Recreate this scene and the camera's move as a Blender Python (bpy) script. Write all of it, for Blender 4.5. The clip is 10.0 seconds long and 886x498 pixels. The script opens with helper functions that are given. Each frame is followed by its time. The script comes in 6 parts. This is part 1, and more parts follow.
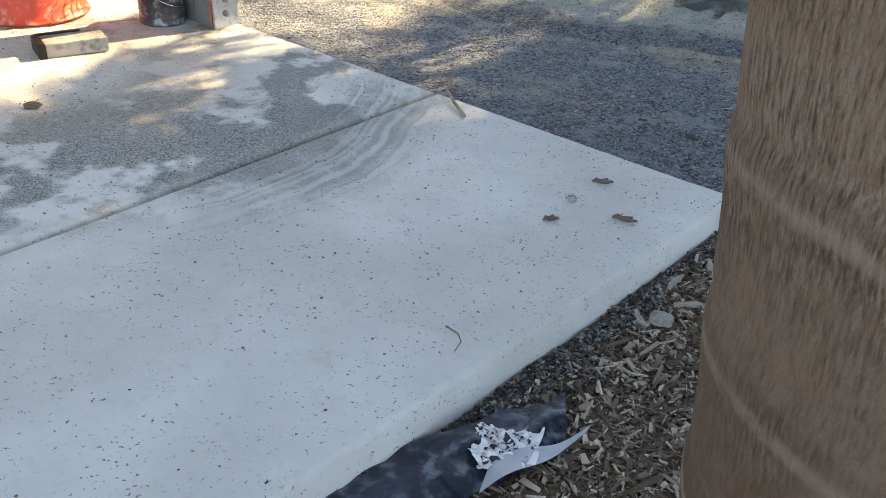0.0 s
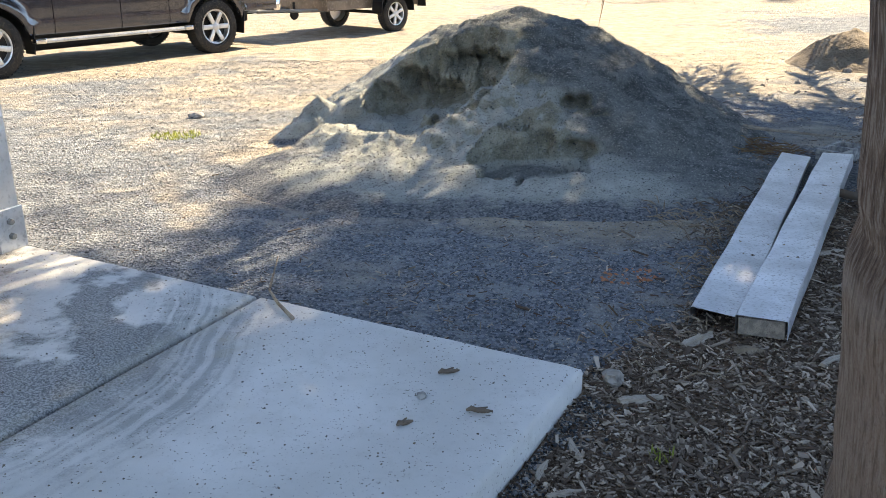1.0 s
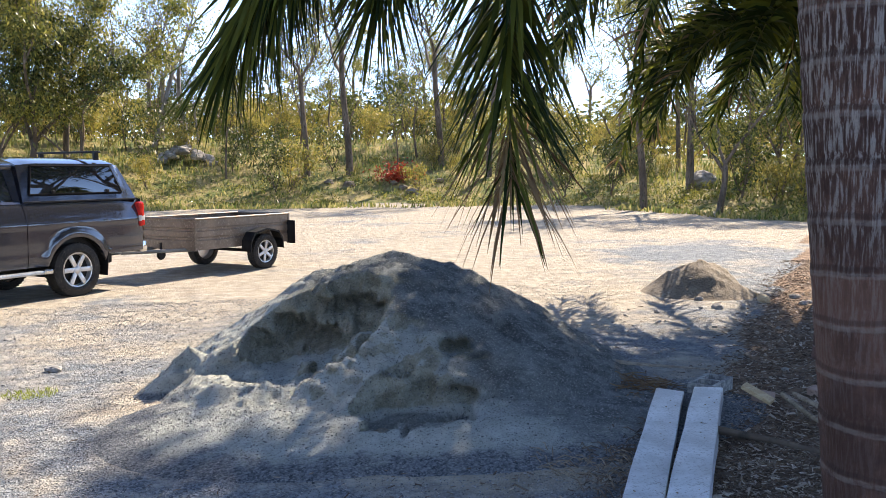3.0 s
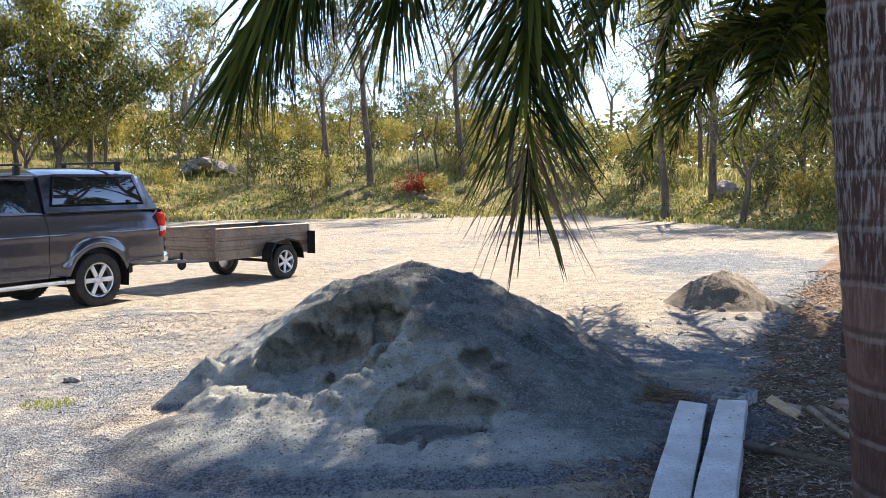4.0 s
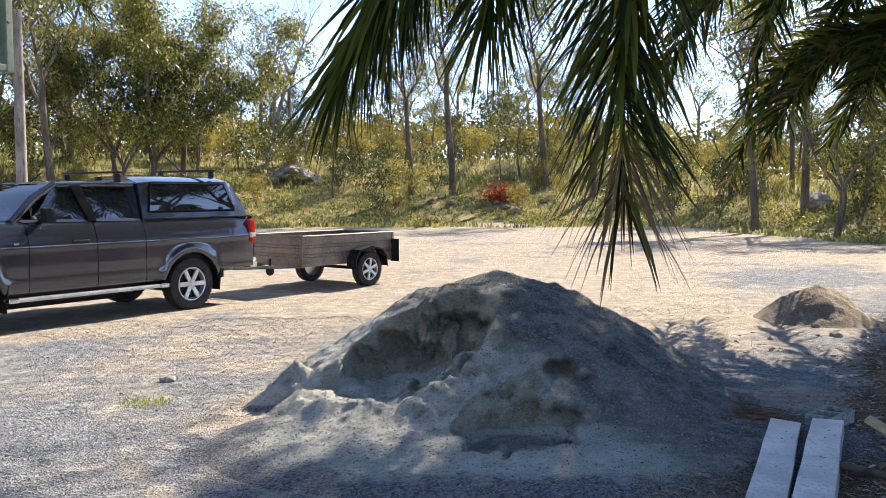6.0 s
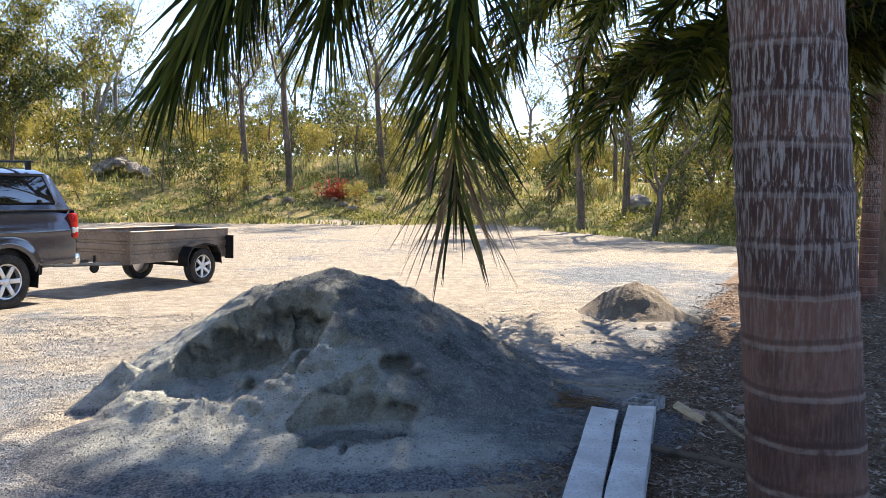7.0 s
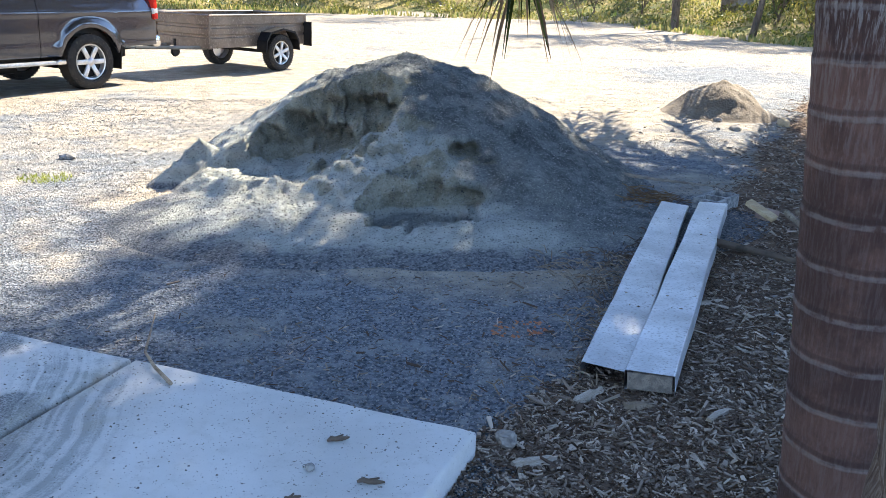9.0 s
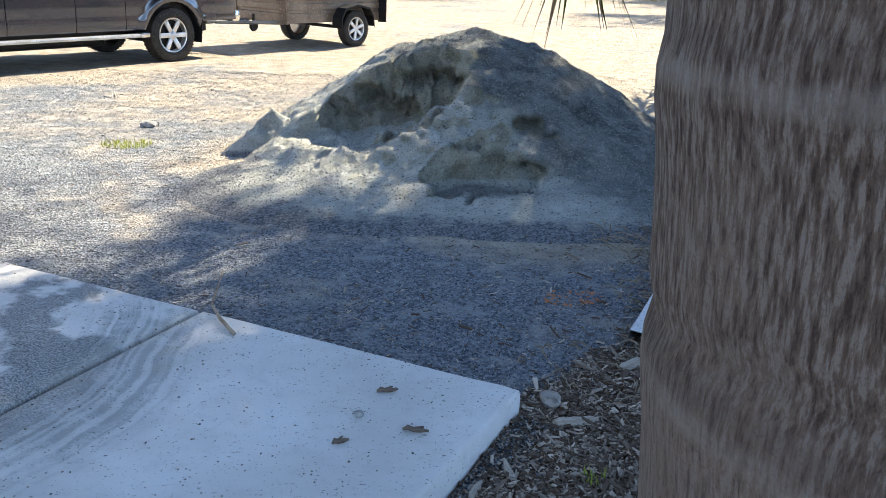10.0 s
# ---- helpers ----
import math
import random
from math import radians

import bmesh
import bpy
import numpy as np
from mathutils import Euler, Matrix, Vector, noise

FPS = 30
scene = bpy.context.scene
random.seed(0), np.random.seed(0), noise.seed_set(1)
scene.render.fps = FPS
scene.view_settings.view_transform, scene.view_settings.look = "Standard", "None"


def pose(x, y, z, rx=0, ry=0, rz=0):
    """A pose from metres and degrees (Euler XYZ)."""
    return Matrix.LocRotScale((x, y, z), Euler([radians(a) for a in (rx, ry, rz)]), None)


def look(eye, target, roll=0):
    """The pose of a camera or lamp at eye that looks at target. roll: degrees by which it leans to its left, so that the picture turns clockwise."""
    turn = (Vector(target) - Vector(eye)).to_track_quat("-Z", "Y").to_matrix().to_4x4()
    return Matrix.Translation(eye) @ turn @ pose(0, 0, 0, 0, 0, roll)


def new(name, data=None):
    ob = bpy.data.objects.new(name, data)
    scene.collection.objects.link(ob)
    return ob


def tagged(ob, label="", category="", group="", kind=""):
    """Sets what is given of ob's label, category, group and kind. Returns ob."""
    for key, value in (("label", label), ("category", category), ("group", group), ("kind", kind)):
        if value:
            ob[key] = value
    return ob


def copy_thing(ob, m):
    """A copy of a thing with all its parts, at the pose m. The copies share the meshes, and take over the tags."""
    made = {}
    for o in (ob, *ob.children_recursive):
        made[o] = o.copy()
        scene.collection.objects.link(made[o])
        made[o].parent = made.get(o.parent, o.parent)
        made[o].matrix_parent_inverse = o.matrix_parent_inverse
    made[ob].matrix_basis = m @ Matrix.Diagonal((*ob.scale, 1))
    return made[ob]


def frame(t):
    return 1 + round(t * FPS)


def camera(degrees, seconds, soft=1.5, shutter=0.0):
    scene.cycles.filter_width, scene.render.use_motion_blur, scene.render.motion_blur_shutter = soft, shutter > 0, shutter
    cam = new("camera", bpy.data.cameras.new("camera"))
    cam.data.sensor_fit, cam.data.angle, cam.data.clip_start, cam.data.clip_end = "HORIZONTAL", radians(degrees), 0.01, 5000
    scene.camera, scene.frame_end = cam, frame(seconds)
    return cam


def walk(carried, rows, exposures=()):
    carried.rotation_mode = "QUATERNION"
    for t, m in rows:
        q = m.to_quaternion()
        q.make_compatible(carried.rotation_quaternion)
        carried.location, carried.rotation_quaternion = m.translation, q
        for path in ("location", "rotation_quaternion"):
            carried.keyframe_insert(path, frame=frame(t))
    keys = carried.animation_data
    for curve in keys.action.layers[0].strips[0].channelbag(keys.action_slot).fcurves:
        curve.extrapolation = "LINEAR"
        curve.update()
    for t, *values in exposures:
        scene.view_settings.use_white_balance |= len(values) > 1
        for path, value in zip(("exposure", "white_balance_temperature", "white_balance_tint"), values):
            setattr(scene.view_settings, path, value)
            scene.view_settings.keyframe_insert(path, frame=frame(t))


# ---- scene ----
PATH = [
    (0, (0.365, -0.162, 1.481), (0.236, 1.559, 0.469), 2.25),
    (0.5, (0.334, -0.096, 1.486), (0.434, 1.664, 0.542), 1.40),
    (1, (0.285, 0.036, 1.540), (0.572, 1.898, 0.869), -0.07),
    (1.5, (0.249, 0.123, 1.614), (0.675, 2.025, 1.165), -0.73),
    (2, (0.206, 0.155, 1.676), (0.693, 2.080, 1.431), -0.14),
    (2.5, (0.213, 0.168, 1.688), (0.743, 2.087, 1.499), -0.29),
    (2.7, (0.221, 0.170, 1.688), (0.783, 2.081, 1.504), -0.35),
    (3.8, (0.252, 0.252, 1.694), (0.897, 2.138, 1.528), -0.25),
    (4, (0.262, 0.245, 1.680), (0.819, 2.158, 1.527), -0.47),
    (4.5, (0.148, 0.192, 1.678), (0.315, 2.180, 1.530), -0.88),
    (5, (0.143, 0.171, 1.673), (0.116, 2.166, 1.536), -1.37),
    (5.5, (0.181, 0.186, 1.678), (0.266, 2.180, 1.550), -0.81),
    (6, (0.216, 0.227, 1.682), (0.594, 2.186, 1.551), -0.04),
    (6.2, (0.243, 0.256, 1.663), (0.722, 2.193, 1.529), -0.16),
    (7.3, (0.177, 0.120, 1.696), (0.936, 1.966, 1.560), 1.25),
    (7.5, (0.172, 0.122, 1.687), (0.926, 1.969, 1.545), 1.41),
    (8, (0.206, 0.123, 1.663), (0.934, 1.973, 1.446), 1.74),
    (8.5, (0.277, 0.151, 1.607), (0.926, 1.988, 1.154), 2.26),
    (9, (0.292, 0.144, 1.590), (0.837, 1.976, 1.003), 2.15),
    (9.5, (0.309, 0.107, 1.586), (0.801, 1.948, 0.978), 1.79),
    (10, (0.333, 0.005, 1.566), (0.718, 1.862, 0.930), 2.35),
]
cam = camera(53.92, 10.0, soft=0.8)
walk(cam, [(t, look(eye, aim, roll)) for t, eye, aim, roll in PATH], [(0, 2.62, 11200, 10), (0.5, 2.58, 10200, 10), (1, 2.26, 8500, 10), (1.5, 2.0, 7400, 12), (2.5, 1.9, 7100, 13), (4, 1.9, 7100, 13), (4.5, 1.78, 7200, 13), (6, 1.76, 7200, 13), (7.5, 1.97, 7100, 13), (8.5, 2.27, 6800, 11), (9, 2.4, 6900, 9), (10, 2.27, 7300, 8)])

# ---------- camera and path goes before this ----------
world = bpy.data.worlds.new("world")
scene.world = world
world.use_nodes = True
SUN_EL, SUN_AZ = 37.0, 45.5
sky = world.node_tree.nodes.new("ShaderNodeTexSky")
sky.sky_type = "NISHITA"
sky.sun_disc = False
sky.sun_elevation, sky.sun_rotation = radians(SUN_EL), radians(SUN_AZ)
sky.altitude = 5000
sky.air_density, sky.dust_density, sky.ozone_density = 0.85, 0.0, 1.5
background = world.node_tree.nodes["Background"]
background.inputs["Strength"].default_value = 0.15
world.node_tree.links.new(sky.outputs[0], background.inputs["Color"])
sun_data = bpy.data.lights.new("sun", "SUN")
sun_data.energy, sun_data.angle, sun_data.color = 3.9, radians(0.53), (1.0, 0.91, 0.78)
sun = new("sun", sun_data)
sun_way = Vector((math.sin(radians(SUN_AZ)) * math.cos(radians(SUN_EL)), math.cos(radians(SUN_AZ)) * math.cos(radians(SUN_EL)), math.sin(radians(SUN_EL))))
sun.matrix_world = look(sun_way * 60, (0, 0, 0))


# ---- material helpers ----
def node(nt, kind, **values):
    n = nt.nodes.new("ShaderNode" + kind)
    for key, value in values.items():
        if hasattr(n, key) and key not in ("color",):
            setattr(n, key, value)
    return n


def plug(nt, n, key, value):
    if isinstance(value, bpy.types.NodeSocket):
        nt.links.new(value, n.inputs[key])
    else:
        n.inputs[key].default_value = value


def coords(nt, stretch=(1, 1, 1)):
    tc = node(nt, "TexCoord")
    mp = node(nt, "Mapping")
    nt.links.new(tc.outputs["Object"], mp.inputs["Vector"])
    mp.inputs["Scale"].default_value = stretch
    return mp.outputs[0]


def noise_tex(nt, vec, scale, detail=4.0, rough=0.55, distort=0.0):
    n = node(nt, "TexNoise")
    nt.links.new(vec, n.inputs["Vector"])
    n.inputs["Scale"].default_value, n.inputs["Detail"].default_value = scale, detail
    n.inputs["Roughness"].default_value, n.inputs["Distortion"].default_value = rough, distort
    return n.outputs["Fac"]


def span(nt, fac, lo, hi):
    n = node(nt, "MapRange", interpolation_type="SMOOTHSTEP")
    plug(nt, n, 0, fac)
    n.inputs[1].default_value, n.inputs[2].default_value = lo, hi
    return n.outputs[0]


def calc(nt, op, a, b=0.0):
    n = node(nt, "Math", operation=op)
    plug(nt, n, 0, a)
    plug(nt, n, 1, b)
    return n.outputs[0]


def blend(nt, fac, a, b):
    n = node(nt, "Mix", data_type="RGBA")
    plug(nt, n, 0, fac)
    for key, value in ((6, a), (7, b)):
        plug(nt, n, key, (*value, 1) if isinstance(value, tuple) else value)
    return n.outputs[2]


def bump_to(nt, bsdf, height, strength, distance=0.01):
    n = node(nt, "Bump")
    n.inputs["Strength"].default_value, n.inputs["Distance"].default_value = strength, distance
    nt.links.new(height, n.inputs["Height"])
    nt.links.new(n.outputs[0], bsdf.inputs["Normal"])


def blank(name, rough=0.8, metal=0.0, spec=0.4):
    m = bpy.data.materials.new(name)
    m.use_nodes = True
    nt = m.node_tree
    bsdf = nt.nodes["Principled BSDF"]
    bsdf.inputs["Roughness"].default_value, bsdf.inputs["Metallic"].default_value = rough, metal
    bsdf.inputs["Specular IOR Level"].default_value = spec
    return m, nt, bsdf


def surface(name, a, b, c=None, coarse=2.0, fine=40.0, rough=0.8, metal=0.0, bump=0.3, depth=0.01, stretch=(1, 1, 1), spec=0.4, vary=0.0):
    """Colour a to b by coarse patches, flecks of c by fine grain, with relief."""
    m, nt, bsdf = blank(name, rough, metal, spec)
    vec = coords(nt, stretch)
    big, small = noise_tex(nt, vec, coarse, 5), noise_tex(nt, vec, fine, 3)
    col = blend(nt, span(nt, big, 0.36, 0.64), a, b)
    if c:
        col = blend(nt, span(nt, small, 0.5, 0.72), col, c)
    if vary:
        info = node(nt, "ObjectInfo")
        hsv = node(nt, "HueSaturation")
        plug(nt, hsv, "Value", calc(nt, "ADD", calc(nt, "MULTIPLY", info.outputs["Random"], 2 * vary), 1 - vary))
        nt.links.new(col, hsv.inputs["Color"])
        col = hsv.outputs[0]
    nt.links.new(col, bsdf.inputs["Base Color"])
    plug(nt, bsdf, "Roughness", calc(nt, "ADD", calc(nt, "MULTIPLY", small, 0.3 * rough), rough * 0.85))
    if bump:
        bump_to(nt, bsdf, small, bump, depth)
    return m


def leafy(name, a, b, glow=0.4, rough=0.5, spread=0.35, skew=1.0, gloss=0.4):
    """Leaves that let light through; each leaf differs."""
    m, nt, bsdf = blank(name, rough, 0, gloss)
    geo = node(nt, "NewGeometry")
    col = blend(nt, calc(nt, "POWER", geo.outputs["Random Per Island"], skew), a, b)
    patch = noise_tex(nt, coords(nt), 0.8, 3)
    hsv = node(nt, "HueSaturation")
    plug(nt, hsv, "Value", calc(nt, "ADD", calc(nt, "MULTIPLY", patch, 2 * spread), 1 - spread))
    nt.links.new(col, hsv.inputs["Color"])
    nt.links.new(hsv.outputs[0], bsdf.inputs["Base Color"])
    thin = node(nt, "BsdfTranslucent")
    nt.links.new(hsv.outputs[0], thin.inputs["Color"])
    mix = node(nt, "MixShader")
    mix.inputs[0].default_value = glow
    nt.links.new(bsdf.outputs[0], mix.inputs[1])
    nt.links.new(thin.outputs[0], mix.inputs[2])
    nt.links.new(mix.outputs[0], nt.nodes["Material Output"].inputs["Surface"])
    return m


def ground_material():
    m, nt, bsdf = blank("ground_earth", 0.95, 0, 0.15)
    vec = coords(nt)
    mask = node(nt, "VertexColor", layer_name="cover")
    rgb = node(nt, "SeparateColor")
    nt.links.new(mask.outputs[0], rgb.inputs[0])
    n1, n2, n3 = noise_tex(nt, vec, 0.7, 6, 0.6), noise_tex(nt, vec, 5, 5, 0.65), noise_tex(nt, vec, 90, 3, 0.7)
    vor = node(nt, "TexVoronoi")
    nt.links.new(vec, vor.inputs["Vector"])
    vor.inputs["Scale"].default_value = 70
    stone = blend(nt, vor.outputs["Color"], (0.03, 0.042, 0.058), (0.29, 0.315, 0.34))
    gravel = blend(nt, calc(nt, "MULTIPLY", span(nt, n2, 0.50, 0.64), 0.75), stone, (0.29, 0.312, 0.315))
    gravel = blend(nt, calc(nt, "MULTIPLY", span(nt, n1, 0.55, 0.70), 0.6), gravel, (0.35, 0.34, 0.31))
    gravel = blend(nt, calc(nt, "MULTIPLY", span(nt, noise_tex(nt, vec, 150, 2, 0.6), 0.62, 0.70), 0.7), gravel, (0.50, 0.52, 0.53))
    n0 = noise_tex(nt, vec, 0.22, 5, 0.6)
    sand = blend(nt, span(nt, n2, 0.35, 0.7), (0.33, 0.285, 0.22), (0.46, 0.415, 0.34))
    sand = blend(nt, calc(nt, "MULTIPLY", span(nt, n3, 0.5, 0.75), 0.5), sand, (0.24, 0.20, 0.15))
    sand = blend(nt, calc(nt, "MULTIPLY", span(nt, noise_tex(nt, coords(nt, (1, 2.6, 1)), 1.3, 8, 0.72), 0.48, 0.66), 0.65), sand, (0.23, 0.20, 0.17))
    soil = blend(nt, span(nt, n2, 0.35, 0.65), (0.14, 0.088, 0.058), (0.28, 0.19, 0.13))
    soil = blend(nt, span(nt, n3, 0.55, 0.7), soil, (0.24, 0.18, 0.12))
    grass = blend(nt, span(nt, n1, 0.4, 0.6), (0.11, 0.13, 0.04), (0.31, 0.25, 0.11))
    ragged = calc(nt, "MULTIPLY", calc(nt, "SUBTRACT", n2, 0.5), 0.9)

    wide = calc(nt, "MULTIPLY", calc(nt, "SUBTRACT", calc(nt, "ADD", n0, n1), 1.0), 2.4)

    def cover(k):
        return span(nt, calc(nt, "ADD", rgb.outputs[k], ragged), 0.35, 0.65)
    col = blend(nt, span(nt, calc(nt, "ADD", rgb.outputs[1], calc(nt, "ADD", wide, ragged)), 0.1, 0.9), gravel, sand)
    col = blend(nt, cover(2), col, grass)
    col = blend(nt, cover(0), col, soil)
    nt.links.new(col, bsdf.inputs["Base Color"])
    relief = calc(nt, "ADD", calc(nt, "MULTIPLY", n3, 0.6), calc(nt, "ADD", vor.outputs["Distance"], calc(nt, "MULTIPLY", n2, 2.0)))
    broad = calc(nt, "ADD", calc(nt, "MULTIPLY", noise_tex(nt, coords(nt, (1, 2.6, 1)), 1.3, 7, 0.72), 9.0), relief)
    bump_to(nt, bsdf, broad, 0.9, 0.014)
    return m


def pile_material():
    """Builders sand: darker on one flank and higher up, dry and pale where it was dug."""
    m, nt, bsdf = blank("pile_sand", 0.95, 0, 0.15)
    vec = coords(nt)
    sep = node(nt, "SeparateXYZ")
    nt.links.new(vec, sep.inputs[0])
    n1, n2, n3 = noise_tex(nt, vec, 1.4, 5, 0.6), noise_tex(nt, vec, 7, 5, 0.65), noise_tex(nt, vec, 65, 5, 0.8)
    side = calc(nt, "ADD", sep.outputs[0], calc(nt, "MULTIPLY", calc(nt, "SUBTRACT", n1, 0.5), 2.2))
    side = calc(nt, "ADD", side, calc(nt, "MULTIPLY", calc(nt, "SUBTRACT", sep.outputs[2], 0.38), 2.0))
    flank_dark = span(nt, calc(nt, "ADD", side, calc(nt, "MULTIPLY", calc(nt, "SUBTRACT", n2, 0.5), 1.4)), 1.7, 2.4)
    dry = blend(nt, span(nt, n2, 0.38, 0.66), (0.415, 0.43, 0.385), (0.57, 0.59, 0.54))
    dark_sand = blend(nt, span(nt, n2, 0.36, 0.64), (0.058, 0.071, 0.077), (0.175, 0.192, 0.188))
    col = blend(nt, calc(nt, "MULTIPLY", flank_dark, 0.9), dry, dark_sand)
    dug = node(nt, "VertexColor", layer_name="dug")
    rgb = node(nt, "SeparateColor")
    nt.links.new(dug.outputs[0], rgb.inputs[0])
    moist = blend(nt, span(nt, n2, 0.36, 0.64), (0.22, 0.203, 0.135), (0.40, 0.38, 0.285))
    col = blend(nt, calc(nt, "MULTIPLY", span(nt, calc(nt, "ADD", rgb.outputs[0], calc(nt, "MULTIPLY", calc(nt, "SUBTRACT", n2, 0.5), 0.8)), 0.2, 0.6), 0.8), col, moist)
    # darker pit floor: damp sand, with its shade put into the colour
    col = blend(nt, calc(nt, "MULTIPLY", span(nt, calc(nt, "ADD", rgb.outputs[1], calc(nt, "MULTIPLY", calc(nt, "SUBTRACT", n2, 0.5), 1.2)), 0.3, 0.8), 0.75), col, dark_sand)
    vor = node(nt, "TexVoronoi")
    nt.links.new(vec, vor.inputs["Vector"])
    vor.inputs["Scale"].default_value = 70
    gravel = blend(nt, vor.outputs["Color"], (0.03, 0.042, 0.058), (0.32, 0.335, 0.35))
    edge = calc(nt, "ADD", rgb.outputs[2], calc(nt, "MULTIPLY", calc(nt, "SUBTRACT", n2, 0.5), 1.6))
    col = blend(nt, span(nt, edge, 0.35, 0.85), col, gravel)
    col = blend(nt, calc(nt, "MULTIPLY", span(nt, n3, 0.53, 0.63), 0.6), col, (0.075, 0.077, 0.074))
    col = blend(nt, calc(nt, "MULTIPLY", span(nt, n3, 0.47, 0.36), 0.65), col, (0.52, 0.51, 0.46))
    nt.links.new(col, bsdf.inputs["Base Color"])
    bump_to(nt, bsdf, calc(nt, "ADD", n3, calc(nt, "MULTIPLY", n2, 1.5)), 1.0, 0.03)
    return m


def concrete_material():
    m, nt, bsdf = blank("concrete", 0.85, 0, 0.3)
    vec = coords(nt)
    n1, n2, n3 = noise_tex(nt, vec, 1.1, 5, 0.6), noise_tex(nt, vec, 9, 5, 0.6), noise_tex(nt, vec, 75, 2)
    col = blend(nt, span(nt, n1, 0.35, 0.65), (0.55, 0.54, 0.505), (0.68, 0.67, 0.64))
    sep = node(nt, "SeparateXYZ")
    nt.links.new(vec, sep.inputs[0])
    x, y = sep.outputs[0], sep.outputs[1]

    def radius(cx, cy):
        dx, dy = calc(nt, "SUBTRACT", x, cx), calc(nt, "SUBTRACT", y, cy)
        return calc(nt, "SQRT", calc(nt, "ADD", calc(nt, "MULTIPLY", dx, dx), calc(nt, "MULTIPLY", dy, dy)))

    def band(r, mid, half, soft):
        off = calc(nt, "ABSOLUTE", calc(nt, "SUBTRACT", r, mid))
        return calc(nt, "SUBTRACT", 1.0, span(nt, off, half, half + soft))

    def streaks(r, scale, lo, hi):
        n = node(nt, "TexNoise", noise_dimensions="1D")
        plug(nt, n, "W", calc(nt, "MULTIPLY", r, scale))
        n.inputs["Detail"].default_value = 4
        return span(nt, n.outputs["Fac"], lo, hi)
    # swept dust left by a turning wheel, in two arcs
    r1 = calc(nt, "ADD", radius(-1.72, 3.32), calc(nt, "MULTIPLY", noise_tex(nt, vec, 1.6, 3), 0.16))
    arc = calc(nt, "MULTIPLY", band(r1, 1.66, 0.10, 0.20), calc(nt, "ADD", calc(nt, "MULTIPLY", streaks(r1, 6.0, 0.34, 0.66), 0.8), 0.2))
    ahead = calc(nt, "SUBTRACT", calc(nt, "MULTIPLY", x, 0.9), calc(nt, "MULTIPLY", y, 0.45))
    arc = calc(nt, "MULTIPLY", arc, span(nt, ahead, -2.1, -1.75))
    inward = calc(nt, "ADD", calc(nt, "MULTIPLY", calc(nt, "SUBTRACT", x, 1.20), -0.555), calc(nt, "MULTIPLY", calc(nt, "SUBTRACT", y, 2.70), -0.832))
    arc = calc(nt, "MULTIPLY", arc, span(nt, calc(nt, "ADD", inward, calc(nt, "MULTIPLY", n1, 0.8)), 2.1, 1.2))
    arc = calc(nt, "MULTIPLY", arc, calc(nt, "ADD", calc(nt, "MULTIPLY", span(nt, noise_tex(nt, vec, 140, 3, 0.8), 0.42, 0.58), 0.5), 0.5))
    arc = calc(nt, "MULTIPLY", arc, span(nt, noise_tex(nt, vec, 4, 6, 0.7), 0.34, 0.60))
    col = blend(nt, calc(nt, "MINIMUM", calc(nt, "MULTIPLY", arc, 1.15), 0.6), col, (0.17, 0.18, 0.175))
    dust = calc(nt, "MULTIPLY", band(r1, 1.08, 0.34, 0.35), span(nt, noise_tex(nt, vec, 2.3, 4, 0.6), 0.46, 0.54))
    grit = span(nt, noise_tex(nt, vec, 130, 3, 0.8), 0.44, 0.56)
    dust = calc(nt, "MULTIPLY", dust, calc(nt, "ADD", calc(nt, "MULTIPLY", grit, 0.5), 0.45))
    col = blend(nt, dust, col, (0.105, 0.112, 0.115))
    # sandy dust, warmed in colour for the sunlight on that part
    tan = calc(nt, "MULTIPLY", span(nt, r1, 1.15, 0.75), calc(nt, "ADD", calc(nt, "MULTIPLY", grit, 0.4), 0.12))
    col = blend(nt, tan, col, (0.36, 0.29, 0.205))
    joint = calc(nt, "SUBTRACT", calc(nt, "MULTIPLY", calc(nt, "SUBTRACT", x, 1.20), -0.832), calc(nt, "MULTIPLY", calc(nt, "SUBTRACT", y, 2.70), -0.555))
    seam = calc(nt, "MULTIPLY", band(joint, 1.40, 0.01, 0.09), span(nt, noise_tex(nt, vec, 6, 5, 0.7), 0.3, 0.6))
    col = blend(nt, calc(nt, "MULTIPLY", seam, 0.4), col, (0.44, 0.41, 0.33))
    stain = span(nt, noise_tex(nt, vec, 3.3, 3), 0.68, 0.76)
    col = blend(nt, calc(nt, "MULTIPLY", stain, 0.35), col, (0.38, 0.35, 0.27))
    col = blend(nt, calc(nt, "MULTIPLY", span(nt, noise_tex(nt, vec, 16, 7, 0.8), 0.5, 0.66), 0.22), col, (0.40, 0.385, 0.34))
    fleck = calc(nt, "MULTIPLY", span(nt, noise_tex(nt, vec, 90, 2), 0.64, 0.70), span(nt, n2, 0.36, 0.56))
    col = blend(nt, fleck, col, (0.16, 0.15, 0.13))
    nt.links.new(col, bsdf.inputs["Base Color"])
    mottle = span(nt, noise_tex(nt, vec, 28, 6, 0.75), 0.35, 0.7)
    bump_to(nt, bsdf, calc(nt, "ADD", n3, calc(nt, "ADD", n2, mottle)), 0.4, 0.003)
    return m


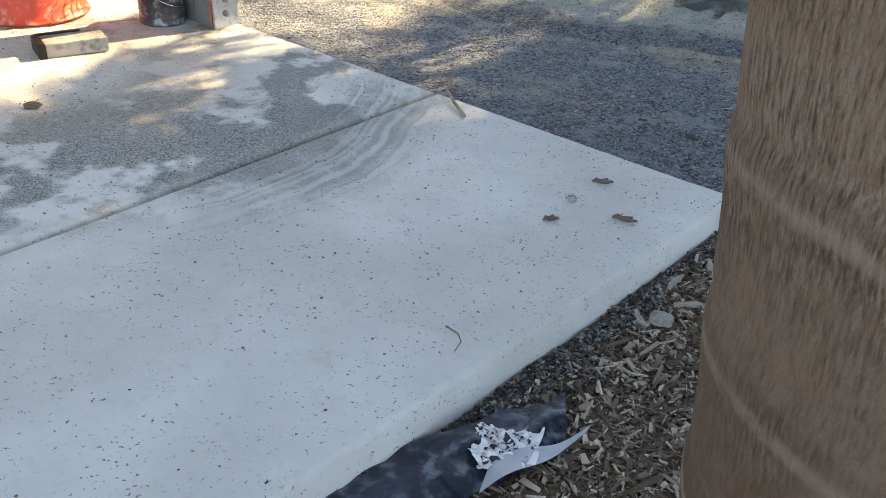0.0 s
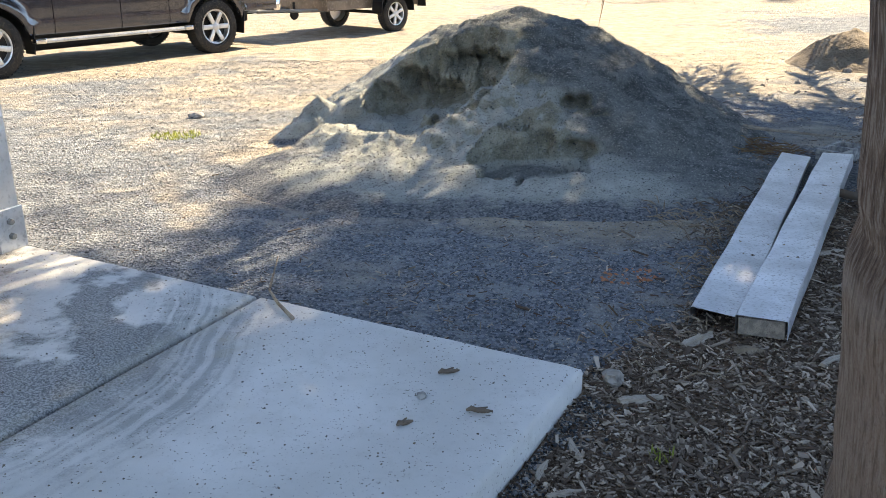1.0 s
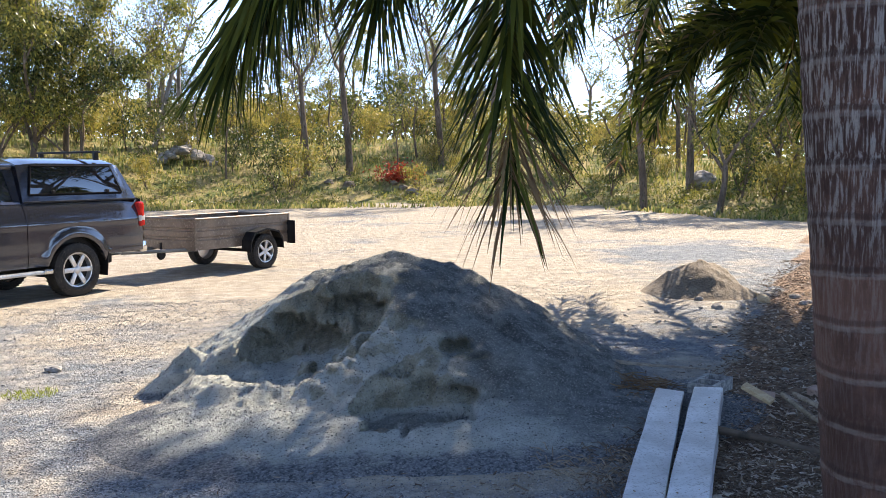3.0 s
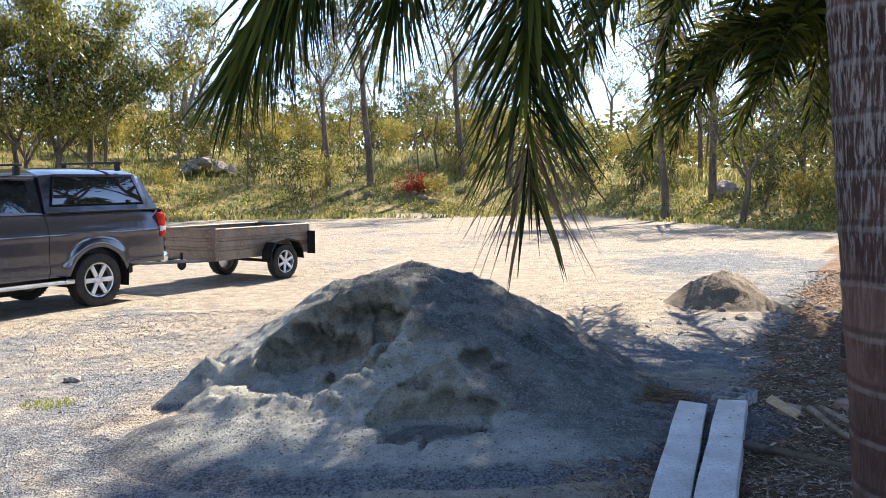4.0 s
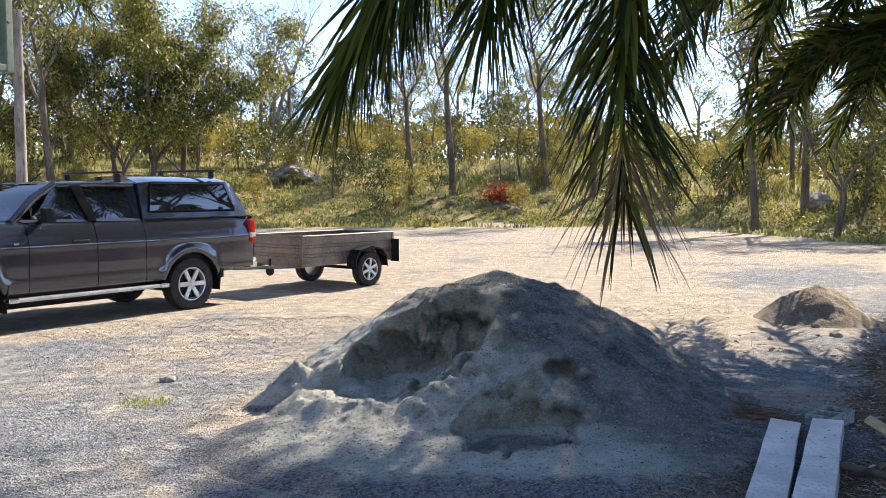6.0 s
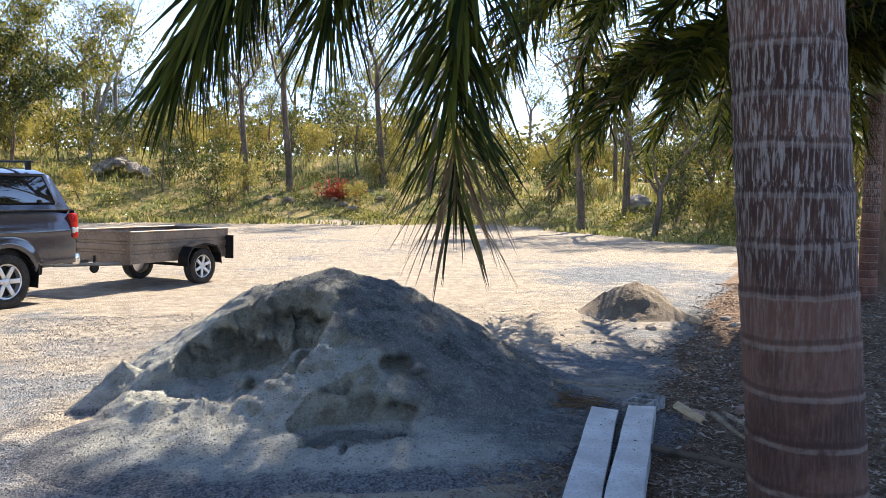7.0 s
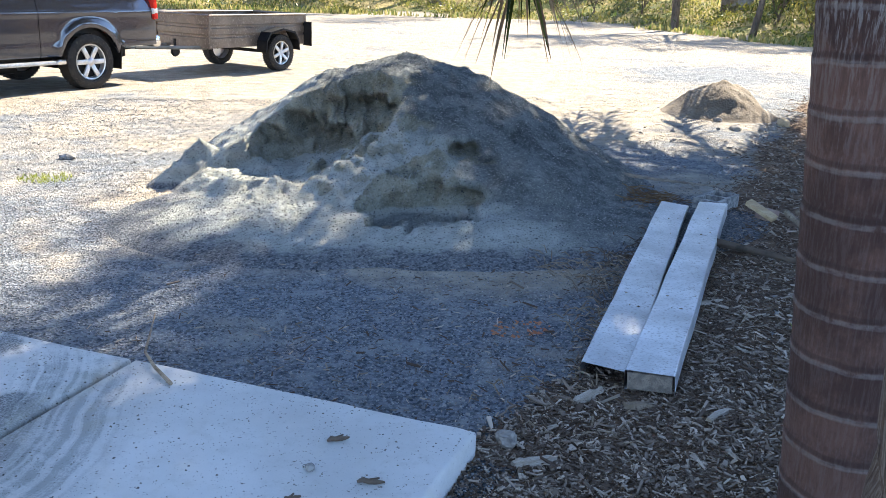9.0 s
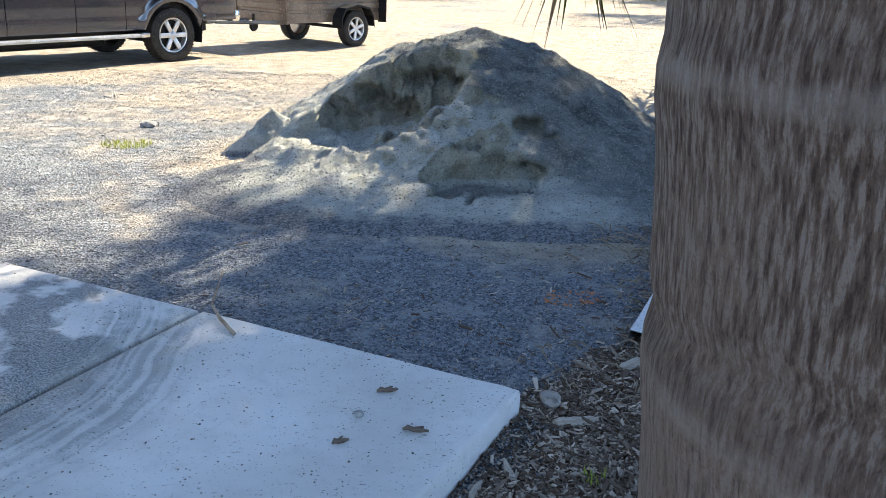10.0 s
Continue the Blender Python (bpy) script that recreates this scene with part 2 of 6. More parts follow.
def bark_rings(name, band, body, dark, spacing, grain=(110, 0.10), streak=(0.5, 1.2, 1.9), line=0.05, line_mix=0.7, gap_mix=0.6, shadow_mix=0.45):
    """Palm bark: thin pale leaf scars round the trunk, with short upright flakes and fissures between them."""
    m, nt, bsdf = blank(name, 0.85, 0, 0.2)
    vec = coords(nt)
    sep = node(nt, "SeparateXYZ")
    nt.links.new(vec, sep.inputs[0])
    wob = noise_tex(nt, coords(nt, (1, 1, 0.5)), 4.0, 3)
    tooth = noise_tex(nt, coords(nt, (1, 1, 0.05)), 60, 2)
    z = calc(nt, "ADD", sep.outputs[2], calc(nt, "ADD", calc(nt, "MULTIPLY", wob, 0.035), calc(nt, "MULTIPLY", tooth, 0.006)))
    turns = calc(nt, "DIVIDE", z, spacing)
    ring = calc(nt, "FRACT", turns)
    off = calc(nt, "ABSOLUTE", calc(nt, "SUBTRACT", ring, 0.5))
    scar = calc(nt, "SUBTRACT", 1.0, span(nt, off, line, line + 0.05))
    # dark line painted above each scar, standing in for its shadow
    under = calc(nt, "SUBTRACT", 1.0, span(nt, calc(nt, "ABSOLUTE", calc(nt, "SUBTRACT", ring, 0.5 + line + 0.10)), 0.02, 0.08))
    fibre = noise_tex(nt, coords(nt, (1, 1, grain[1])), grain[0], 5, 0.65)
    patch = noise_tex(nt, vec, 5.0, 5, 0.7)
    speck = noise_tex(nt, vec, 520, 3, 0.75)
    # each length between two scars weathers to its own tone
    tone = node(nt, "TexWhiteNoise", noise_dimensions="1D")
    plug(nt, tone, "W", calc(nt, "FLOOR", calc(nt, "ADD", turns, 0.5)))
    col = blend(nt, span(nt, calc(nt, "ADD", patch, calc(nt, "MULTIPLY", calc(nt, "SUBTRACT", tone.outputs[0], 0.5), 0.3)), 0.36, 0.62), body, dark)
    height = span(nt, calc(nt, "ADD", sep.outputs[2], calc(nt, "MULTIPLY", calc(nt, "SUBTRACT", patch, 0.5), 0.8)), streak[1], streak[2])
    flake = calc(nt, "MULTIPLY", span(nt, fibre, 0.47, 0.60), calc(nt, "ADD", calc(nt, "MULTIPLY", height, streak[0]), 0.10))
    col = blend(nt, flake, col, band)
    gap = calc(nt, "MULTIPLY", span(nt, fibre, 0.47, 0.36), calc(nt, "ADD", calc(nt, "MULTIPLY", height, gap_mix * 0.7), gap_mix * 0.3))
    col = blend(nt, gap, col, (0.035, 0.02, 0.016))
    col = blend(nt, calc(nt, "MULTIPLY", span(nt, speck, 0.52, 0.66), 0.5), col, dark)
    col = blend(nt, calc(nt, "MULTIPLY", under, shadow_mix), col, (0.05, 0.03, 0.025))
    col = blend(nt, calc(nt, "MULTIPLY", calc(nt, "MULTIPLY", scar, line_mix), span(nt, noise_tex(nt, vec, 25, 4, 0.7), 0.28, 0.6)), col, band)
    nt.links.new(col, bsdf.inputs["Base Color"])
    relief = calc(nt, "ADD", calc(nt, "MULTIPLY", fibre, 1.6), calc(nt, "ADD", calc(nt, "MULTIPLY", scar, 0.35), calc(nt, "MULTIPLY", speck, 0.35)))
    bump_to(nt, bsdf, relief, 1.0, 0.006)
    return m


def glass_material():
    m, nt, bsdf = blank("tinted_glass", 0.02, 0, 0.5)
    bsdf.inputs["Base Color"].default_value = (0.006, 0.008, 0.012, 1)
    bsdf.inputs["IOR"].default_value = 2.6
    clear = node(nt, "BsdfTransparent")
    clear.inputs["Color"].default_value = (0.25, 0.29, 0.31, 1)
    mix = node(nt, "MixShader")
    mix.inputs[0].default_value = 0.18
    nt.links.new(bsdf.outputs[0], mix.inputs[1])
    nt.links.new(clear.outputs[0], mix.inputs[2])
    nt.links.new(mix.outputs[0], nt.nodes["Material Output"].inputs["Surface"])
    return m


def paint_material():
    m, nt, bsdf = blank("grey_metallic_paint", 0.14, 0.6, 0.5)
    vec = coords(nt)
    col = blend(nt, span(nt, noise_tex(nt, vec, 900, 1), 0.4, 0.6), (0.045, 0.049, 0.066), (0.062, 0.066, 0.084))
    sep = node(nt, "SeparateXYZ")
    nt.links.new(vec, sep.inputs[0])
    dust = calc(nt, "MULTIPLY", span(nt, noise_tex(nt, vec, 5, 5), 0.35, 0.75), 0.03)
    col = blend(nt, dust, col, (0.17, 0.14, 0.11))
    nt.links.new(col, bsdf.inputs["Base Color"])
    bsdf.inputs["Coat Weight"].default_value, bsdf.inputs["Coat Roughness"].default_value = 1.0, 0.05
    return m


EARTH, CONCRETE = ground_material(), concrete_material()
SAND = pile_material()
DIRT = surface("mound_dirt", (0.16, 0.125, 0.09), (0.25, 0.205, 0.15), (0.10, 0.08, 0.06), 2.5, 35, 0.95, 0, 0.8, 0.02)
ROCK = surface("rock", (0.25, 0.225, 0.195), (0.37, 0.335, 0.29), (0.16, 0.145, 0.13), 1.5, 18, 0.9, 0, 0.6, 0.03, vary=0.2)
STONE_PLAIN = surface("loose_stone", (0.16, 0.16, 0.16), (0.36, 0.35, 0.32), None, 30, 80, 0.9, 0, 0.3, 0.003)
STONE = leafy("gravel_grains", (0.045, 0.049, 0.055), (0.40, 0.39, 0.37), 0.0, 0.9, 0.2)
SPILT = leafy("spilt_gravel", (0.022, 0.026, 0.032), (0.33, 0.33, 0.32), 0.0, 0.9, 0.2, 2.4, 0.3)
CHIP = leafy("wood_chips", (0.10, 0.068, 0.048), (0.58, 0.48, 0.38), 0.0, 0.9, 0.3, 2.6, 0.2)
GRIT = leafy("slab_grit", (0.03, 0.03, 0.03), (0.22, 0.18, 0.13), 0.0, 0.9, 0.2)
STICK = surface("dry_stick", (0.20, 0.15, 0.10), (0.36, 0.29, 0.21), (0.10, 0.07, 0.05), 9, 60, 0.9, 0, 0.4, 0.003)
GALV = surface("galvanised_steel", (0.46, 0.48, 0.50), (0.62, 0.64, 0.66), (0.38, 0.40, 0.42), 3, 45, 0.42, 0.75, 0.08, 0.002)
# darker copy of the steel: shade of the column's web put into its colour
GALV_DARK = surface("dark_galvanised_steel", (0.17, 0.172, 0.16), (0.245, 0.248, 0.235), (0.17, 0.17, 0.16), 3, 30, 0.6, 0.25, 0.05, 0.002)
SHEET = surface("pale_metal_sheet", (0.42, 0.43, 0.44), (0.60, 0.61, 0.62), (0.30, 0.30, 0.29), 3.5, 70, 0.38, 0.5, 0.15, 0.002)
TIMBER = surface("grey_timber", (0.20, 0.17, 0.14), (0.33, 0.28, 0.22), (0.10, 0.08, 0.06), 3, 30, 0.85, 0, 0.5, 0.003, (1, 12, 12))
PINE = surface("raw_timber", (0.50, 0.36, 0.20), (0.60, 0.46, 0.28), (0.34, 0.23, 0.13), 3, 30, 0.8, 0, 0.3, 0.002, (1, 10, 10))
GREEN = surface("green_painted_steel", (0.24, 0.285, 0.21), (0.30, 0.345, 0.255), (0.21, 0.24, 0.175), 2, 30, 0.5, 0.0, 0.05, 0.002)
BLACKWIRE = surface("black_coated_wire", (0.008, 0.008, 0.008), (0.025, 0.022, 0.02), None, 6, 40, 0.6, 0, 0, spec=0.2)
REDPLASTIC = surface("red_plastic", (0.62, 0.05, 0.025), (0.72, 0.075, 0.035), (0.66, 0.25, 0.18), 4, 25, 0.45, 0, 0.1, 0.002)
REDPAINT = surface("red_primer_edge", (0.55, 0.09, 0.05), (0.66, 0.13, 0.08), None, 6, 40, 0.6, 0, 0.05)
TIN = surface("black_paint_tin", (0.03, 0.03, 0.035), (0.07, 0.065, 0.07), (0.34, 0.33, 0.33), 8, 26, 0.4, 0.2, 0.1, 0.002)
RUBBER = surface("tyre_rubber", (0.014, 0.014, 0.014), (0.032, 0.03, 0.028), (0.09, 0.075, 0.06), 6, 40, 0.85, 0, 0.3, 0.004)
ALLOY = surface("alloy_wheel", (0.55, 0.55, 0.56), (0.68, 0.68, 0.68), None, 6, 60, 0.35, 0.7, 0)
PAINT, GLASS = paint_material(), glass_material()
BLACK = surface("black_plastic", (0.007, 0.007, 0.008), (0.016, 0.016, 0.016), None, 6, 60, 0.5, 0, 0.1, 0.002, spec=0.25)
TRIM = surface("matt_black_trim", (0.006, 0.006, 0.007), (0.012, 0.012, 0.012), None, 6, 60, 0.95, 0, 0, spec=0.03)
CHROME = surface("polished_metal", (0.66, 0.66, 0.67), (0.76, 0.76, 0.76), None, 5, 60, 0.18, 1.0, 0)
LAMPRED = surface("red_lens", (0.45, 0.015, 0.012), (0.60, 0.03, 0.02), None, 9, 50, 0.15, 0, 0)
LAMPCLEAR = surface("clear_lens", (0.62, 0.62, 0.63), (0.75, 0.75, 0.75), None, 9, 50, 0.12, 0.3, 0)
AMBER = surface("amber_lens", (0.7, 0.25, 0.03), (0.75, 0.3, 0.05), None, 9, 50, 0.2, 0, 0)
SEATCLOTH = surface("dark_seat_cloth", (0.03, 0.03, 0.032), (0.06, 0.06, 0.06), None, 9, 90, 0.9, 0, 0.2)
TRAILER = surface("trailer_bronze_steel", (0.15, 0.115, 0.088), (0.23, 0.18, 0.138), (0.29, 0.23, 0.175), 3, 25, 0.45, 0.45, 0.06, 0.002)
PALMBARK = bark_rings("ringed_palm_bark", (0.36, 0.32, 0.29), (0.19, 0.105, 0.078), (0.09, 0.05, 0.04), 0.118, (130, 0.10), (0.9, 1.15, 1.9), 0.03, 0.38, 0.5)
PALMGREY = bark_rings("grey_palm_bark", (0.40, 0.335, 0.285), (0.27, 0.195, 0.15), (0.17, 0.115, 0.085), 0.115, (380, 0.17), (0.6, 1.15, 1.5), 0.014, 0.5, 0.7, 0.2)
SHAFT = surface("green_crownshaft", (0.20, 0.27, 0.12), (0.30, 0.36, 0.18), (0.16, 0.14, 0.08), 3, 30, 0.5, 0, 0.1, 0.003, (1, 1, 0.2))
PALMLEAF = leafy("palm_leaflets", (0.013, 0.027, 0.006), (0.14, 0.15, 0.022), 0.34, 0.55, 0.35, 1.5, 0.15)
PALMDRY = leafy("dry_palm_leaflets", (0.16, 0.085, 0.045), (0.30, 0.20, 0.10), 0.3, 0.7)
STEM = surface("frond_stem", (0.14, 0.13, 0.06), (0.22, 0.16, 0.08), None, 4, 30, 0.6, 0, 0.1)
GUMLEAF = leafy("gum_leaves", (0.035, 0.06, 0.014), (0.34, 0.31, 0.065), 0.34, 0.45, 0.6)
GUMDARK = leafy("dark_gum_leaves", (0.014, 0.03, 0.009), (0.12, 0.14, 0.032), 0.3, 0.5, 0.5)
GOLDLEAF = leafy("golden_scrub_leaves", (0.12, 0.14, 0.03), (0.42, 0.33, 0.08), 0.5, 0.55, 0.35)
GRASSBLADE = leafy("grass_blades", (0.09, 0.14, 0.03), (0.44, 0.37, 0.15), 0.4, 0.7, 0.35)
REDLEAF = leafy("red_leaves", (0.28, 0.03, 0.02), (0.42, 0.08, 0.03), 0.3, 0.6)
GUMBARK = surface("gum_bark", (0.10, 0.075, 0.055), (0.20, 0.15, 0.11), (0.05, 0.04, 0.03), 3, 20, 0.9, 0, 0.6, 0.02, (1, 1, 0.25))
PALEBARK = surface("pale_gum_bark", (0.17, 0.15, 0.13), (0.33, 0.30, 0.265), (0.11, 0.095, 0.08), 3, 14, 0.8, 0, 0.3, 0.01, (1, 1, 0.3))
PAPER = surface("torn_white_paper", (0.78, 0.78, 0.79), (0.84, 0.84, 0.85), None, 8, 60, 0.8, 0, 0.1)
INK = surface("black_print", (0.03, 0.03, 0.04), (0.05, 0.05, 0.06), None, 8, 60, 0.8, 0, 0)
BAG = surface("black_plastic_bag", (0.012, 0.016, 0.028), (0.026, 0.034, 0.054), (0.14, 0.16, 0.19), 6, 22, 0.28, 0, 0.5, 0.008)
BAGGREY = surface("grey_bag_lining", (0.34, 0.37, 0.40), (0.46, 0.48, 0.50), None, 6, 40, 0.5, 0, 0.2, 0.003)
BRICKRED = surface("red_brick_dust", (0.42, 0.16, 0.08), (0.52, 0.24, 0.13), None, 9, 60, 0.95, 0, 0.4)
BRICK = surface("pale_brick", (0.34, 0.22, 0.165), (0.42, 0.29, 0.22), (0.22, 0.15, 0.12), 9, 60, 0.9, 0, 0.4)
YELLOW = surface("yellow_machine_paint", (0.60, 0.36, 0.03), (0.68, 0.44, 0.06), None, 4, 30, 0.5, 0, 0)


# ---- mesh helpers ----
class Geo:
    """Collects points and faces of one mesh."""

    def __init__(self):
        self.v, self.f, self.mi = [], [], []

    def add(self, pts, faces, mi=0):
        base = len(self.v)
        self.v.extend(tuple(p) for p in pts)
        self.f.extend(tuple(base + i for i in face) for face in faces)
        self.mi.extend([mi] * len(faces))

    def tube(self, pts, radii, sides=6, mi=0, cap=True):
        pts = [Vector(p) for p in pts]
        ring, out = [], []
        up = Vector((0.31, 0.17, 0.93))
        for i, p in enumerate(pts):
            t = (pts[min(i + 1, len(pts) - 1)] - pts[max(i - 1, 0)]).normalized()
            a = t.cross(up)
            a = a.normalized() if a.length > 1e-4 else Vector((1, 0, 0))
            b = t.cross(a)
            r = radii[i] if isinstance(radii, (list, tuple)) else radii
            ring.extend(p + r * (math.cos(k * math.tau / sides) * a + math.sin(k * math.tau / sides) * b) for k in range(sides))
        for i in range(len(pts) - 1):
            for k in range(sides):
                q = (k + 1) % sides
                out.append((i * sides + k, i * sides + q, (i + 1) * sides + q, (i + 1) * sides + k))
        if cap:
            out.append(tuple(range(sides))[::-1])
            out.append(tuple((len(pts) - 1) * sides + k for k in range(sides)))
        self.add(ring, out, mi)

    def box(self, size, m=None, bevel=0.0, mi=0):
        m = m or Matrix.Identity(4)
        bm = bmesh.new()
        bmesh.ops.create_cube(bm, size=1.0, matrix=Matrix.Diagonal((*size, 1)))
        if bevel:
            bmesh.ops.bevel(bm, geom=bm.edges[:], offset=bevel, segments=2, affect="EDGES", profile=0.6)
        bm.verts.index_update()
        self.add([m @ v.co for v in bm.verts], [[v.index for v in f.verts] for f in bm.faces], mi)
        bm.free()

    def lathe(self, profile, sides=32, m=None, mi=0, axis="z"):
        m = m or Matrix.Identity(4)
        pts, faces, n = [], [], len(profile)
        for k in range(sides):
            c, s = math.cos(k * math.tau / sides), math.sin(k * math.tau / sides)
            for r, h in profile:
                pts.append(m @ (Vector((r * c, r * s, h)) if axis == "z" else Vector((r * c, h, r * s))))
        for k in range(sides):
            q = (k + 1) % sides
            for i in range(n - 1):
                faces.append((k * n + i, q * n + i, q * n + i + 1, k * n + i + 1))
        self.add(pts, faces, mi)

    def grid(self, nu, nv, fn, mi=0):
        pts = [fn(i / nu, j / nv) for i in range(nu + 1) for j in range(nv + 1)]
        faces = [(i * (nv + 1) + j, (i + 1) * (nv + 1) + j, (i + 1) * (nv + 1) + j + 1, i * (nv + 1) + j + 1) for i in range(nu) for j in range(nv)]
        self.add(pts, faces, mi)

    def leaf(self, p, way, side, length, width, mi=0):
        tip, mid = p + way * length, p + way * (length * 0.45)
        self.add([p, mid - side * width * 0.5, tip, mid + side * width * 0.5], [(0, 1, 2, 3)], mi)

    def stone(self, p, r, rnd, flat=0.7, mi=0):
        pts = []
        for a, b in ((0, 0), (90, 0), (180, 0), (270, 0), (0, 90), (0, -90)):
            d = Vector((math.cos(radians(a)) * math.cos(radians(b)), math.sin(radians(a)) * math.cos(radians(b)), math.sin(radians(b)) * flat))
            pts.append(d * r * rnd.uniform(0.7, 1.2))
        turn = Euler((rnd.uniform(-0.4, 0.4), rnd.uniform(-0.4, 0.4), rnd.uniform(0, 6.3))).to_matrix()
        self.add([Vector(p) + turn @ q for q in pts], [(0, 1, 4), (1, 2, 4), (2, 3, 4), (3, 0, 4), (1, 0, 5), (2, 1, 5), (3, 2, 5), (0, 3, 5)], mi)

    def mesh(self, name, mats, smooth=None):
        me = bpy.data.meshes.new(name)
        me.from_pydata(self.v, [], self.f)
        for m in mats if isinstance(mats, (list, tuple)) else [mats]:
            me.materials.append(m)
        if any(self.mi):
            me.polygons.foreach_set("material_index", self.mi)
        if smooth is not None:
            me.polygons.foreach_set("use_smooth", [True] * len(self.f))
            me.update()
            me.set_sharp_from_angle(angle=radians(smooth))
        me.validate()
        return me


def part(name, geo, mats, parent=None, label="", m=None, smooth=None):
    """One mesh object, under a thing or a part of it."""
    ob = new(name, geo.mesh(name, mats, smooth) if isinstance(geo, Geo) else geo)
    if parent:
        ob.parent = parent
    if m:
        ob.matrix_basis = m
    return tagged(ob, label)


def thing(name, label, category, m=None, group="", kind=""):
    ob = new(name)
    ob.empty_display_size = 0.1
    if m:
        ob.matrix_basis = m
    return tagged(ob, label, category, group, kind)


def lerp(a, b, t):
    return a + (b - a) * t


def ease(lo, hi, x):
    t = min(1.0, max(0.0, (x - lo) / (hi - lo)))
    return t * t * (3 - 2 * t)


def fbm(x, y, z=0.0, octaves=4, scale=1.0):
    return noise.fractal(Vector((x * scale, y * scale, z)), 0.9, 2.1, octaves)


# ---- setting: ground, slab, shed, fence ----
CORNER, ALONG, INTO = Vector((1.20, 2.70, 0)), Vector((-0.832, 0.555, 0)), Vector((-0.555, -0.832, 0))


def bed_depth(x, y):
    """How far a place lies inside the mulched bed (metres, negative outside)."""
    edge = 1.25 + (y - 2.72) * 0.93 + 0.12 * math.sin(y * 2.1) if y > 2.7 else 1.25 + (y - 2.7) * 0.667 - 0.25
    return (x - edge) * 0.73 + (0.14 * fbm(x, y, 11.0, 3, 1.1) if y > 3.2 else 0.0)


def ground_z(x, y):
    d = math.hypot(x, y)
    z = 0.16 * ease(0.2, 2.2, bed_depth(x, y)) if d < 60 else 0.16 * ease(0.2, 2.2, bed_depth(x, y)) * ease(80, 60, d)
    az = math.degrees(math.atan2(x, y))
    start = 44 - 10 * ease(5, -30, az) - 14 * ease(22, 45, az)
    rise = 0.25 * min(max(0.0, d - start), 15) + 0.03 * max(0.0, min(d, 160) - start - 15)
    z += rise * ease(start - 6, start + 6, d) * lerp(1.0, 0.5, ease(15, 40, az))
    if d > 9:
        z += 0.05 * fbm(x, y, 3.0, 3, 0.25) * ease(9, 20, d) + 0.5 * fbm(x, y, 1.0, 3, 0.06) * ease(start, start + 15, d)
    z += 0.012 * fbm(x, y, 7.0, 3, 1.7)
    return z


def build_ground():
    g = Geo()
    cx, cy, sides = 1.0, 4.0, 288
    rad = [0.0]
    while rad[-1] < 420:
        rad.append(rad[-1] + max(0.06, rad[-1] * 0.026))
    for r in rad[1:]:
        for k in range(sides):
            x, y = cx + r * math.sin(k * math.tau / sides), cy + r * math.cos(k * math.tau / sides)
            g.v.append((x, y, ground_z(x, y)))
    for i in range(len(rad) - 2):
        for k in range(sides):
            q = (k + 1) % sides
            g.f.append((i * sides + k, (i + 1) * sides + k, (i + 1) * sides + q, i * sides + q))
    g.f.append(tuple(range(sides)))
    g.mi = [0] * len(g.f)
    me = g.mesh("ground", EARTH, 180)
    cover = me.color_attributes.new("cover", "FLOAT_COLOR", "POINT")
    cols = []
    for x, y, z in g.v:
        d, az = math.hypot(x, y), math.degrees(math.atan2(x, y))
        bed = ease(-0.12, 0.12, bed_depth(x, y)) * ease(70, 50, d)
        start = 44 - 10 * ease(5, -30, az) - 14 * ease(22, 45, az)
        sand = max(ease(3.5, 14, d + 0.25 * x) * 0.95, 0.70 * ease(2.9, 1.7, math.hypot(x - 1.8, (y - 6.6) * 1.05)))
        sand *= 1 - 0.75 * ease(2.5, 6.0, x - 0.25 * y) * ease(26, 15, d)
        track = math.exp(-(((x + 0.35) + 0.26 * (y - 4.6)) / 0.16) ** 2) + math.exp(-(((x + 1.75) + 0.26 * (y - 4.6)) / 0.16) ** 2)
        sand = max(sand, 0.42 * track * ease(3.6, 5.0, y) * ease(12, 8, y))
        grass = ease(start - 3, start + 1, d + 4.5 * fbm(x, y, 0, 4, 0.12))
        cols.extend((bed, sand, grass, 1.0))
    cover.data.foreach_set("color", cols)
    tagged(new("ground", me), "gravel and sand yard rising to a grassy bank", "ground", kind="structure")


build_ground()


def slab_z(u, v):
    return 0.105 + 0.024 * u + 0.018 * v


SKEW = 0.068


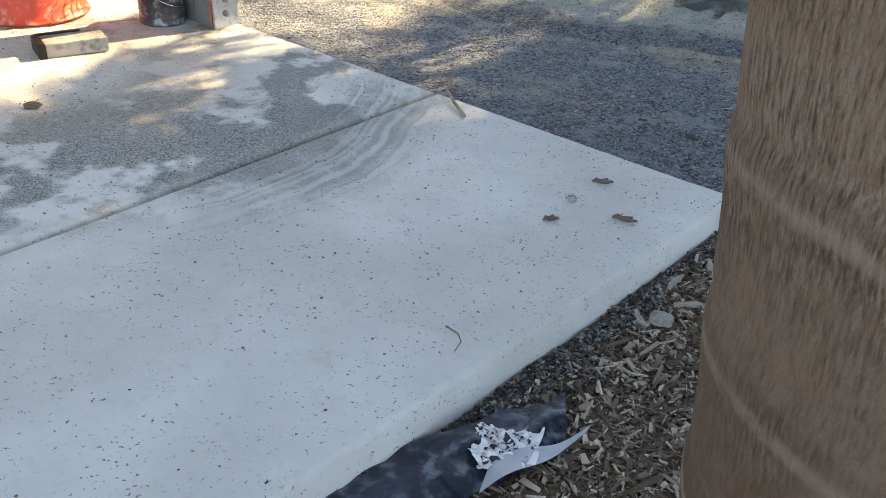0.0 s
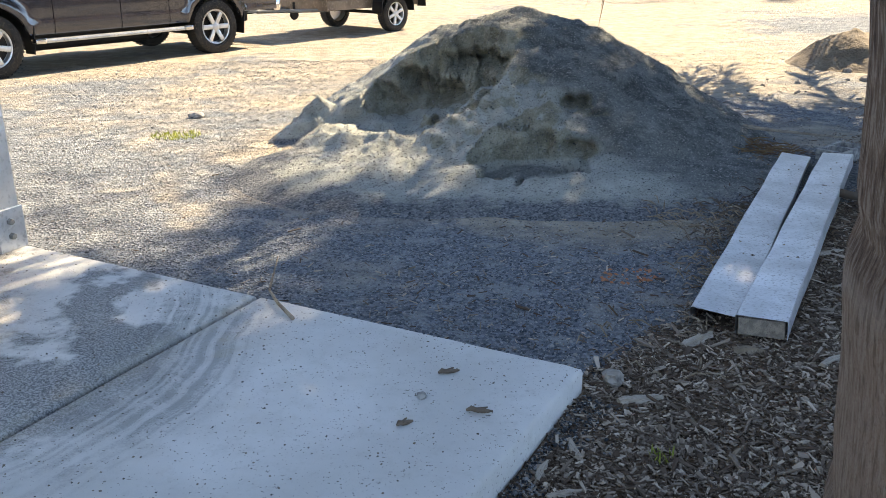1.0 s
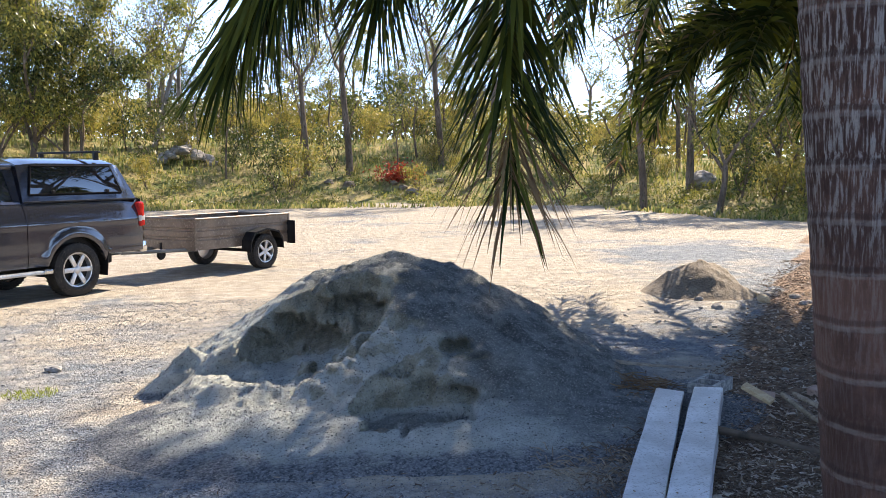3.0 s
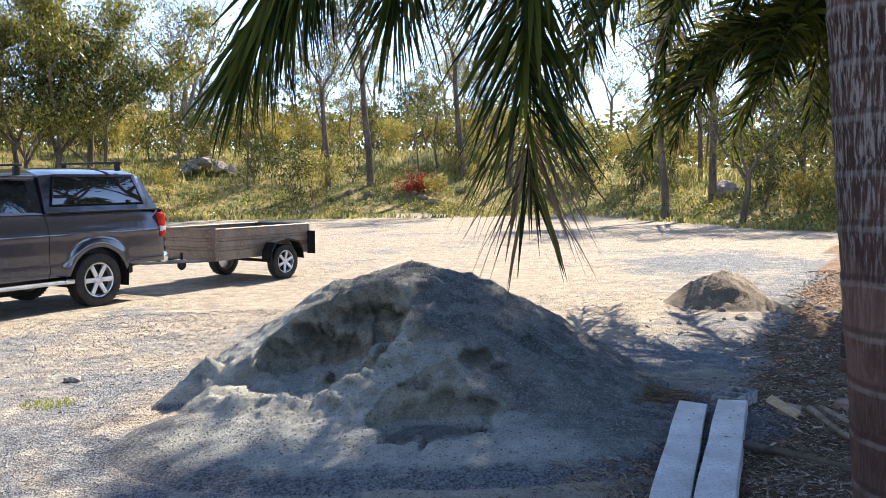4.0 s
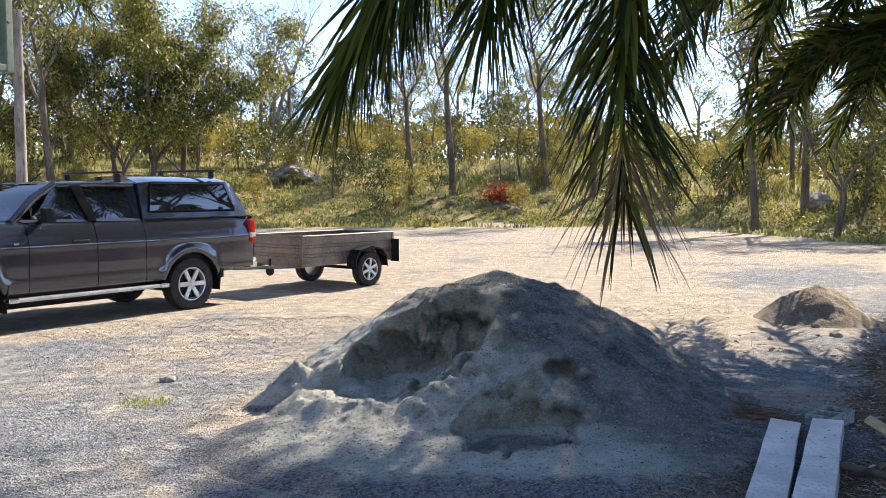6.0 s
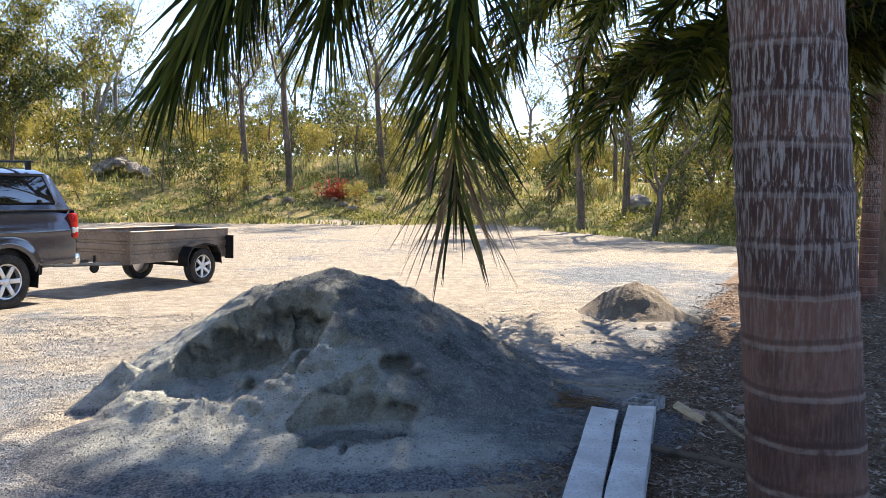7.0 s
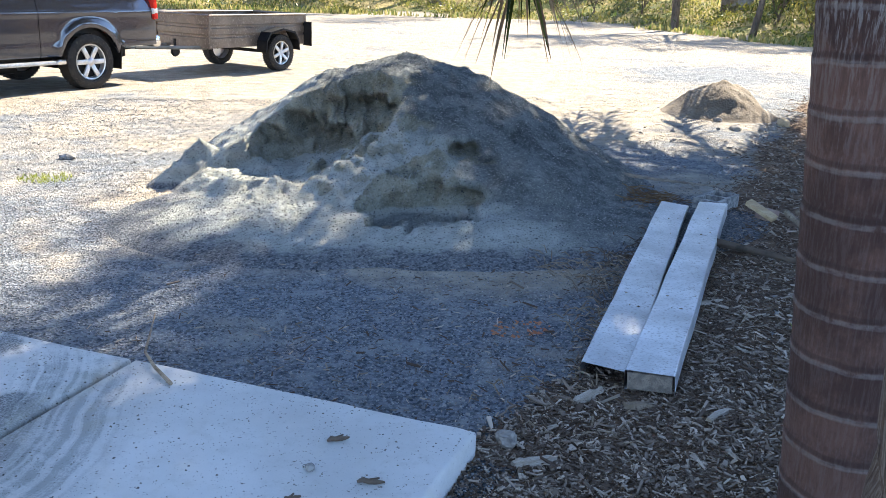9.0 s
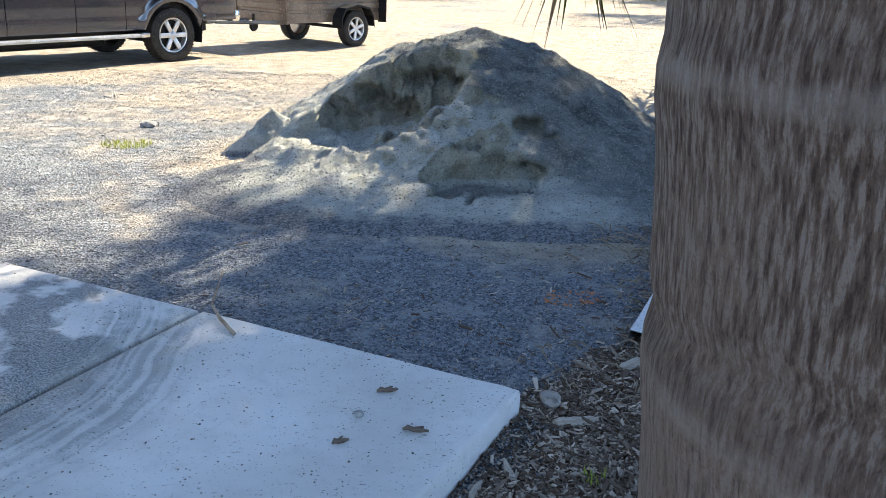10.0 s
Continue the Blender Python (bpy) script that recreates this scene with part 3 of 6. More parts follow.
def slab_panel(parent, u0, u1, v0, v1, label, skew=0.0):
    g = Geo()
    lip = 0.018
    us = [u0, u0 + lip * 0.3, u0 + lip] + [lerp(u0 + lip, u1 - lip, k / 24) for k in range(1, 24)] + [u1 - lip, u1 - lip * 0.3, u1]
    vs = [v0, v0 + lip * 0.3, v0 + lip] + [lerp(v0 + lip, v1 - lip, k / 24) for k in range(1, 24)] + [v1 - lip, v1 - lip * 0.3, v1]
    drop = {0: lip, 1: lip * 0.35, 2: 0}

    def top(i, j):
        u, v = us[i], vs[j]
        fall = max(drop.get(min(i, len(us) - 1 - i), 0), drop.get(min(j, len(vs) - 1 - j), 0))
        p = CORNER + ALONG * (u + skew * v * (u1 - u) / (u1 - u0)) + INTO * v
        edge = 0.008 * fbm(p.x, p.y, 2, 3, 4.0) if fall else 0
        return p + Vector((0, 0, slab_z(u, v) - fall + 0.004 * fbm(p.x, p.y, 5, 2, 1.0))) + (ALONG + INTO) * edge
    nu, nv = len(us), len(vs)
    g.v = [tuple(top(i, j)) for i in range(nu) for j in range(nv)]
    g.f = [(i * nv + j, i * nv + j + 1, (i + 1) * nv + j + 1, (i + 1) * nv + j) for i in range(nu - 1) for j in range(nv - 1)]
    rim = [i * nv for i in range(nu)] + [(nu - 1) * nv + j for j in range(1, nv)] + [i * nv + nv - 1 for i in range(nu - 2, -1, -1)] + [j for j in range(nv - 2, 0, -1)]
    base = len(g.v)
    g.v += [(g.v[i][0], g.v[i][1], -0.12) for i in rim]
    n = len(rim)
    g.f += [(rim[k], rim[(k + 1) % n], base + (k + 1) % n, base + k) for k in range(n)]
    g.mi = [0] * len(g.f)
    part("concrete_panel", g, CONCRETE, parent, label, smooth=50)


slab = thing("concrete_slab", "pale concrete slab with dusty wheel smears", "slab", kind="structure")
slab_panel(slab, 0.0, 1.392, 0.0, 7.0, "", SKEW)
slab_panel(slab, 1.412, 6.5, 0.0, 7.0, "")


def slab_point(u, v, lift=0.0):
    p = CORNER + ALONG * u + INTO * v
    return Vector((p.x, p.y, slab_z(u, v) + lift))


FACE = Matrix(((ALONG.x, INTO.x, 0, CORNER.x), (ALONG.y, INTO.y, 0, CORNER.y), (0, 0, 1, 0), (0, 0, 0, 1)))


def build_shed():
    # ribbed header wall above the open bay; u is across the wall, v along it
    shed = thing("shed_header_wall", "green ribbed steel wall above an open shed bay", "wall", kind="structure")
    g = Geo()
    u, v0, v1, z0, z1, pitch = 2.72, -0.22, 6.0, 2.235, 3.3, 0.078
    v, prof = v0 + 0.02, []
    while v < v1:
        prof += [(v, 0), (v + pitch * 0.60, 0), (v + pitch * 0.68, -0.036), (v + pitch * 0.88, -0.036), (v + pitch * 0.98, 0)]
        v += pitch
    pts = [FACE @ Vector((u + off, vv, z)) for vv, off in prof for z in (z0, z1)]
    g.add(pts, [(2 * i, 2 * i + 2, 2 * i + 3, 2 * i + 1) for i in range(len(prof) - 1)])
    part("ribbed_sheet", g, GREEN, shed)
    g = Geo()
    g.box((0.045, v1 - v0, 0.03), FACE @ pose(u - 0.012, (v0 + v1) / 2, z0 - 0.012), 0.004)
    part("bottom_trim", g, GREEN, shed)
    g = Geo()
    g.box((0.05, 0.035, z1 - z0 + 0.03), FACE @ pose(u - 0.012, v0, (z0 + z1) / 2 - 0.015), 0.004)
    part("corner_trim", g, GREEN, shed)
    for k in range(3):
        g = Geo()
        g.lathe([(0.0, -0.006), (0.006, -0.005), (0.008, 0.0)], 8, FACE @ pose(u - 0.042, v0 + 0.01, 2.42 + 0.3 * k, 0, 90, 0))
        part("screw", g, GALV_DARK, shed)
    g = Geo()
    g.box((0.03, v1 - v0, z1 - z0 - 0.05), FACE @ pose(u + 0.06, (v0 + v1) / 2, (z0 + z1) / 2 + 0.02))
    part("back_lining", g, GALV_DARK, shed)
    roof = Geo()
    roof.box((5.4, v1 - v0, 0.06), FACE @ pose(u + 2.72, (v0 + v1) / 2, z1 + 0.03))
    tagged(part("shed_roof", roof, GREEN), "flat green steel shed roof", "roof", kind="structure")
    # corner column: two folded channels with a slotted seam
    col = thing("steel_column", "galvanised steel column with red primer edges", "column", kind="structure")
    foot, top, wu, wv = slab_z(2.8, 0.05) - 0.002, 2.262, 0.265, 0.13
    u0, v0 = 2.735, 0.02
    # the web's shade comes from the darker steel colour
    g = Geo()
    g.box((wu, 0.012, top - foot), FACE @ pose(u0 + wu / 2, v0 + wv, (top + foot) / 2), 0.003)
    part("web", g, GALV_DARK, col)
    g = Geo()
    g.box((0.012, wv, top - foot), FACE @ pose(u0, v0 + wv / 2, (top + foot) / 2), 0.003)
    g.box((0.012, wv, top - foot), FACE @ pose(u0 + wu, v0 + wv / 2, (top + foot) / 2), 0.003)
    part("flange", g, GALV, col)
    for du in (0.006, wu - 0.012):
        g = Geo()
        g.box((0.010, 0.008, 1.0), FACE @ pose(u0 + du, v0 + wv + 0.009, foot + 0.5), 0.002)
        part("primer_edge", g, REDPAINT, col, "red primer stripe")
    g = Geo()
    g.box((0.006, 0.006, top - foot - 0.2), FACE @ pose(u0 + wu * 0.48, v0 + wv + 0.009, (top + foot) / 2 - 0.05))
    part("seam", g, GALV_DARK, col)
    for k in range(14):
        g = Geo()
        g.box((0.05 if k > 1 else 0.12, 0.005, 0.006), FACE @ pose(u0 + wu * 0.48, v0 + wv + 0.009, top - 0.10 - 0.115 * k), 0.001)
        part("slot", g, BLACK, col)
    g = Geo()
    g.box((0.014, wv + 0.02, 0.2), FACE @ pose(u0 - 0.012, v0 + wv / 2, foot + 0.10), 0.003)
    part("base_cleat", g, GALV, col)
    for dz in (0.07, 0.14):
        g = Geo()
        g.lathe([(0, 0.02), (0.014, 0.018), (0.017, 0.0), (0.017, -0.01)], 6, FACE @ pose(u0 - 0.02, v0 + wv * 0.55, foot + dz, 0, -90, 0))
        part("bolt", g, GALV_DARK, col)
    for u1, v2 in ((2.78, 5.7), (6.2, 0.1), (6.2, 5.7)):
        far = Geo()
        far.box((0.2, 0.12, 3.2), FACE @ pose(u1 + 0.1, v2, 1.7), 0.01)
        tagged(part("shed_column", far, GALV_DARK), "plain galvanised steel shed column", "column", kind="structure")


build_shed()


def build_fence():
    fence = thing("chain_link_fence", "black chain link fence hung beside the steel column", "fence", kind="structure")
    u0, u1, z0, z1 = 3.04, 6.6, 0.16, 2.06
    n, dz, du = 140, 0.031, 0.0255
    g = Geo()
    for k in range(n):
        pts, u, i, z = [], u0 + du * k, k % 2, z0
        while z < z1:
            pts.append(FACE @ Vector((u + (du * 1.05 if i % 2 else -du * 0.05), 0.06 + (0.003 if i % 2 else -0.003) + 0.02 * math.sin(u * 2.2) * math.sin(z * 1.5), z)))
            i, z = i + 1, z + dz
        g.tube(pts, 0.0036, 3, cap=False)
    tagged(part("mesh_wires", g, BLACKWIRE, fence), kind="stuff")
    g = Geo()
    g.tube([FACE @ Vector((u0 - 0.05, 0.06, 2.08)), FACE @ Vector((u1, 0.06, 2.10))], 0.022, 10)
    part("top_rail", g, BLACK, fence)
    for z in (0.17, 0.95):
        g = Geo()
        g.tube([FACE @ Vector((lerp(u0, u1, k / 8), 0.05, z - 0.02 * math.sin(k / 8 * math.pi))) for k in range(9)], 0.003, 5)
        part("tension_wire", g, BLACKWIRE, fence)


build_fence()


# ---- sand pile, mounds ----
def heap(name, fn, x0, x1, y0, y1, step, mat, label, category):
    g = Geo()
    nx, ny = round((x1 - x0) / step), round((y1 - y0) / step)
    hs, keep = {}, {}
    for i in range(nx + 1):
        for j in range(ny + 1):
            x, y = x0 + i * step, y0 + j * step
            hs[i, j] = (x, y, fn(x, y))
    for i in range(nx):
        for j in range(ny):
            quad = [(i, j), (i + 1, j), (i + 1, j + 1), (i, j + 1)]
            if max(hs[q][2] for q in quad) > -0.004:
                for q in quad:
                    if q not in keep:
                        keep[q] = len(g.v)
                        x, y, h = hs[q]
                        g.v.append((x, y, ground_z(x, y) + h))
                g.f.append(tuple(keep[q] for q in quad))
                g.mi.append(0)
    return tagged(part(name, g, mat, smooth=180), label, category)


def scoop(x, y, cx, cy, rx, ry, turn=0.0, soft=0.55):
    """1 in the middle of a dug hollow, 0 outside it."""
    c, s = math.cos(radians(turn)), math.sin(radians(turn))
    dx, dy = x - cx, y - cy
    d = math.hypot((c * dx + s * dy) / rx, (-s * dx + c * dy) / ry)
    return ease(1.0, soft, d)


def pile_h(x, y):
    """Height of the pile before its dug faces are undercut."""
    dx, dy = x - 2.12, y - 7.55
    a = math.atan2(dy, dx)
    reach = 2.0 + 0.28 * max(0, -math.sin(a))
    r = math.hypot(dx, dy) / reach
    h = 1.10 * (1 - r ** 1.15) - 0.12 * math.exp(-(r * 5.0) ** 2) if r < 1 else -0.14 * (r - 1)
    # shoulder on the dug side, the low fin beyond it, the aprons in front
    h = max(h, 0.84 * (1 - math.hypot((x - 1.54) / 0.88, (y - 7.75) / 0.95) ** 1.6))
    h = max(h, 0.34 * (1 - math.hypot((x - 0.36 - 0.1 * max(0, x - 0.36)) / 0.42, (y - 7.18 - 0.25 * (x - 0.36)) / 0.22)))
    h = max(h, 0.20 * (1 - math.hypot((x - 1.25) / 1.6, (y - 6.0) / 1.25)) - 0.01)
    h = max(h, 0.14 * (1 - math.hypot((x - 2.5) / 1.9, (y - 5.55) / 1.0)) - 0.005)
    wob = 0.10 * fbm(x, y, 8.0, 3, 2.2)
    chip = 0.04 * fbm(x, y, 3.0, 4, 7.0)
    # the face dug away under the shoulder, with a ramp of fallen sand
    cut = scoop(x + wob + chip, y + 1.2 * wob + chip, 0.98, 6.66, 0.95, 0.64, 20, 0.86)
    floor_h = 0.13 + 0.30 * max(0.0, x - 1.15) + 0.06 * max(0.0, y - 6.75) + 0.05 * fbm(x, y, 4.0, 4, 4.5)
    floor_h += 0.16 * scoop(x + wob, y, 1.62, 6.72, 0.42, 0.14, 38, 0.1)
    h = lerp(h, min(h, floor_h), cut)
    h += 0.10 * scoop(x + wob, y, 1.20, 6.80, 0.13, 0.10, 10, 0.3)
    # the pit in front with its rim, and the broken ground behind it
    pit = scoop(x + 1.3 * wob, y + 1.3 * wob, 1.72, 5.56, 0.44, 0.34, -16, 0.88)
    h += 0.055 * scoop(x + wob, y, 1.74, 5.28, 0.75, 0.42, -12, 0.1)
    h = lerp(h, min(h, -0.05 + 0.24 * max(0.0, y - 5.40 + 0.28 * (x - 1.72)) + 0.04 * fbm(x, y, 1.0, 4, 5.0)), pit)
    h -= 0.07 * scoop(x, y + 2 * wob, 2.20, 6.05, 0.24, 0.10, 12, 0.4)
    h -= 0.08 * scoop(x + 2 * wob, y, 2.12, 5.66, 0.16, 0.14, 0, 0.5)
    h -= 0.07 * scoop(x, y + wob, 1.74, 5.98, 0.16, 0.09, 10, 0.5)
    h += 0.06 * scoop(x, y, 1.95, 5.98, 0.16, 0.12, 20, 0.3) + 0.05 * scoop(x, y, 2.36, 6.02, 0.14, 0.16, 40, 0.3)
    h -= 0.07 * scoop(x - wob, y, 1.95, 6.85, 0.26, 0.14, 20, 0.40) + 0.06 * scoop(x + wob, y, 2.62, 6.30, 0.14, 0.22, 30, 0.4)
    solid = ease(-0.03, 0.2, h)
    h += solid * (0.030 * fbm(x, y, 6.0, 4, 3.2) + 0.014 * fbm(x, y, 9.0, 4, 11.0))
    # trodden clods on the apron
    tread = scoop(x, y, 0.75, 6.55, 0.75, 0.40, -10, 0.4)
    h += 0.035 * tread * max(0.0, fbm(x, y, 2.0, 2, 6.5))
    lumps = ease(2.6, 1.9, x) * ease(7.0, 6.4, y) * ease(0.08, 0.25, h)
    h += lumps * (0.07 * fbm(x, y, 12.0, 4, 3.0) - 0.05 * abs(fbm(x, y, 14.0, 3, 4.5)))
    return h + 0.025 * ease(0.1, 0.5, h) * fbm(a * 5.0, r, 2.0, 3, 1.6)


# hollows scraped into the steep faces: centre, size across, size up, depth
POCKETS = ((1.02, 7.10, 0.30, 0.26, 0.13, 0.20), (1.30, 7.16, 0.36, 0.28, 0.12, 0.22), (1.50, 7.12, 0.60, 0.24, 0.07, 0.16), (1.74, 6.98, 0.62, 0.20, 0.07, 0.15),
           (1.16, 7.22, 0.47, 0.16, 0.06, 0.14), (2.26, 6.14, 0.38, 0.26, 0.035, 0.12), (2.14, 5.76, 0.15, 0.12, 0.06, 0.14))


def build_pile():
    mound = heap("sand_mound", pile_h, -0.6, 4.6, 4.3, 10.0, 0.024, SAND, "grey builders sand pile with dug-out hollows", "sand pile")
    bm = bmesh.new()
    bm.from_mesh(mound.data)
    for limit in (0.06, 0.045):
        long_edges = [e for e in bm.edges if e.calc_length() > limit]
        bmesh.ops.subdivide_edges(bm, edges=long_edges, cuts=1 if limit < 0.05 else 3, use_grid_fill=True)
    bm.normal_update()
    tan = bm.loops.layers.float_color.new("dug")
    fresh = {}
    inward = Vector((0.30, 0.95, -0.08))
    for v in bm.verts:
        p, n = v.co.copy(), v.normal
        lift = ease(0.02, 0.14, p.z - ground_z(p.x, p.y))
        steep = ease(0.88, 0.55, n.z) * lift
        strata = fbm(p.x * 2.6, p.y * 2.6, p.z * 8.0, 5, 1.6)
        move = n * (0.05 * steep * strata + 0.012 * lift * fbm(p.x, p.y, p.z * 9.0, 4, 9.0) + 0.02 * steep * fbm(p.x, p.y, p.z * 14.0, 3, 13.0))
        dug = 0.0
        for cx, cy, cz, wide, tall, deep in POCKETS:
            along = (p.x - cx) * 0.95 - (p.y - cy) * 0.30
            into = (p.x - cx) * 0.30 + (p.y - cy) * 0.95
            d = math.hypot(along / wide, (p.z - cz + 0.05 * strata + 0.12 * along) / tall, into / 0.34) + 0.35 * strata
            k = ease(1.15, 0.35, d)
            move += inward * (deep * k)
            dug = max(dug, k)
        # mask that darkens the pit floor, damp and shade in one colour
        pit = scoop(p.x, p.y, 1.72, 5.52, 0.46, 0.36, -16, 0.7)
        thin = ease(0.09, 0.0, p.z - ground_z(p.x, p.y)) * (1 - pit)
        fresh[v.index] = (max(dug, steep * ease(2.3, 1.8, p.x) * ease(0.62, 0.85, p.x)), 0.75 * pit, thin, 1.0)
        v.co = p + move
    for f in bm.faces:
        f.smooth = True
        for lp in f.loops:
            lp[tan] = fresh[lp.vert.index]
    bm.to_mesh(mound.data)
    bm.free()
    # grains lying loose on it
    g, r = Geo(), random.Random(63)
    me = mound.data
    areas = np.empty(len(me.polygons))
    me.polygons.foreach_get("area", areas)
    picks = np.random.default_rng(5).choice(len(areas), 24000, p=areas / areas.sum())
    for k in picks:
        f = me.polygons[int(k)]
        c = f.center
        if c.z - ground_z(c.x, c.y) < 0.03:
            continue
        q = Vector(me.vertices[f.vertices[r.randrange(len(f.vertices))]].co)
        g.stone(c.lerp(q, r.random()) + f.normal * 0.001, 0.0035 + 0.006 * r.random() ** 3, r, 0.8)
    tagged(part("pile_grains", g, STONE), "coarse grey grains on the sand pile", "gravel", kind="stuff")


build_pile()


def mound_h(x, y):
    r = math.hypot((x - 7.2) / 0.76, (y - 10.5) / 0.78)
    h = 0.53 * (1 - r) if r < 1 else -0.1 * (r - 1)
    h -= 0.08 * math.exp(-(r * 4) ** 2)
    return h + ease(-0.03, 0.2, h) * (0.06 * fbm(x, y, 2.0, 4, 3.0) + 0.02 * fbm(x, y, 2.0, 3, 12.0))


heap("dirt_mound", mound_h, 6.0, 8.3, 9.5, 11.7, 0.04, DIRT, "small mound of brown dirt and stones", "dirt mound")


# ---- palms ----
def palm_trunk(parent, base, top, r0, r1, spacing, mat, lean=(0, 0)):
    g = Geo()
    h = top - base[2]
    sides, rows = 40, int(h / 0.012)
    pts, faces = [], []
    for i in range(rows + 1):
        t = i / rows
        z = base[2] + h * t
        r = lerp(r0, r1, t) * (1 + 0.25 * math.exp(-t * h / 0.16))
        ring = ((z + 0.02) / spacing) % 1.0
        r += 0.0022 * math.exp(-((ring - 0.5) / 0.16) ** 2) - 0.003 * math.exp(-((ring - 0.72) / 0.05) ** 2)
        cx, cy = base[0] + lean[0] * t, base[1] + lean[1] * t
        for k in range(sides):
            a = k * math.tau / sides
            w = r + 0.002 * noise.noise(Vector((math.cos(a) * 2, math.sin(a) * 2, z * 3)))
            dz = 0.016 * noise.noise(Vector((math.cos(a), math.sin(a), z * 0.7)))
            pts.append((cx + w * math.cos(a), cy + w * math.sin(a), z + dz))
    for i in range(rows):
        for k in range(sides):
            q = (k + 1) % sides
            faces.append((i * sides + k, i * sides + q, (i + 1) * sides + q, (i + 1) * sides + k))
    g.add(pts, faces)
    part("trunk", g, mat, parent, smooth=180)


def bezier(p0, p1, p2, p3, t):
    s = 1 - t
    return p0 * s ** 3 + p1 * (3 * s * s * t) + p2 * (3 * s * t * t) + p3 * t ** 3


def frond_geo(p0, p1, p2, p3, count, length, width, rnd, dry_from=0.985, plume=1.0, start=0.2, close=0.0, hang=0.0):
    """A feathery frond: stem along a curve, leaflets all round it that hang towards their tips."""
    g = Geo()
    steps = 18
    line = [bezier(p0, p1, p2, p3, k / steps) for k in range(steps + 1)]
    g.tube(line, [lerp(0.020, 0.003, k / steps) for k in range(steps + 1)], 5, 2)
    down = Vector((0, 0, -1))
    for i in range(count):
        t = start + (1 - start) * (i + rnd.random()) / count
        p = bezier(p0, p1, p2, p3, t)
        ahead = (bezier(p0, p1, p2, p3, min(1, t + 0.02)) - bezier(p0, p1, p2, p3, t - 0.02)).normalized()
        side = ahead.cross(Vector((0, 0, 1)))
        side = side.normalized() if side.length > 0.05 else Vector((1, 0, 0))
        up = side.cross(ahead)
        turn = rnd.uniform(-1, 1) * 1.25 * plume + (0 if i % 2 else math.pi)
        out = (side * math.cos(turn) + up * math.sin(turn)).normalized()
        away = (ahead * (rnd.uniform(0.5, 0.9) + close) + out * rnd.uniform(0.75, 1.1)).normalized()
        away = (away + down * hang * rnd.uniform(0.6, 1.3)).normalized()
        size = length * (0.55 + 0.45 * math.sin(min(1, (1 - t) * 1.6 + 0.22) * 1.57)) * rnd.uniform(0.75, 1.1)
        wide = width * rnd.uniform(0.7, 1.15) * (1 - 0.5 * ease(0.75, 1.0, t))
        flat = away.cross(ahead)
        flat = (flat.normalized() if flat.length > 0.05 else side)
        flat = (flat + 0.5 * Vector((rnd.uniform(-1, 1), rnd.uniform(-1, 1), rnd.uniform(-1, 1)))).normalized()
        mi = 1 if t > dry_from and rnd.random() < 0.8 or rnd.random() < 0.012 else 0
        sag = rnd.uniform(0.10, 0.34)
        q, pts, way = p.copy(), [], away.copy()
        for k in range(4):
            w = (0.35, 1.0, 0.8, 0.06)[k] * wide * 0.5
            pts += [q - flat * w, q + flat * w]
            q = q + way * size / 3
            way = (way + down * sag).normalized()
        g.add(pts, [(0, 1, 3, 2), (2, 3, 5, 4), (4, 5, 7, 6)], mi)
    return g


def crown(parent, centre, reach, fronds, rnd, skip=(), rise=0.9, droop=1.3, count=150, length=0.55, width=0.035):
    for k in range(fronds):
        az = k * 360 / fronds + rnd.uniform(-14, 14)
        if any(abs((az - s + 180) % 360 - 180) < w for s, w in skip):
            continue
        d = Vector((math.sin(radians(az)), math.cos(radians(az)), 0))
        up = rise * rnd.uniform(0.5, 1.35)
        far = reach * rnd.uniform(0.85, 1.1)
        p0 = centre + d * 0.06
        p1 = p0 + d * far * 0.30 + Vector((0, 0, up))
        p2 = p0 + d * far * 0.80 + Vector((0, 0, up * 0.95))
        p3 = p0 + d * far + Vector((0, 0, up * 0.95 - droop * rnd.uniform(0.7, 1.2)))
        part("frond", frond_geo(p0, p1, p2, p3, count, length, width, rnd), [PALMLEAF, PALMDRY, STEM], parent)


def palm_thing(base, top, r, bark, label, rnd, fronds=11, reach=1.9, lean=(0, 0), skip=(), spacing=0.1, extra=(), droop=1.3, count=150, rise=0.9, width=0.035, under=0):
    palm = thing("palm_tree", label, "palm tree", group="palms along the bed")
    z = ground_z(base[0], base[1]) - 0.05
    palm_trunk(palm, (base[0], base[1], z), top, r, r * 0.86, spacing, bark, lean)
    head = Vector((base[0] + lean[0], base[1] + lean[1], top))
    g = Geo()
    g.lathe([(r * 0.86, -0.03), (r * 0.98, 0.05), (r * 0.9, 0.3), (r * 0.55, 0.62), (0.03, 0.75)], 20, Matrix.Translation(head))
    part("crownshaft", g, SHAFT, palm, "smooth green crownshaft", smooth=60)
    crown(palm, head + Vector((0, 0, 0.55)), reach, fronds, rnd, skip, rise=rise, droop=droop, count=count, width=width)
    # extra lower tier of fronds, added to close gaps in the cast shade
    if under:
        crown(palm, head + Vector((0, 0, 0.35)), reach * 0.8, under, rnd, skip, rise=0.45, droop=0.5, count=count, width=width)
    for p0, p1, p2, p3, n, close, hang in extra:
        part("frond", frond_geo(head + Vector(p0), Vector(p1), Vector(p2), Vector(p3), n, 0.62, 0.027, rnd, 0.95 if hang < 0.3 else 1.0, close=close, hang=hang), [PALMLEAF, PALMDRY, STEM], palm, "drooping green frond with dry brown tip")
    return palm


rnd = random.Random(11)
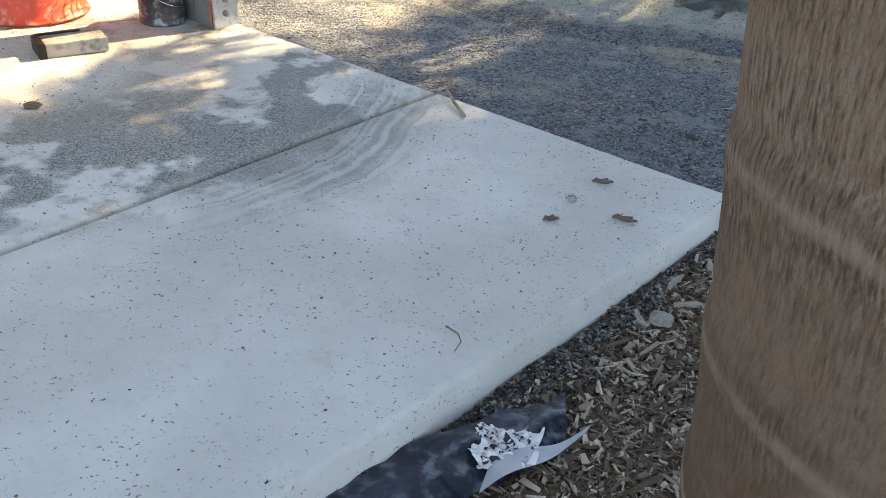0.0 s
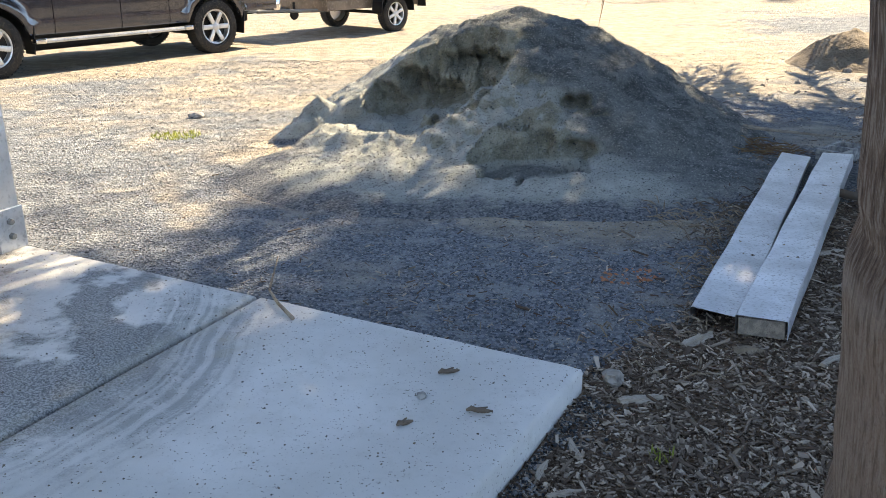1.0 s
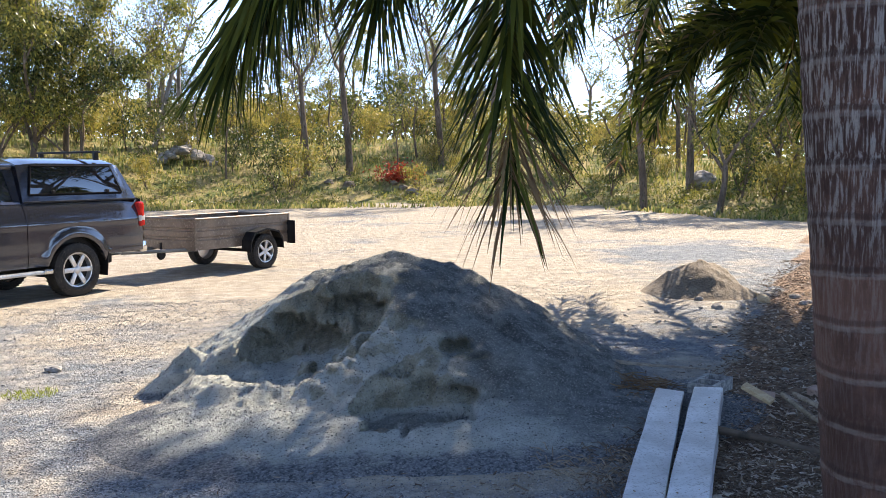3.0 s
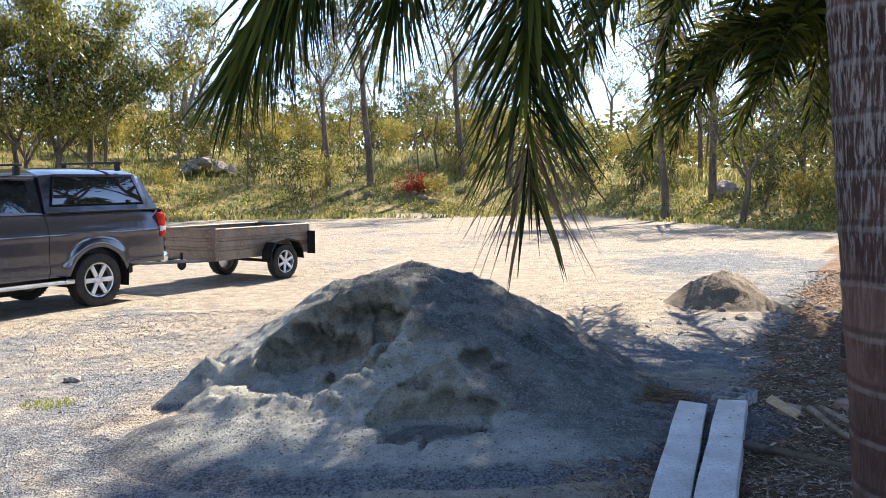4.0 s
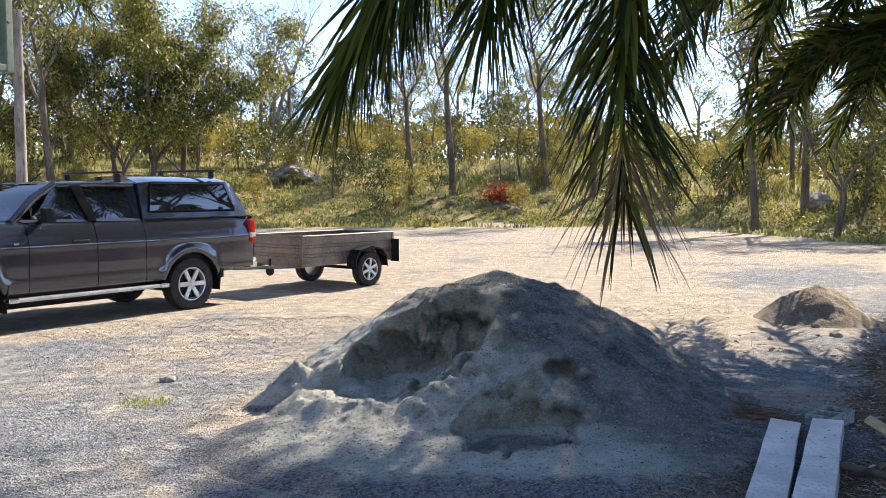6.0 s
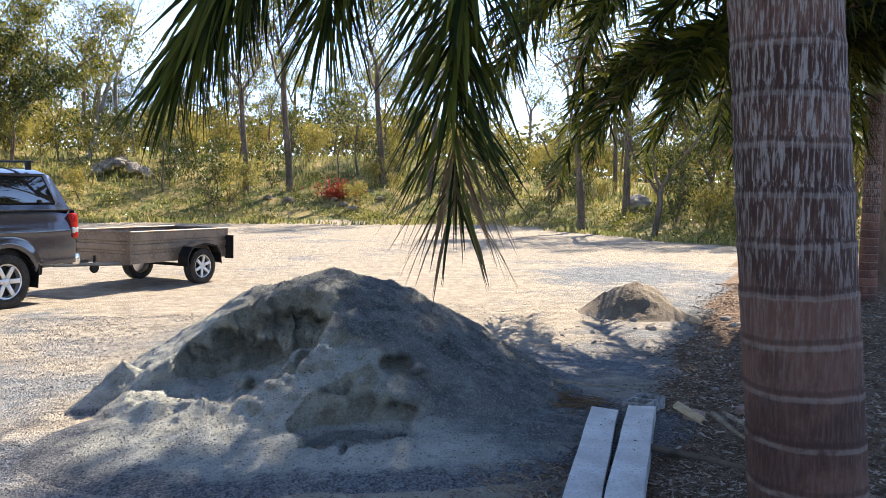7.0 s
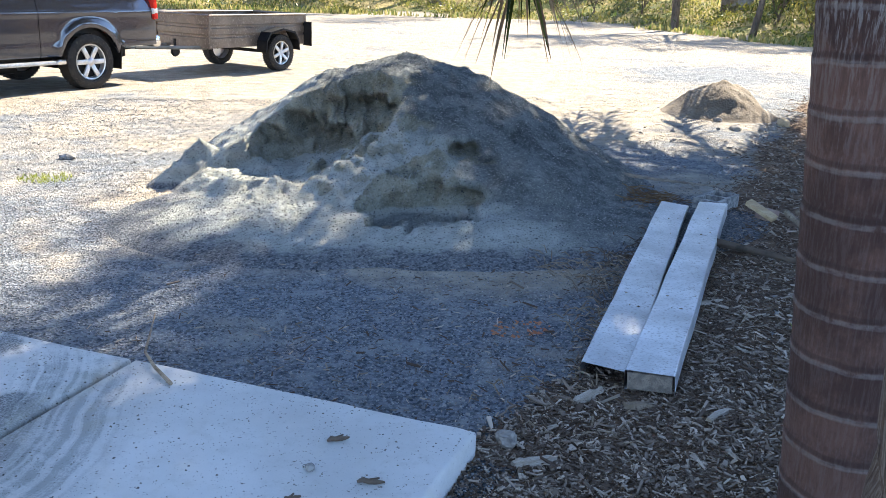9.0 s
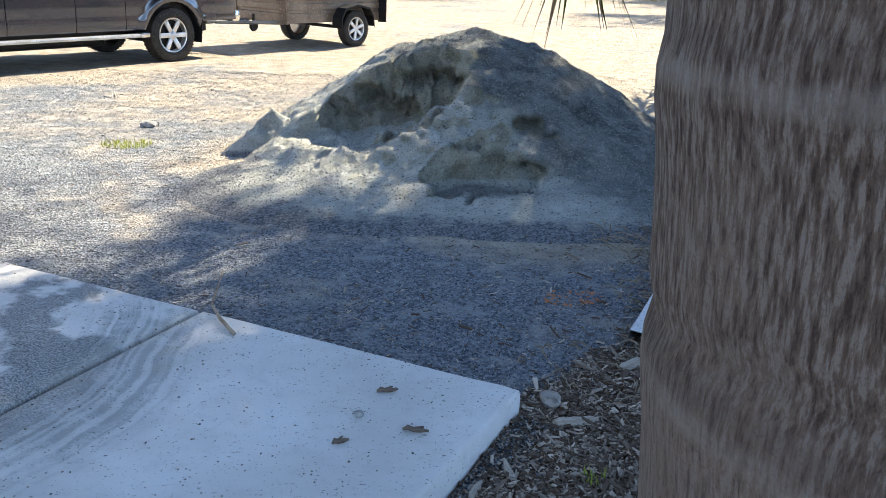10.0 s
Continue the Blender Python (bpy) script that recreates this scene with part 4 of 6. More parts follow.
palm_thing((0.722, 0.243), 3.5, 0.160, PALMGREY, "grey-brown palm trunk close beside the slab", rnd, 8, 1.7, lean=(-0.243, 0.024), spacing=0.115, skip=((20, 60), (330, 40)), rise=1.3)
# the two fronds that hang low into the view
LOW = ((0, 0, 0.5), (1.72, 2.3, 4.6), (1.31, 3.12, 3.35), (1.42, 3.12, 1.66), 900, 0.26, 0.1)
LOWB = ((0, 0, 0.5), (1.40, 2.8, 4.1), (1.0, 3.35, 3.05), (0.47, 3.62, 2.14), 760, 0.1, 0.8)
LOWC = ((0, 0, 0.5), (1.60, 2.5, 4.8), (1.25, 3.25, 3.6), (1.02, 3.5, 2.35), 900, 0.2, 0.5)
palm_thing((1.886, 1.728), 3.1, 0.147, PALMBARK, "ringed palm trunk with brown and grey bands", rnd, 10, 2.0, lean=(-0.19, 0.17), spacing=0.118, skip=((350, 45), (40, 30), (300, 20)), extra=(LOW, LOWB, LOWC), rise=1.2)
LABEL = "ringed palm in the mulched bed"
# next two are unseen behind the ringed trunk, added to shade the slab
palm_thing((4.3, 4.6), 4.3, 0.13, PALMBARK, LABEL, rnd, 24, 3.1, rise=0.9, droop=1.0, count=210, width=0.055, under=10)
palm_thing((5.7, 6.3), 4.8, 0.13, PALMBARK, LABEL, rnd, 24, 3.3, rise=0.8, droop=1.3, count=220, width=0.058, under=17)
palm_thing((7.3, 8.1), 3.5, 0.13, PALMBARK, LABEL, rnd, 15, 3.5, rise=0.75, droop=2.1, count=230, width=0.06)
palm_thing((9.0, 10.0), 2.9, 0.13, PALMBARK, LABEL, rnd, 19, 3.1, rise=0.7, droop=1.8, count=210, width=0.06)
palm_thing((10.7, 9.7), 3.2, 0.13, PALMBARK, LABEL, rnd, 14, 2.4, rise=0.8, droop=1.8)


# ---- ute and trailer; local x points forward, y to the left ----
AXLE_F, AXLE_R, TYRE = 3.0, 0.0, 0.375


def half_width(x):
    w = 0.895
    if x > 2.9:
        w -= 0.20 * ((x - 2.9) / 1.0) ** 2.2
    if x < -0.7:
        w -= 0.05 * ((-0.7 - x) / 0.5) ** 2
    return w


def body_y(x, z):
    y = half_width(x) - 0.09 * max(0.0, (0.62 - z) / 0.2) ** 2 * 0.5 - 0.11 * max(0.0, (z - 0.98) / 0.3) ** 2
    y += 0.012 * math.exp(-((z - 1.03) / 0.03) ** 2) - 0.006 * math.exp(-((z - 0.66) / 0.06) ** 2)
    for c in (AXLE_F, AXLE_R):
        r = math.hypot(x - c, z - 0.37)
        y += 0.020 * math.exp(-((r - 0.51) / 0.07) ** 2) * ease(0.3, 0.5, z)
    return y


def body_low(x):
    low = 0.47
    if x < -0.5:
        low = 0.56
    if x > 3.45:
        low = 0.46
    for c in (AXLE_F, AXLE_R):
        if abs(x - c) < 0.475:
            low = max(low, 0.36 + math.sqrt(0.475 ** 2 - (x - c) ** 2))
    return low


def body_top(x):
    if x < 0.74:
        return 1.285
    if x < 2.2:
        return lerp(1.275, 1.285, (x - 0.74) / 1.46)
    return 1.29 - 0.04 * (x - 2.2) - 0.13 * ease(3.2, 3.9, x)


def side_panel(parent, name, x0, x1, sign, label=""):
    g = Geo()
    nx = max(4, int((x1 - x0) / 0.03))

    def at(u, v):
        x = lerp(x0, x1, u)
        z = lerp(body_low(x), body_top(x), v)
        return (x, sign * body_y(x, z), z)
    g.grid(nx, 22, at)
    # folded-in edges
    g.grid(nx, 1, lambda u, v: (lerp(x0, x1, u), sign * (body_y(lerp(x0, x1, u), body_low(lerp(x0, x1, u))) - 0.07 * v), body_low(lerp(x0, x1, u)) + 0.005 * v))
    for x in (x0, x1):
        g.grid(1, 22, lambda u, v, x=x: (x, sign * (body_y(x, lerp(body_low(x), body_top(x), v)) - 0.03 * u), lerp(body_low(x), body_top(x), v)))
    return part(name, g, PAINT, parent, label, smooth=40)


def wheel_parts(parent, m, r, width, spokes):
    wheel = part("wheel", Geo_tyre(r, width), RUBBER, parent, "dusty black tyre on an alloy rim", m, smooth=40)
    rr = r * 0.66
    g = Geo()
    g.lathe([(rr, -width * 0.4), (rr, width * 0.36), (rr * 0.97, width * 0.42), (rr * 0.9, width * 0.40), (rr * 0.88, width * 0.1), (rr * 0.2, width * 0.05)], 36, axis="y")
    for k in range(spokes):
        a = k * 360 / spokes
        g.box((rr * 0.74, 0.03, rr * 0.27), pose(0, 0, 0, 0, a, 0) @ pose(rr * 0.52, width * 0.33, 0, 0, 0, 4), 0.012)
    g.lathe([(0.0, width * 0.42), (rr * 0.18, width * 0.41), (rr * 0.26, width * 0.35), (rr * 0.27, width * 0.2)], 20, axis="y")
    part("rim", g, ALLOY, wheel, "silver alloy rim", smooth=40)
    g = Geo()
    g.lathe([(rr * 0.18, width * 0.12), (rr * 0.86, width * 0.12)], 28, axis="y")
    part("brake_disc", g, BLACK, wheel)


def Geo_tyre(r, w):
    g = Geo()
    g.lathe([(r * 0.66, -w * 0.42), (r * 0.72, -w * 0.5), (r * 0.9, -w * 0.5), (r * 0.985, -w * 0.4), (r, -w * 0.2), (r, w * 0.2), (r * 0.985, w * 0.4),
             (r * 0.9, w * 0.5), (r * 0.72, w * 0.5), (r * 0.66, w * 0.42)], 44, axis="y")
    for k in range(44):
        for s in (-1, 1):
            g.box((0.02, w * 0.32, 0.008), pose(0, 0, 0, 0, k * 360 / 44 + 3 * s, 0) @ pose(0, s * w * 0.26, r + 0.001, 0, 0, 12 * s))
    return g


def quad_glass(parent, name, corners, label="", inset=0.0, mat=None):
    """A slightly bowed pane between four corners."""
    a, b, c, d = (Vector(p) for p in corners)
    n = (b - a).cross(d - a).normalized()
    g = Geo()
    g.grid(6, 6, lambda u, v: lerp(lerp(a, b, u), lerp(d, c, u), v) + n * (0.012 * math.sin(u * math.pi) * math.sin(v * math.pi) - inset))
    return part(name, g, mat or GLASS, parent, label, smooth=180)


def bar(parent, name, pts, r, mat, sides=8, label=""):
    g = Geo()
    g.tube(pts, r, sides)
    return part(name, g, mat, parent, label, smooth=50)


def build_ute(m):
    ute = thing("ute", "dark grey dual-door ute with a canopy and roof racks", "ute", m)
    for s in (1, -1):
        side_panel(ute, "front_fender", 2.215, 3.80, s)
        door = side_panel(ute, "front_door", 1.425, 2.205, s)
        side_panel(ute, "rear_door", 0.775, 1.415, s)
        side_panel(ute, "bed_side", -1.20, 0.765, s)
        g = Geo()
        g.box((0.2, 0.035, 0.035), pose(1.62, s * 0.905, 1.06), 0.014)
        part("door_handle", g, CHROME if s < 0 else BLACK, door, "black door handle")
        # side step
        g = Geo()
        g.box((1.95, 0.13, 0.05), pose(1.5, s * 0.90, 0.40), 0.02)
        step = part("side_step", g, GALV, ute, "silver tubular side step")
        for x in (0.53, 2.45):
            g = Geo()
            g.box((0.14, 0.15, 0.065), pose(x, s * 0.90, 0.405), 0.02)
            part("step_cap", g, CHROME, step)
        # mud flap behind each wheel
        for x in (2.50, -0.49):
            g = Geo()
            g.box((0.012, 0.22, 0.34), pose(x, s * 0.80, 0.42, 0, -6, 0), 0.004)
            part("mud_flap", g, BLACK, ute)
        # pillars and side glass
        belt, roof = 0.775, 0.625
        quad = [(2.16, belt, 1.30), (1.47, belt, 1.29), (1.47, roof + 0.02, 1.68), (1.62, roof + 0.02, 1.68)]
        pane = [(x, s * y, z) for x, y, z in quad]
        quad_glass(ute, "door_window", pane if s > 0 else pane[::-1])
        quad = [(1.37, belt, 1.285), (0.88, belt, 1.29), (0.93, roof + 0.02, 1.68), (1.37, roof + 0.02, 1.685)]
        pane = [(x, s * y, z) for x, y, z in quad]
        quad_glass(ute, "quarter_window", pane if s > 0 else pane[::-1])
        g = Geo()
        g.tube([(2.36, s * 0.76, 1.28), (1.98, s * 0.70, 1.53), (1.62, s * 0.635, 1.715)], [0.045, 0.04, 0.04], 8)
        part("windscreen_pillar", g, PAINT, ute, smooth=50)
        g = Geo()
        g.box((0.10, 0.03, 0.45), pose(1.42, s * 0.724, 1.485, 18 * s, 0, 0), 0.008)
        part("door_pillar", g, TRIM, ute)
        g = Geo()
        g.grid(4, 6, lambda u, v: (lerp(0.775, lerp(0.87, 0.93, v), u), s * lerp(0.785, 0.635, v), lerp(1.27, 1.70, v)))
        part("rear_pillar", g, PAINT, ute, smooth=50)
        g = Geo()
        g.grid(12, 2, lambda u, v: (lerp(0.78, 2.25, u), s * (0.80 - 0.03 * v), lerp(1.268, 1.283, u) + 0.03 * v))
        part("window_sill", g, CHROME if s < 0 else PAINT, ute)
        g = Geo()
        g.tube([(1.60, s * 0.635, 1.70), (1.2, s * 0.64, 1.715), (0.80, s * 0.635, 1.71)], 0.035, 8)
        part("roof_rail_edge", g, PAINT, ute, smooth=50)
        # mirror
        g = Geo()
        g.box((0.12, 0.20, 0.17), pose(2.03, s * 0.99, 1.36, 0, 0, -8 * s), 0.045)
        g.box((0.06, 0.14, 0.05), pose(2.03, s * 0.86, 1.31), 0.015)
        part("wing_mirror", g, BLACK, ute, "black wing mirror", smooth=50)
        # lamps
        g = Geo()
        g.box((0.10, 0.11, 0.33), pose(-1.17, s * 0.83, 1.08, 0, 4, 8 * s), 0.03)
        lamp = part("tail_lamp", g, LAMPRED, ute, "red and clear tail lamp")
        g = Geo()
        g.box((0.105, 0.112, 0.09), pose(-1.172, s * 0.831, 1.03, 0, 4, 8 * s), 0.025)
        part("reverse_lens", g, LAMPCLEAR, lamp)
        g = Geo()
        g.box((0.36, 0.22, 0.10), pose(3.74, s * 0.62, 1.04, 0, 8, -24 * s), 0.035)
        part("headlamp", g, GLASS, ute, "dark slanted headlamp")
        g = Geo()
        g.box((0.10, 0.12, 0.10), pose(3.86, s * 0.58, 0.66, 0, 0, -12 * s), 0.03)
        part("fog_lamp", g, LAMPCLEAR, ute)
        g = Geo()
        g.box((0.07, 0.02, 0.03), pose(2.36, s * 0.885, 1.06), 0.008)
        part("indicator", g, CHROME, ute)
        # canopy side window: black frame with a tinted pane proud of it
        cq = [(0.64, 0.774, 1.37), (-0.88, 0.774, 1.37), (-0.74, 0.688, 1.72), (0.54, 0.688, 1.72)]
        fr = [(x, s * (y + 0.006), z) for x, y, z in cq]
        frame_ob = quad_glass(ute, "canopy_window", fr if s > 0 else fr[::-1], "tinted canopy window", -0.012)
        loop = [Vector(p) for p in fr] + [Vector(fr[0])]
        g = Geo()
        for k in range(4):
            g.tube([loop[k], loop[k + 1]], 0.017, 8)
        part("window_frame", g, TRIM, frame_ob, smooth=60)
        for x in (0.28, -0.62):
            g = Geo()
            g.box((0.05, 0.03, 0.035), pose(x, s * 0.80, 1.40), 0.01)
            part("window_latch", g, BLACK, frame_ob)
        # wheels
        for x in (AXLE_F, AXLE_R):
            wheel_parts(ute, pose(x + (0.22 if x > 1 else 0), s * 0.775, TYRE, 0, 17 * x, 0 if s > 0 else 180), TYRE, 0.245, 6)
            g = Geo()
            g.grid(20, 4, lambda u, v, x=x: (x + 0.485 * math.cos(u * math.pi), s * (0.86 - 0.42 * v), 0.34 + 0.485 * math.sin(u * math.pi)))
            part("wheel_arch_liner", g, BLACK, ute)
    # roof, bonnet, nose, tail
    g = Geo()
    g.grid(14, 12, lambda u, v: (lerp(0.76, 1.64, u), lerp(-0.655, 0.655, v), 1.775 - 0.055 * abs(2 * v - 1) ** 2.5 - 0.06 * max(0, (u - 0.55) / 0.45) ** 2))
    part("roof", g, PAINT, ute, smooth=60)
    g = Geo()
    g.grid(12, 14, lambda u, v: (lerp(2.22, 3.80, u), lerp(-1, 1, v) * (body_y(lerp(2.22, 3.80, u), body_top(lerp(2.22, 3.80, u))) + 0.005),
                                 body_top(lerp(2.22, 3.80, u)) + 0.05 * (1 - abs(2 * v - 1) ** 3) - 0.03 * u * u))
    part("bonnet", g, PAINT, ute, smooth=60)
    quad_glass(ute, "windscreen", [(2.40, -0.72, 1.30), (2.40, 0.72, 1.30), (1.63, 0.60, 1.71), (1.63, -0.60, 1.71)])
    g = Geo()

    def nose(u, v):
        y = lerp(-0.80, 0.80, u)
        z = lerp(0.44, 1.14, v)
        return (3.93 - 0.30 * abs(y / 0.8) ** 3 - 0.10 * max(0, (z - 0.8) / 0.3) ** 2 + 0.03 * math.exp(-((z - 0.6) / 0.08) ** 2), y, z)
    g.grid(20, 14, nose)
    part("front_bumper", g, PAINT, ute, smooth=60)
    for z, h in ((0.93, 0.13), (0.70, 0.12), (0.53, 0.07)):
        g = Geo()
        g.box((0.05, 0.95, h), pose(3.92, 0, z), 0.02)
        grille = part("grille", g, BLACK, ute, "black slatted grille")
        for k in range(2):
            g = Geo()
            g.box((0.02, 0.92, 0.012), pose(3.952, 0, z - h / 4 + h / 2 * k), 0.004)
            part("grille_bar", g, BLACK, grille)
    g = Geo()
    g.box((0.012, 0.40, 0.12), pose(3.955, 0.0, 0.62), 0.003)
    part("number_plate", g, PAPER, ute, "white blank plate")
    g = Geo()
    g.grid(2, 16, lambda u, v: (-1.20 - 0.02 * math.sin(v * 3.14), lerp(0.82, -0.82, v), lerp(0.60, 1.28, u)))
    part("tailgate", g, PAINT, ute, smooth=60)
    g = Geo()
    g.box((0.16, 1.62, 0.17), pose(-1.25, 0, 0.60), 0.05)
    part("rear_bumper", g, CHROME, ute, "bright metal rear bumper", smooth=50)
    # dark inner shell that closes the shut lines
    g = Geo()
    g.box((3.0, 1.55, 0.62), pose(0.9, 0, 0.88))
    part("inner_shell", g, BLACK, ute)
    g = Geo()
    g.box((4.6, 0.8, 0.16), pose(1.3, 0, 0.44), 0.03)
    g.box((1.5, 0.5, 0.22), pose(1.5, 0.1, 0.33), 0.05)
    g.tube([(0, -0.7, 0.36), (0, -0.15, 0.36), (0, 0.15, 0.36), (0, 0.7, 0.36)], [0.05, 0.13, 0.13, 0.05], 10)
    part("chassis", g, BLACK, ute)
    # canopy
    g = Geo()

    def shell(u, v):
        x = lerp(0.745, -1.17, u)
        tail = ease(0.80, 1.0, u)
        lean = 0.30 * tail
        a = lerp(-1, 1, v)
        k = abs(a)
        if k > 0.5:
            h = (1 - k) / 0.5
            y, z = lerp(0.80, 0.675, h), lerp(1.285, 1.76, h)
        else:
            h = 1 - k / 0.5
            y, z = 0.675 * (k / 0.5), 1.76 + 0.095 * (1 - (k / 0.5) ** 2.6)
        z -= 0.02 * ease(0.15, 0.0, u)
        zz = lerp(z, 1.285 + (z - 1.285) * 0.94, tail)
        return (x + lean * (zz - 1.285) / 0.55, math.copysign(y, a) * (1 - 0.05 * tail), zz)
    g.grid(26, 32, shell)
    for end in (0, 1):
        ring = [shell(end, j / 32) for j in range(33)]
        g.add(ring, [tuple(range(33)) if end else tuple(range(33))[::-1]])
    part("canopy", g, PAINT, ute, "dark grey fibreglass canopy", smooth=50)
    g = Geo()
    g.box((1.9, 1.62, 0.02), pose(-0.22, 0, 1.285), 0.006)
    part("canopy_seal", g, BLACK, ute)
    for x in (0.98, -0.60):
        g = Geo()
        g.box((0.06, 1.36, 0.03), pose(x, 0, 1.93 if x < 0 else 1.88), 0.012)
        rack = part("roof_rack", g, BLACK, ute, "black roof rack bar")
        for s in (1, -1):
            g = Geo()
            g.box((0.07, 0.06, 0.12), pose(x, s * 0.60, 1.87 if x < 0 else 1.80), 0.015)
            part("rack_foot", g, BLACK, rack)
    bar(ute, "aerial", [(1.62, 0.1, 1.74), (1.50, 0.1, 1.86)], 0.008, BLACK, 5)
    # inside of the cab
    for y in (0.36, -0.36):
        g = Geo()
        g.box((0.14, 0.48, 0.62), pose(1.32, y, 1.30, 0, -12, 0), 0.05)
        g.box((0.12, 0.26, 0.16), pose(1.25, y, 1.64, 0, -10, 0), 0.04)
        part("seat", g, SEATCLOTH, ute)
    g = Geo()
    g.box((0.3, 1.4, 0.2), pose(2.2, 0, 1.15), 0.05)
    part("dashboard", g, BLACK, ute)
    g = Geo()
    g.lathe([(0.185, -0.012), (0.20, 0), (0.185, 0.012), (0.17, 0), (0.185, -0.012)], 24, pose(1.92, -0.36, 1.25, 0, 62, 0))
    part("steering_wheel", g, BLACK, ute)
    # a longer cab, and an upper body that stands a little taller
    for ob in ute.children_recursive:
        if ob.type == "MESH" and ob.name.split(".")[0] not in ("wheel", "rim", "brake_disc"):
            for v in ob.data.vertices:
                v.co.x += 0.22 * min(1.0, max(0.0, (v.co.x - 0.9) / 1.3)) + 0.20 * ease(1.35, 1.7, v.co.z) * ease(0.95, 1.6, v.co.x)
                v.co.z += 0.085 * ease(0.85, 1.7, v.co.z)
    bar(ute, "tow_bar", [(-1.2, 0, 0.45), (-1.45, 0, 0.45)], 0.03, BLACK)
    return ute


UTE = pose(-1.573, 13.82, 0, 0, 0, -136.2)
UTE = UTE @ pose(0, 0, ground_z(-1.57, 13.82))
build_ute(UTE)


def build_trailer(m):
    tr = thing("box_trailer", "bronze-brown steel box trailer with a flat tray", "trailer", m)
    x0, x1, w, z0, z1 = -0.80, 1.45, 0.63, 0.42, 0.93

    def panel(name, a, b, swages=True):
        a, b = Vector(a), Vector(b)
        g = Geo()
        rows = [(0, 0), (0.30, 0), (0.32, 0.014), (0.40, 0.014), (0.42, 0), (0.60, 0), (0.62, 0.014), (0.70, 0.014), (0.72, 0), (1, 0)]
        n = (b - a).cross(Vector((0, 0, 1))).normalized()
        for side in (0, 1):
            pts = []
            for h, off in rows:
                for p in (a, b):
                    pts.append(p + n * (off if not side else off - 0.012) + Vector((0, 0, lerp(z0, z1, h))))
            faces = [(2 * i, 2 * i + 1, 2 * i + 3, 2 * i + 2) for i in range(len(rows) - 1)]
            g.add(pts, faces if not side else [f[::-1] for f in faces])
        ob = part(name, g, TRAILER, tr)
        g = Geo()
        g.tube([a + Vector((0, 0, z1)), b + Vector((0, 0, z1))], 0.022, 8)
        part("top_rail", g, TRAILER, ob, smooth=50)
    panel("side_panel", (x0, w, 0), (x1, w, 0))
    panel("side_panel", (x1, -w, 0), (x0, -w, 0))
    panel("front_panel", (x1, w, 0), (x1, -w, 0))
    panel("tail_panel", (x0, -w, 0), (x0, w, 0))
    for x in (x0, x1):
        for s in (1, -1):
            g = Geo()
            g.box((0.05, 0.05, z1 - z0 + 0.02), pose(x, s * w, (z0 + z1) / 2), 0.008)
            part("corner_post", g, TRAILER, tr)
    g = Geo()
    g.box((x1 - x0, 2 * w, 0.03), pose((x0 + x1) / 2, 0, z0 + 0.02))
    part("tray_floor", g, TRAILER, tr)
    for s in (1, -1):
        wheel_parts(tr, pose(0, s * 0.74, 0.305, 0, 20, 0 if s > 0 else 180), 0.305, 0.19, 6)
        g = Geo()
        arc = [(0.42, 0.02), (0.40, 0.20), (0.30, 0.34), (0.0, 0.40), (-0.30, 0.34), (-0.40, 0.20), (-0.42, 0.02)]
        pts = []
        for x, z in arc:
            for y in (0.64, 0.87):
                pts.append((x, s * y, 0.32 + z))
            pts.append((x * 0.97, s * 0.87, 0.29 + z))
        g.add(pts, [(3 * i + k, 3 * i + k + 1, 3 * i + k + 4, 3 * i + k + 3) for i in range(len(arc) - 1) for k in (0, 1)])
        part("mudguard", g, BLACK, tr, "black steel mudguard")
        g = Geo()
        g.box((0.012, 0.2, 0.42), pose(-0.78, s * 0.72, 0.60), 0.004)
        part("tail_board", g, BLACK, tr)
        g = Geo()
        g.box((0.03, 0.14, 0.10), pose(x0 - 0.03, s * 0.52, 0.50), 0.01)
        part("tail_lamp", g, LAMPRED, tr, "red trailer lamp")
        bar(tr, "drawbar_arm", [(x1 - 0.1, s * 0.45, 0.42), (2.42, 0.03 * s, 0.44)], 0.03, GALV_DARK, 6)
    bar(tr, "coupling", [(2.36, 0, 0.45), (2.58, 0, 0.48)], 0.045, GALV)
    bar(tr, "axle", [(0, -0.7, 0.305), (0, 0.7, 0.305)], 0.03, BLACK)
    g = Geo()
    g.lathe([(0.0, -0.03), (0.07, -0.03), (0.085, 0), (0.07, 0.03), (0.0, 0.03)], 16, pose(1.75, 0.16, 0.36), axis="y")
    g.tube([(1.75, 0.16, 0.38), (1.75, 0.16, 0.56)], 0.022, 8)
    part("jockey_wheel", g, BLACK, tr)


build_trailer(pose(1.34, 16.32, ground_z(1.34, 16.32), 0, 0, -139))


